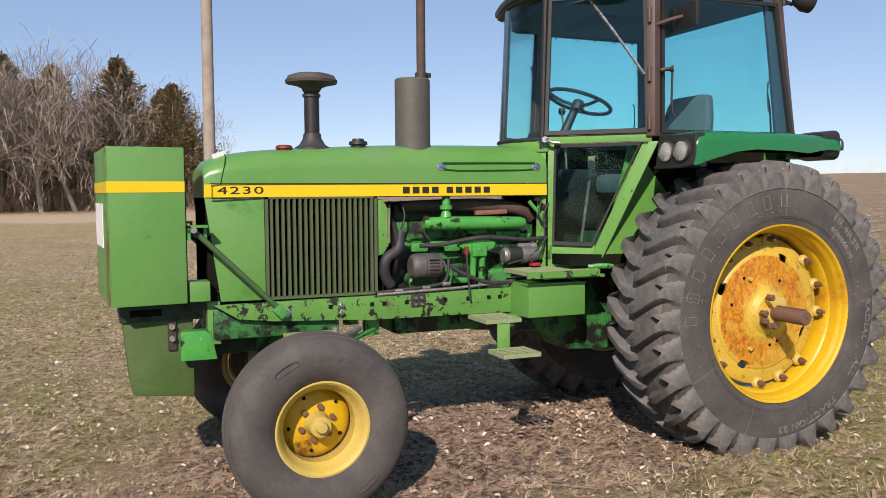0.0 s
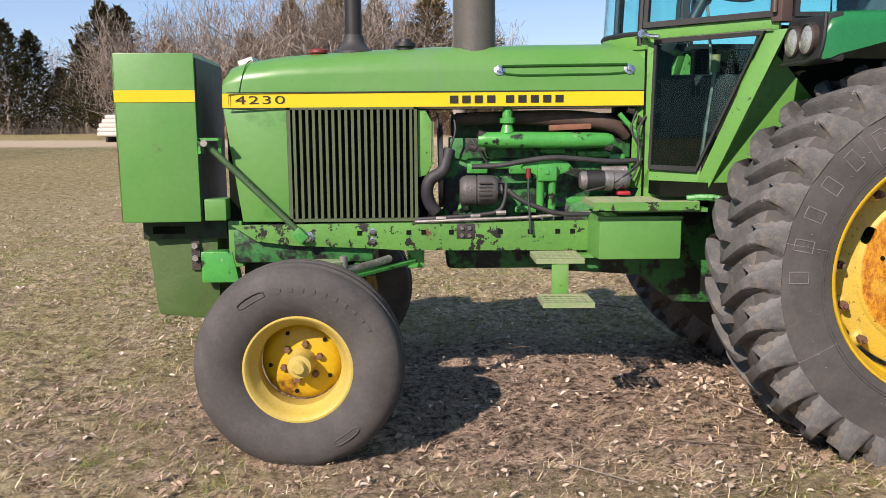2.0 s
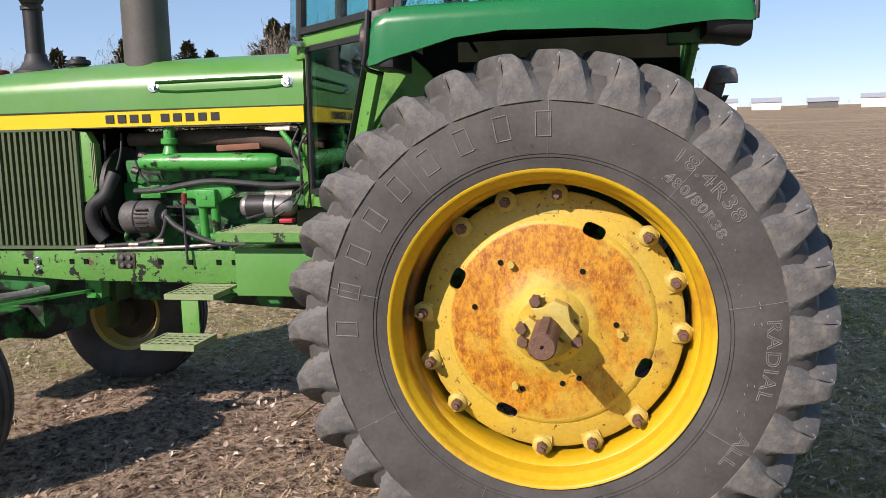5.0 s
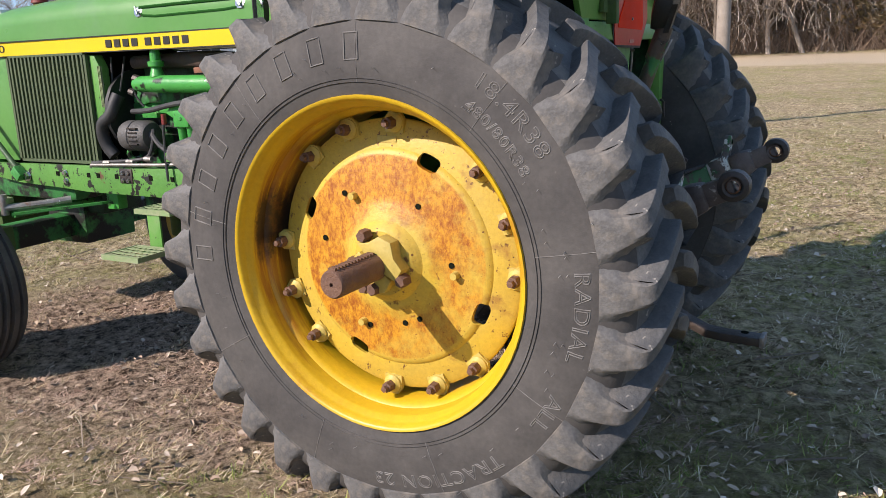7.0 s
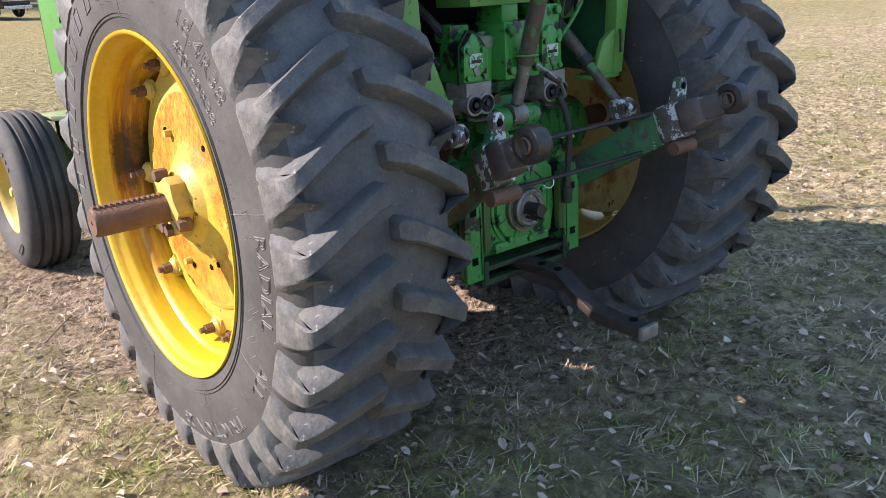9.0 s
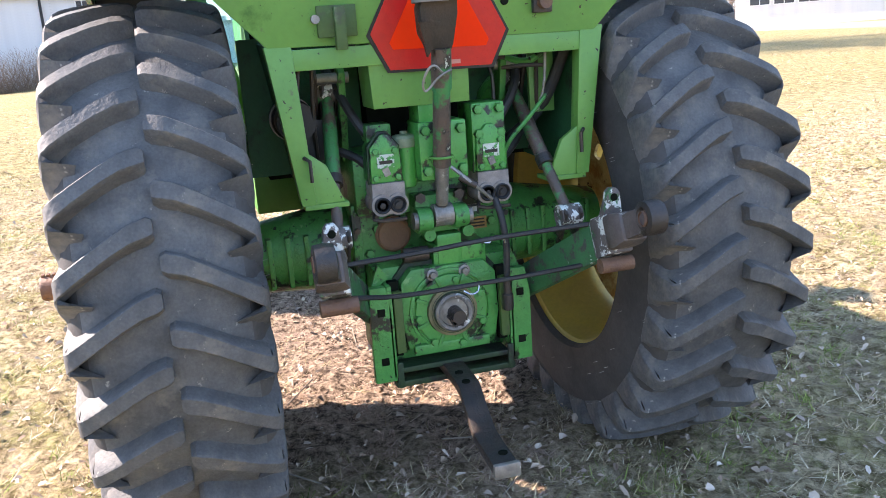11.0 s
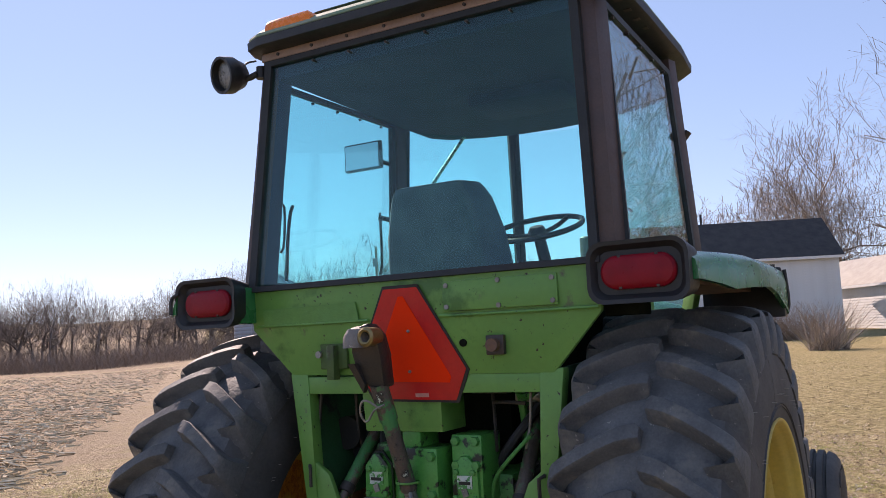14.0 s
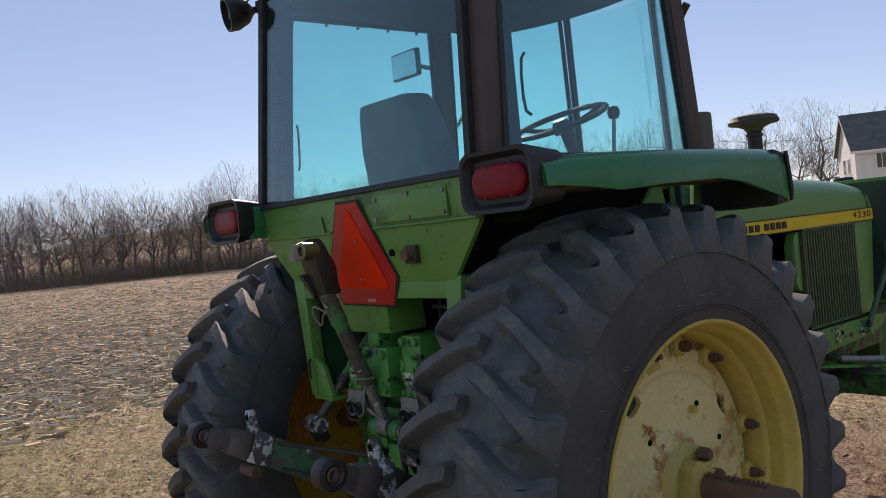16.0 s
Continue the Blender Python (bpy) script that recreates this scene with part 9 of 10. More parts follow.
# the far wood along the field: one joined mesh of many leafless trees
def oak(seed, H):
    """Leafless oak: short trunk, crooked limbs that fill a round crown."""
    g = random.Random(seed)
    big, small = [], []
    c, R = Vector((0, 0, 0.60 * H)), Vector((0.55 * H, 0.55 * H, 0.40 * H))

    def inside(q):
        return sum(((q[i] - c[i]) / R[i]) ** 2 for i in range(3)) < g.uniform(0.8, 1.1)

    def limb(p, d, ln, r, lev):
        steps = (5, 5, 4, 2)[lev]
        for k in range(steps):
            w = (0.16, 0.34, 0.42, 0.5)[lev]
            d = (d + Vector((g.gauss(0, w), g.gauss(0, w), g.gauss(0.03, w)))).normalized()
            q = p + d * (ln / steps)
            if lev and q.z > c.z - 0.1 * H and not inside(q):
                return
            r1 = max(r * (0.84, 0.76, 0.68, 0.6)[lev], 0.008)
            (big if lev < 2 else small).append((p, q, r, r1))
            p, r = q, r1
            if lev == 3 or (lev == 0 and k < 1):
                continue
            for j in range((3, 2, 3)[lev]):
                side = Matrix.Rotation(g.uniform(0, 2 * math.pi), 3, d) @ d.orthogonal().normalized()
                nd = (d * g.uniform(0.3, 0.8) + side * g.uniform(0.7, 1.1)).normalized()
                if lev == 0:
                    nd.z = max(nd.z, 0.05)
                limb(p, nd, ln * g.uniform(*((0.65, 0.95), (0.45, 0.7), (0.32, 0.5))[lev]), max(r * g.uniform(0.5, 0.72), 0.009), lev + 1)

    limb(Vector((0, 0, -0.3)), Vector((g.gauss(0, 0.1), g.gauss(0, 0.1), 1)).normalized(), 0.62 * H, 0.19, 0)
    return big, small


def woods():
    src = []
    for k in range(6):
        big, small = oak(40 + k, 8.6 + 0.7 * (k % 3))
        (v0, f0), (v1, f1) = limbs_to_arrays(big, 3), limbs_to_arrays(small, 2)
        src.append((np.concatenate([v0, v1]), np.concatenate([f0, f1 + len(v0)])))
    g = random.Random(17)
    vs, fs, off = [], [], 0
    rows = []
    for k in range(84):
        az = -101 - 38 * (k + g.uniform(-1.5, 1.5)) / 84
        rows.append((az, (84 if az > -121 else 104) + g.uniform(0, 26), g.uniform(0.85, 1.22)))
    for k in range(32):
        rows.append((136 + 40 * (k + g.uniform(-0.5, 0.5)) / 32, 98 + g.uniform(0, 30), g.uniform(0.7, 1.05)))
    for k in range(26):
        az = -134 - 28 * k / 26
        rows.append((az, 115 + g.uniform(0, 20), g.uniform(1.2, 1.6)))
    for az, d, s in rows:
        v, f = src[g.randrange(6)]
        a = g.uniform(0, 6.28)
        c, sn = math.cos(a) * s, math.sin(a) * s
        x, y, z = polar(az, d, None, (2.4, 1.6))
        vs.append(np.stack([v[:, 0] * c - v[:, 1] * sn + x, v[:, 0] * sn + v[:, 1] * c + y, v[:, 2] * s + z], -1))
        fs.append(f + off)
        off += len(v)
    return tagged(new("far_woods", raw_mesh("far_woods", np.concatenate(vs), np.concatenate(fs), leafy_mat("pale grey wood twigs", ((0.19, 0.155, 0.135), (0.27, 0.225, 0.195), (0.13, 0.105, 0.09))))), "leafless wood along the far edge of the field", "woods", kind="stuff")


woods()


WOOD_BRUSH = leafy_mat("grey-brown brushwood", ((0.20, 0.16, 0.13), (0.28, 0.22, 0.18), (0.13, 0.10, 0.085)))


def brush(name, n, pick, h, material, label, seed):
    """Upright tangle of thin stems in one mesh."""
    g = np.random.default_rng(seed)
    x, y = pick(g, n)
    n = len(x)
    hh = g.uniform(*h, n)
    p0 = np.stack([x, y, rise(x, y)], -1)
    p1 = p0 + np.stack([g.normal(0, 0.7, n) * hh, g.normal(0, 0.7, n) * hh, hh], -1)
    s = np.stack([g.normal(0, 1, n), g.normal(0, 1, n), np.zeros(n)], -1)
    s *= (g.uniform(0.008, 0.022, n) / np.linalg.norm(s, axis=1))[:, None]
    v = np.stack([p0 - s, p0 + s, p1 + s * 0.3, p1 - s * 0.3], 1).reshape(-1, 3)
    f = np.arange(n)[:, None] * 4 + [0, 1, 2, 3]
    return tagged(new(name, raw_mesh(name, v, f, material)), label, "brush", kind="stuff")


def arc_pick(lo, hi, d0, d1, o):
    def pick(g, n):
        a, d = np.radians(g.uniform(lo, hi, n)), g.uniform(d0, d1, n)
        return o[0] + d * np.cos(a), o[1] + d * np.sin(a)
    return pick


brush("undergrowth", 8000, arc_pick(84.5, 109, 58, 68, O1), (0.3, 2.2), TWIG_RED, "tangled brown undergrowth below the trees", 51)
brush("undergrowth", 7000, arc_pick(108, 131, 86, 102, O1), (0.3, 2.2), TWIG, "tangled brown undergrowth below the trees", 52)
brush("undergrowth", 30000, arc_pick(-139, -100, 84, 112, (2.4, 1.6)), (0.3, 2.4), WOOD_BRUSH, "grey undergrowth in the far wood", 53)
brush("undergrowth", 9000, arc_pick(138, 178, 84, 98, (2.9, 0.7)), (0.6, 4.0), TWIG_RED, "brown brush behind the yard", 54)
brush("undergrowth", 6000, arc_pick(-158, -134, 104, 124, (2.9, 0.7)), (0.3, 2.2), TWIG_RED, "brown brush behind the grain bins", 58)
brush("house_shrubs", 2500, arc_pick(-176, -164, 58, 61, (2.6, 1.4)), (0.6, 2.6), TWIG_RED, "leafless reddish shrubs by the house", 55)
brush("house_shrubs", 520, arc_pick(-176.5, -174.2, 46, 48, (2.76, 1.41)), (0.5, 2.4), TWIG, "leafless reddish shrub in the yard", 56)
brush("horizon_trees", 2600, arc_pick(20, 84, 380, 420, (0, 0)), (1.5, 8.0), TWIG, "hazy line of far trees", 57)

# ---- buildings and yard things ----
def clapboard():
    m = mat("white clapboard paint", (0.74, 0.74, 0.72), (0.66, 0.66, 0.64), 1.2, 0.7, bump=0.05, bscale=8, fine=0.08, spots=(((0.45, 0.44, 0.42), 1.5, 0.68, 0.1),))
    return m


SIDING, SHINGLE = clapboard(), mat("dark asphalt shingles", (0.035, 0.034, 0.036), (0.055, 0.052, 0.05), 1.5, 0.9, bump=0.5, bscale=6, spots=(((0.11, 0.10, 0.09), 2.5, 0.70, 0.05),))
SHINGLE_GREY = mat("weathered grey shingles", (0.15, 0.14, 0.13), (0.10, 0.095, 0.09), 1.5, 0.9, bump=0.5, bscale=6)
SHINGLE_TAN = mat("pale tan shingles", (0.42, 0.39, 0.34), (0.35, 0.32, 0.28), 1.5, 0.9, bump=0.5, bscale=6)
TRIM = mat("white painted trim", (0.78, 0.78, 0.76), (0.72, 0.72, 0.70), 2.0, 0.6)
PANE = mat("dark house window glass", (0.03, 0.035, 0.04), (0.06, 0.065, 0.07), 1.0, 0.1, bump=0)
GALV = mat("blue-grey galvanised sheet", (0.34, 0.37, 0.41), (0.27, 0.30, 0.34), 1.2, 0.55, metal=0.2, bump=0.1, bscale=6)
GALV_ROOF = mat("bright galvanised roof", (0.62, 0.62, 0.62), (0.5, 0.5, 0.5), 2.0, 0.4, metal=0.4)


def house(label, L, W, eave, ridge, roof_mat, windows, gable_windows, at_, turn, pipe=None):
    """Gabled house: L along x, W along y, the front wall on -y, a gable on -x."""
    h = tagged(new("house"), label, "house")
    bm = bmesh.new()
    prism(bm, [(-L / 2, -W / 2, -0.4), (-L / 2, W / 2, -0.4), (-L / 2, W / 2, eave), (-L / 2, 0, ridge), (-L / 2, -W / 2, eave)], (L, 0, 0))
    wall = part("wall", bm, SIDING, h, "white clapboard walls")
    brd = mesh_of("board", prism(bmesh.new(), [(-L / 2, 0, 0), (-L / 2, -0.022, 0.0), (-L / 2, 0, 0.2)], (L, 0, 0)), SIDING)
    for k in range(int(eave / 0.2)):
        shared("board", brd, wall, Matrix.Translation((0, -W / 2 - 0.001, k * 0.2)))
    n = int(ridge / 0.2)
    for k in range(n):
        z = k * 0.2
        w = W if z < eave else max(W * (ridge - z - 0.1) / (ridge - eave), 0.2)
        b = part("board", prism(bmesh.new(), [(0, -w / 2, 0), (-0.022, -w / 2, 0), (0, -w / 2, 0.2)], (0, w, 0)), SIDING, wall)
        b.matrix_basis = Matrix.Translation((-L / 2 - 0.001, 0, z))
    o, t = 0.35, 0.14
    sl = (ridge - eave) / (W / 2)
    bm = bmesh.new()
    prism(bm, [(-L / 2 - o, -W / 2 - o, eave - o * sl + 0.02), (-L / 2 - o, 0, ridge + 0.02), (-L / 2 - o, W / 2 + o, eave - o * sl + 0.02), (-L / 2 - o, W / 2 + o, eave - o * sl + t), (-L / 2 - o, 0, ridge + t + 0.03), (-L / 2 - o, -W / 2 - o, eave - o * sl + t)], (L + 2 * o, 0, 0))
    part("roof", bm, roof_mat, h, "dark shingled gable roof")
    bm = bmesh.new()
    for s in (-1, 1):
        prism(bm, [(-L / 2 - o - 0.03, s * (W / 2 + o), eave - o * sl - 0.1), (-L / 2 - o - 0.03, 0, ridge - 0.1), (-L / 2 - o - 0.03, 0, ridge + 0.1), (-L / 2 - o - 0.03, s * (W / 2 + o), eave - o * sl + 0.1)], (0.06, 0, 0))
    part("bargeboard", bm, TRIM, h)
    part("fascia", mbox((-L / 2 - o, -W / 2 - o - 0.03, eave - o * sl - 0.08), (L / 2 + o, -W / 2 - o + 0.01, eave - o * sl + 0.12)), TRIM, h)

    def win(cx, z, w, hh, gable=False):
        f = bmesh.new()
        for a, b in (((-w / 2 - 0.1, -hh / 2 - 0.1), (-w / 2, hh / 2 + 0.1)), ((w / 2, -hh / 2 - 0.1), (w / 2 + 0.1, hh / 2 + 0.1)), ((-w / 2, hh / 2), (w / 2, hh / 2 + 0.1)), ((-w / 2 - 0.12, -hh / 2 - 0.1), (w / 2 + 0.12, -hh / 2)), ((-0.03, -hh / 2), (0.03, hh / 2))):
            box(f, (a[0], -0.07, a[1]), (b[0], 0.0, b[1]))
        fo = part("window", f, TRIM, h, "white framed window")
        pn = part("pane", mbox((-w / 2, -0.04, -hh / 2), (w / 2, -0.03, hh / 2)), PANE, fo)
        fo.matrix_basis = Matrix.Translation((-L / 2, cx, z)) @ Matrix.Rotation(radians(-90), 4, "Z") if gable else Matrix.Translation((cx, -W / 2, z))

    for q in windows:
        win(*q)
    for q in gable_windows:
        win(*q, gable=True)
    if pipe is not None:
        part("drain_pipe", rod(bmesh.new(), (pipe, -W / 2 - 0.10, 0.3), (pipe, -W / 2 - 0.10, eave - 0.1), 0.09), BLACK, h, "dark drain pipe")
        part("flue", rod(bmesh.new(), (pipe - 1.0, 0.3, ridge - 0.4), (pipe - 1.0, 0.3, ridge + 1.0), 0.09), BLACK, h, "black metal flue")
    h.matrix_basis = Matrix.Translation(at_) @ Matrix.Rotation(turn, 4, "Z")
    return h


HO = (2.5, 1.6)


def facing(az, d, o=HO):
    """A spot and the turn that points a front wall back at o."""
    p = polar(az, d, None, o)
    return p, radians(az) - math.pi / 2 + math.pi


p, turn = facing(-168.7, 68.0)
house("white two-storey clapboard farmhouse with dark shingle roof", 16.4, 7.0, 6.1, 9.0, SHINGLE, ((-3.4, 4.9, 0.8, 1.2), (3.2, 4.9, 0.8, 1.2), (-3.4, 1.6, 0.8, 1.3)), ((-1.2, 5.0, 0.9, 1.5), (1.0, 5.0, 0.9, 1.5), (0.0, 1.6, 0.9, 1.4)), p, turn + radians(-180 + 13), 0.4)
p, turn = facing(-159.6, 82.0)
house("white clapboard farmhouse with weathered grey roof", 9.0, 7.5, 5.3, 8.4, SHINGLE_GREY, ((1.0, 4.2, 0.9, 1.4), (-2.5, 4.2, 0.8, 1.2), (1.0, 1.5, 0.9, 1.4)), ((0.8, 4.0, 0.8, 1.2), (-1.2, 4.0, 0.8, 1.2)), p, turn + radians(-180 + 14))
p = (-71.0, 0.1, float(rise(np.array(-64.0), np.array(2.0))) - 0.1)
shed_house = house("white clapboard shed with pale tan shingle roof", 15.8, 5.25, 3.5, 5.5, SHINGLE_TAN, (), ((0.0, 3.1, 0.75, 1.15),), p, radians(216.9))
shed_house.matrix_basis = shed_house.matrix_basis @ Matrix.Scale(-1, 4, (0, 1, 0))
p, turn = facing(139.5, 84.0, (2.8, -0.7))
house("long grey-white shed with a pale roof", 14.0, 6.0, 3.2, 4.6, SHINGLE_TAN, tuple((x, 2.2, 1.6, 0.6) for x in (-5, -3, -1, 1, 3, 5)), (), p, turn + math.pi)


def grain_bin(az, d, r, eave, label):
    b = tagged(new("grain_bin"), label, "grain bin")
    prof = [(r, -0.3)]
    for k in range(int(eave / 0.4)):
        prof += [(r, k * 0.4), (r + 0.05, k * 0.4 + 0.1), (r + 0.05, k * 0.4 + 0.3), (r, k * 0.4 + 0.4)]
    part("wall", lathe(bmesh.new(), prof, 40, (0, 0, 0), "Z"), GALV, b, "ribbed blue-grey steel wall")
    part("roof", lathe(bmesh.new(), [(r + 0.15, eave - 0.05), (0.7, eave + r * 0.46), (0.7, eave + r * 0.46 + 0.25), (0, eave + r * 0.46 + 0.32)], 40, (0, 0, 0), "Z"), GALV_ROOF, b, "bright conical roof")
    rib = mesh_of("roof_rib", rod(bmesh.new(), (r + 0.1, 0, eave + 0.02), (0.7, 0, eave + r * 0.46 + 0.06), 0.05, None, 6), GALV)
    for k in range(24):
        shared("roof_rib", rib, b, Matrix.Rotation(k * math.pi / 12, 4, "Z"))
    lad = bmesh.new()
    for s in (-0.2, 0.2):
        rod(lad, (r + 0.12, s, 0.5), (r + 0.12, s, eave), 0.03, None, 6)
    for k in range(12):
        rod(lad, (r + 0.12, -0.2, 0.6 + k * 0.42), (r + 0.12, 0.2, 0.6 + k * 0.42), 0.02, None, 6)
    part("ladder", lad, GALV, b)
    b.matrix_basis = Matrix.Translation(polar(az, d, None, (2.95, 0.7))) @ Matrix.Rotation(radians(az) + 2.6, 4, "Z")


grain_bin(-139.7, 92, 4.4, 5.8, "round blue-grey corrugated steel grain bin")
grain_bin(-147.5, 92, 4.2, 5.6, "round blue-grey corrugated steel grain bin")


def pole(label, at_, h, r, arm=False):
    p_ = tagged(new("utility_pole"), label, "pole")
    part("post", rod(bmesh.new(), (0, 0, -0.3), (0.03, 0, h), r, r * 0.8, 16), POLE, p_, "")
    if arm:
        part("transformer", rod(bmesh.new(), (0.3, 0, h * 0.8), (0.3, 0, h * 0.8 + 0.8), 0.22), GALV, p_)
    p_.matrix_basis = Matrix.Translation(at_)
    return p_


POLE = mat("weathered pale pole wood", (0.34, 0.29, 0.24), (0.25, 0.21, 0.17), 4.0, 0.9, bump=0.4, bscale=30, spots=(((0.13, 0.11, 0.09), 9.0, 0.64, 0.08),))
pole("weathered pale wooden utility pole in the grass", (-1.45, 11.75, 0), 9.0, 0.118)
pole("leaning wooden utility pole beside the grain bins", polar(-146.9, 80, None, (2.95, 0.4)), 9.8, 0.16, True)
pole("far wooden utility pole", polar(72.4, 330), 12.0, 0.4)
tuft = sticks("dead_weeds", 110, lambda g, n: (-1.45 + g.normal(0, 0.45, n), 11.75 + g.normal(0, 0.35, n)), (0.12, 0.38), (0.002, 0.004), STRAW, "dead brown weeds at the pole foot", "weeds", 61, 0.9)

# stacked pipes on skids
def pipe_stack(label, az, d, n, rows, r, ln, turn, o):
    st_ = tagged(new("pipe_stack"), label, "pipe stack")
    pm = mesh_of("pipe", lathe(bmesh.new(), [(r, 0), (r, ln), (r * 0.8, ln), (r * 0.8, ln - 0.6), (0, ln - 0.6)], 12, (0, -ln / 2, 0)), PIPE)
    k2 = mesh_of("pipe_bore", rod(bmesh.new(), (0, -ln / 2 - 0.005, 0), (0, -ln / 2 + 0.02, 0), r * 0.8, None, 12), DARK)
    pb = mesh_of("pipe_wall", lathe(bmesh.new(), [(r, 0), (r, ln), (0, ln)], 12, (0, -ln / 2, 0)), PIPE)
    for j in range(rows):
        for i in range(n - j):
            m = Matrix.Translation(((i - n / 2 + 0.5 * j) * 2 * r, 0.15 * math.sin(i * 3.1 + j), 0.35 + r + j * r * 1.75))
            shared("pipe", pb, st_, m)
            shared("pipe_bore", k2, st_, m)
    for y in (-ln * 0.3, ln * 0.3):
        part("skid", mbox((-n * r, y - 0.1, -0.05), (n * r, y + 0.1, 0.35)), BLACK, st_)
    st_.matrix_basis = Matrix.Translation(polar(az, d, None, o)) @ Matrix.Rotation(turn, 4, "Z")


PIPE = mat("pale weathered pipe", (0.58, 0.53, 0.47), (0.46, 0.42, 0.37), 2.0, 0.8)
pipe_stack("stack of pale pipes on dark skids by the trees", 108.85, 58, 9, 5, 0.155, 3.2, radians(66), (-2.38, -4.3))
pipe_stack("stack of dark pipes by the far trees", 126.0, 82, 10, 7, 0.17, 3.0, radians(30), (-0.96, -3.9))


# parked pickup
def pickup():
    t = tagged(new("pickup_truck"), "black crew-cab pickup truck parked on the grass", "truck")
    CAR = mat("black car paint", (0.010, 0.011, 0.013), (0.014, 0.014, 0.016), 2.0, 0.2, bump=0, fine=0.05)
    side = [(-2.90, 0.52), (-2.95, 0.95), (-2.86, 1.22), (-1.55, 1.34), (-0.88, 1.90), (-0.60, 1.96), (0.95, 1.95), (1.22, 1.42), (2.95, 1.38), (2.95, 0.55)]
    part("body", prism(bmesh.new(), [(x, -0.98, z) for x, z in side], (0, 1.96, 0)), CAR, t, "glossy black body", 0.08)
    for x0, x1, y in ((-0.72, 0.0, -0.985), (0.08, 0.95, -0.985), (-0.72, 0.0, 0.981), (0.08, 0.95, 0.981)):
        part("side_window", prism(bmesh.new(), [(x0 - (0.4 if x0 < -0.5 else 0), y, 1.40), (x1, y, 1.40), (x1, y, 1.84), (x0 + 0.05, y, 1.84)], (0, 0.004, 0)), PANE, t)
    part("windscreen", prism(bmesh.new(), [(-1.50, -0.82, 1.385), (-0.92, -0.76, 1.875), (-0.92, 0.76, 1.875), (-1.50, 0.82, 1.385)], (-0.01, 0, 0.012)), PANE, t)
    for y in (-0.992, 0.982):
        part("trim_strip", mbox((-1.4, y, 0.72), (1.3, y + 0.01, 0.77)), CHROME, t)
        part("side_mirror", mbox((-1.25, y * 1.1 - 0.08, 1.40), (-1.12, y * 1.1 + 0.08, 1.62)), BLACK, t, "", 0.03)
    part("bumper", mbox((-3.06, -0.95, 0.45), (-2.93, 0.95, 0.68)), CHROME, t, "chrome bumper", 0.03)
    part("grille", mbox((-2.985, -0.62, 0.76), (-2.90, 0.62, 1.14)), STEEL_DARK, t, "dark grille", 0.02)
    part("grille_bar", mbox((-2.995, -0.62, 0.93), (-2.95, 0.62, 0.98)), CHROME, t)
    for s in (-1, 1):
        part("headlight", mbox((-2.985, s * 0.80 - 0.15, 0.92), (-2.88, s * 0.80 + 0.15, 1.14)), HEADLAMP, t)
        for x in (-1.95, 1.75):
            w = part("wheel", lathe(bmesh.new(), [(0.24, -0.1), (0.40, -0.12), (0.42, -0.08), (0.42, 0.08), (0.40, 0.12), (0.24, 0.1)], 28, (x, s * 0.86, 0.42), closed=True), BLACK, t, "black tyre")
            part("rim", lathe(bmesh.new(), [(0.25, s * 0.1), (0.2, s * 0.06), (0, s * 0.08)], 20, (x, s * 0.86, 0.42)), CHROME, w)
    t.matrix_basis = Matrix.Translation(polar(170.7, 64, None, (2.95, 0.75))) @ Matrix.Rotation(radians(-153), 4, "Z") @ Matrix.Scale(1.08, 4)


pickup()


# small yellow-wheeled planter by the bins
def planter():
    t = tagged(new("seed_planter"), "small green and yellow seed planter with yellow wheels", "planter")
    part("frame", mbox((-2.1, -0.12, 0.55), (2.1, 0.12, 0.75)), GREEN_DEEP, t)
    for x in (-2.2, 1.9):
        w = part("wheel", lathe(bmesh.new(), [(0.28, -0.12), (0.50, -0.14), (0.53, 0), (0.50, 0.14), (0.28, 0.12)], 24, (x, -0.2, 0.5), closed=True), BLACK, t, "black tyre")
        part("rim", lathe(bmesh.new(), [(0.30, -0.08), (0.1, -0.03), (0, -0.06)], 20, (x, -0.2, 0.5)), STRIPE, w, "yellow rim")
    part("hopper", loft(bmesh.new(), [[(-0.75, -0.3, 0.75), (0.35, -0.3, 0.75), (0.35, 0.3, 0.75), (-0.75, 0.3, 0.75)], [(-0.9, -0.4, 1.25), (0.5, -0.4, 1.25), (0.5, 0.4, 1.25), (-0.9, 0.4, 1.25)]]), STRIPE, t, "yellow hopper", 0.03)
    part("lid", mbox((-0.92, -0.42, 1.25), (0.52, 0.42, 1.33)), YELLOW_OLD, t, "", 0.02)
    for x in (0.75, 1.15):
        part("marker_arm", rod(bmesh.new(), (x, 0, 0.7), (x + 0.1, 0, 3.2), 0.07, None, 8), GREEN_DEEP, t)
    part("row_unit", mbox((-0.5, -0.35, 0.15), (0.9, 0.2, 0.6)), GREEN_DEEP, t, "", 0.03)
    t.matrix_basis = Matrix.Translation(polar(-139.6, 78, None, (2.95, 0.7))) @ Matrix.Rotation(radians(-139.6 + 90), 4, "Z") @ Matrix.Rotation(math.pi, 4, "Z")


planter()


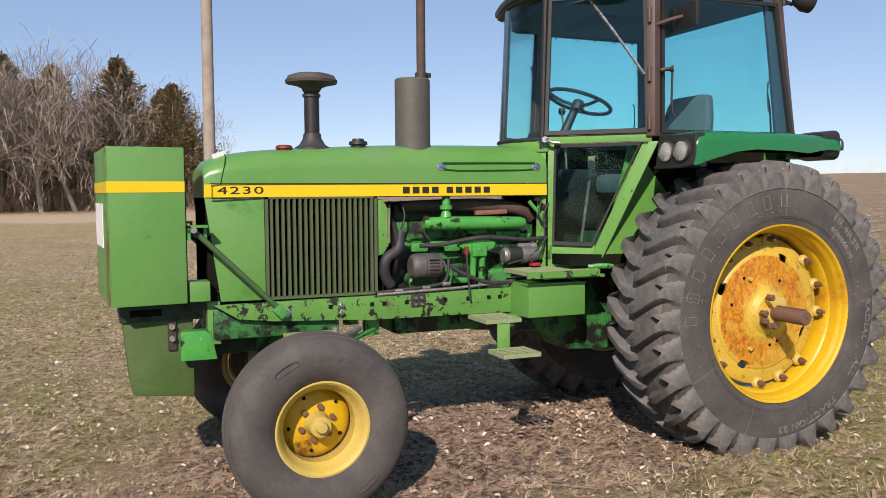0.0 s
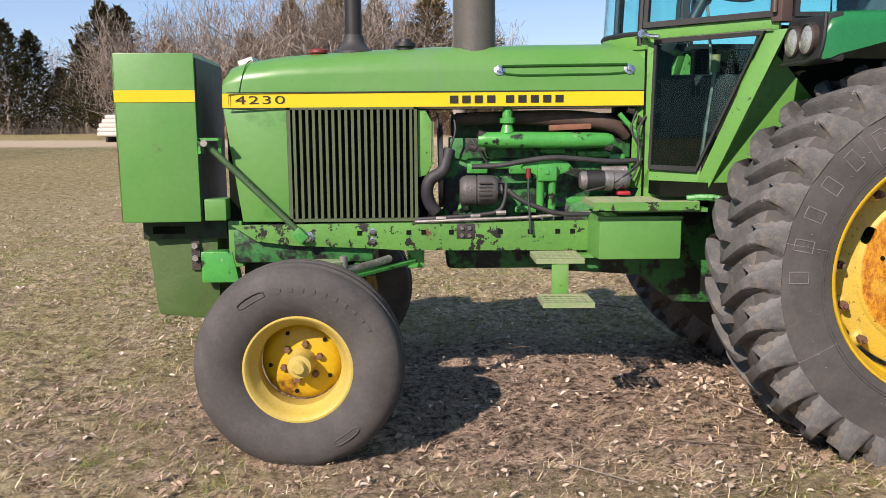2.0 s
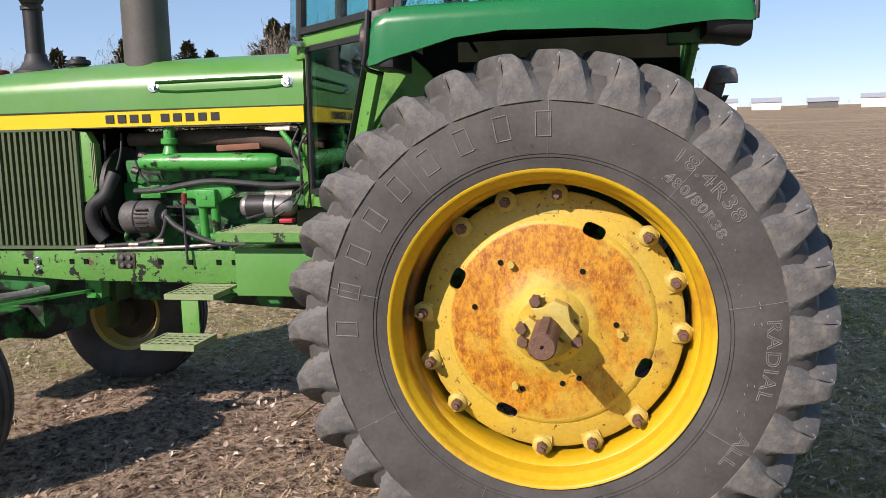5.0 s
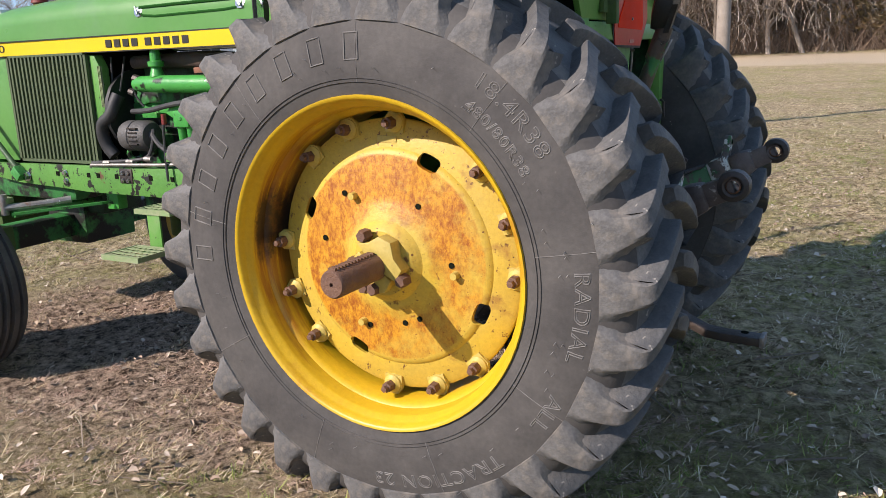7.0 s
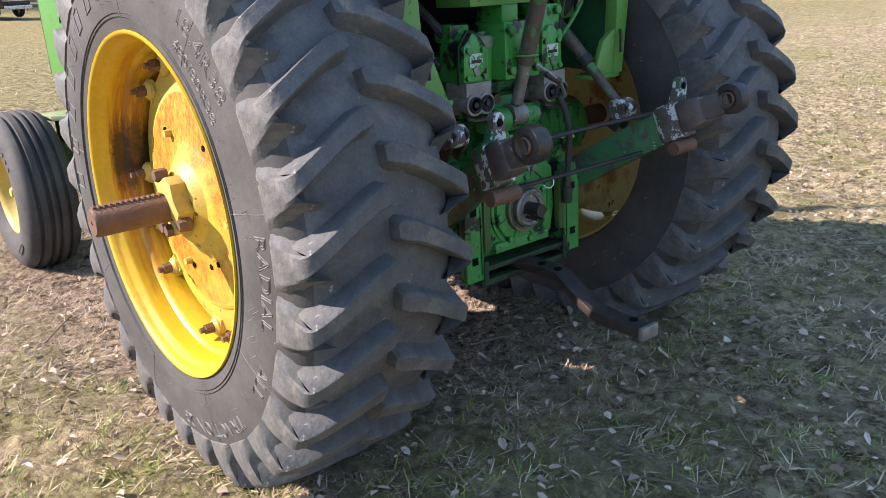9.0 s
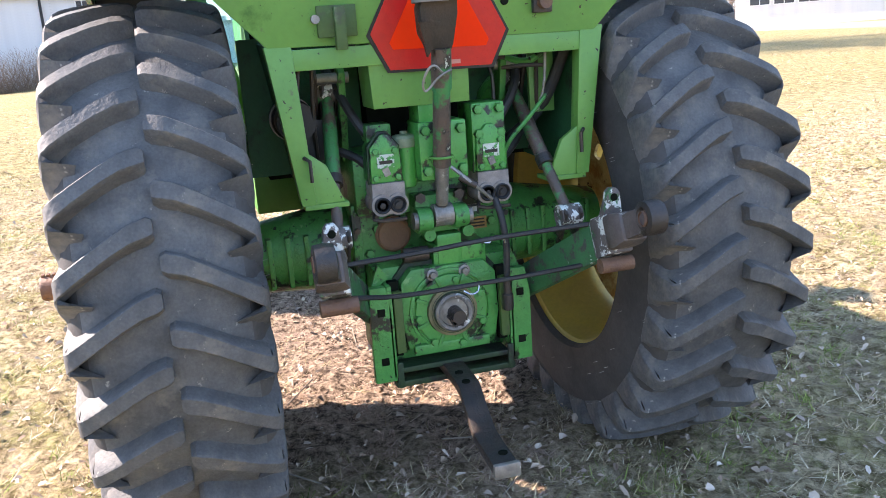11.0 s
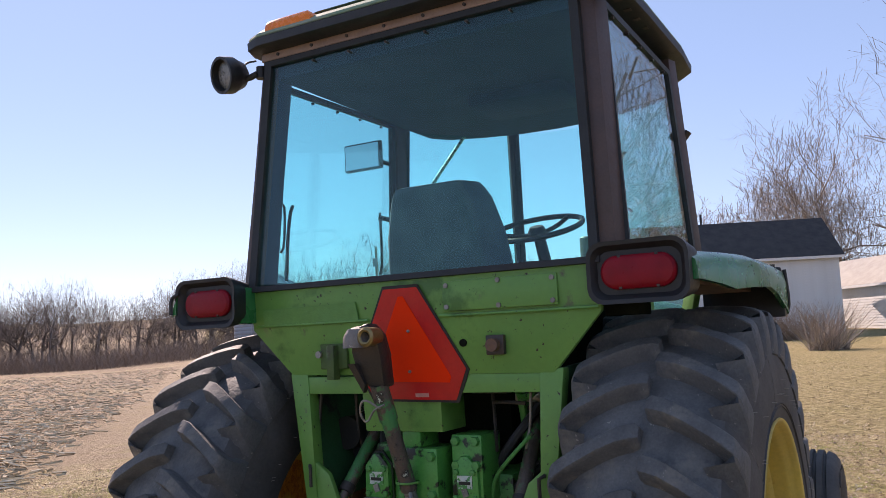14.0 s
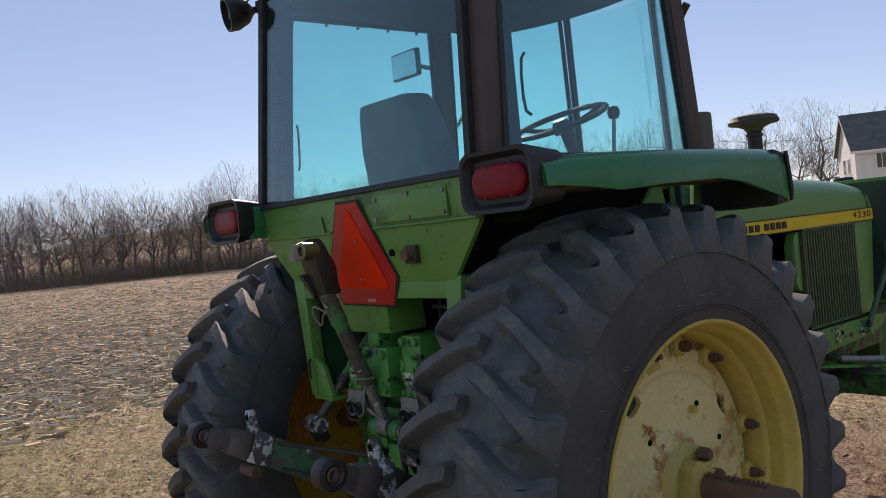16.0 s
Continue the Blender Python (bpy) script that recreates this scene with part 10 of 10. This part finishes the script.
def yellow_wheel(az, d, r, o):
    t = tagged(new("spare_wheel"), "yellow implement wheel with black tyre in the yard", "wheel")
    part("tyre", lathe(bmesh.new(), [(r * 0.62, -0.15), (r * 0.95, -0.17), (r, 0), (r * 0.95, 0.17), (r * 0.62, 0.15)], 28, closed=True), BLACK, t)
    part("rim", lathe(bmesh.new(), [(r * 0.64, -0.13), (r * 0.5, -0.06), (r * 0.2, -0.05), (0, -0.1)], 24), STRIPE, t, "yellow rim")
    part("rim", lathe(bmesh.new(), [(r * 0.64, 0.13), (r * 0.5, 0.06), (0, 0.06)], 24), STRIPE, t, "yellow rim")
    x, y, z = polar(az, d, None, o)
    t.matrix_basis = Matrix.Translation((x, y, z + r - 0.03)) @ Matrix.Rotation(radians(az + 90), 4, "Z")


for az, d, r in ((152.6, 80, 0.85), (150.6, 82, 0.8), (151.4, 83, 0.7)):
    yellow_wheel(az, d, r, (2.9, -0.1))


def board_fence(az0, az1, d, n, label, material, o):
    f = tagged(new("board_fence"), label, "fence")
    a, b = Vector(polar(az0, d, None, o)), Vector(polar(az1, d, None, o))
    for k in range(n + 1):
        q = a.lerp(b, k / n)
        part("post", mbox(q + Vector((-0.07, -0.07, -0.2)), q + Vector((0.07, 0.07, 1.3))), material, f)
        if k < n:
            q2 = a.lerp(b, (k + 1) / n)
            for z in (0.35, 0.75, 1.15):
                part("board", prism(bmesh.new(), [q + Vector((0, 0, z)), q2 + Vector((0, 0, z)), q2 + Vector((0, 0, z + 0.15)), q + Vector((0, 0, z + 0.15))], (0.04, 0, 0)), material, f)


board_fence(161.5, 169.0, 82, 6, "white board fence behind the yard", TRIM, (2.9, 0.5))
board_fence(164.5, 168.0, 74, 3, "rusty red pipe gate", mat("rusty red pipe", (0.32, 0.16, 0.12), (0.24, 0.12, 0.09), 3.0, 0.7), (2.9, 0.7))


def shed(label, az, d, L, H, material, turn=0.0):
    s_ = tagged(new("far_shed"), label, "shed")
    part("wall", mbox((-L / 2, -4, -0.5), (L / 2, 4, H)), material, s_)
    part("roof", prism(bmesh.new(), [(-L / 2 - 0.4, -4.4, H), (-L / 2 - 0.4, 4.4, H), (-L / 2 - 0.4, 0, H + 1.6)], (L + 0.8, 0, 0)), GALV_ROOF, s_)
    s_.matrix_basis = Matrix.Translation(polar(az, d, None, (0, 0))) @ Matrix.Rotation(radians(az + 90) + turn, 4, "Z")


shed("long white farm shed on the far horizon", 79.9, 300, 9.0, 2.4, TRIM)
shed("pale farm building on the far horizon", 76.6, 330, 10.0, 2.2, SHINGLE_GREY)
shed("white farm building on the far horizon", 73.6, 320, 9.0, 3.2, TRIM)
shed("small white building on the far horizon", 82.0, 330, 3.5, 2.6, TRIM)


# dead branch lying in the grass
def fallen_branch():
    b = tagged(new("fallen_branch"), "pale dead branch lying on the lawn", "branch")
    bm = tube(bmesh.new(), [(-1.9, 0.0, 0.10), (-0.9, 0.1, 0.14), (0.2, -0.05, 0.12), (1.1, 0.05, 0.35), (1.7, 0.0, 0.95)], [0.03, 0.05, 0.07, 0.06, 0.03], 8, 2)
    tube(bm, [(0.2, 0, 0.12), (0.0, 0.3, 0.5), (-0.15, 0.4, 0.9)], [0.04, 0.03, 0.015], 6, 1)
    tube(bm, [(-0.6, 0.1, 0.14), (-0.8, -0.3, 0.4), (-0.9, -0.4, 0.6)], [0.03, 0.02, 0.01], 6, 1)
    tube(bm, [(1.0, 0.05, 0.33), (1.5, 0.3, 0.30), (1.9, 0.4, 0.22)], [0.035, 0.025, 0.012], 6, 1)
    part("limb", bm, BARK, b)
    b.matrix_basis = Matrix.Translation(polar(175.2, 42, None, (2.9, 0.9))) @ Matrix.Rotation(radians(85), 4, "Z")


fallen_branch()
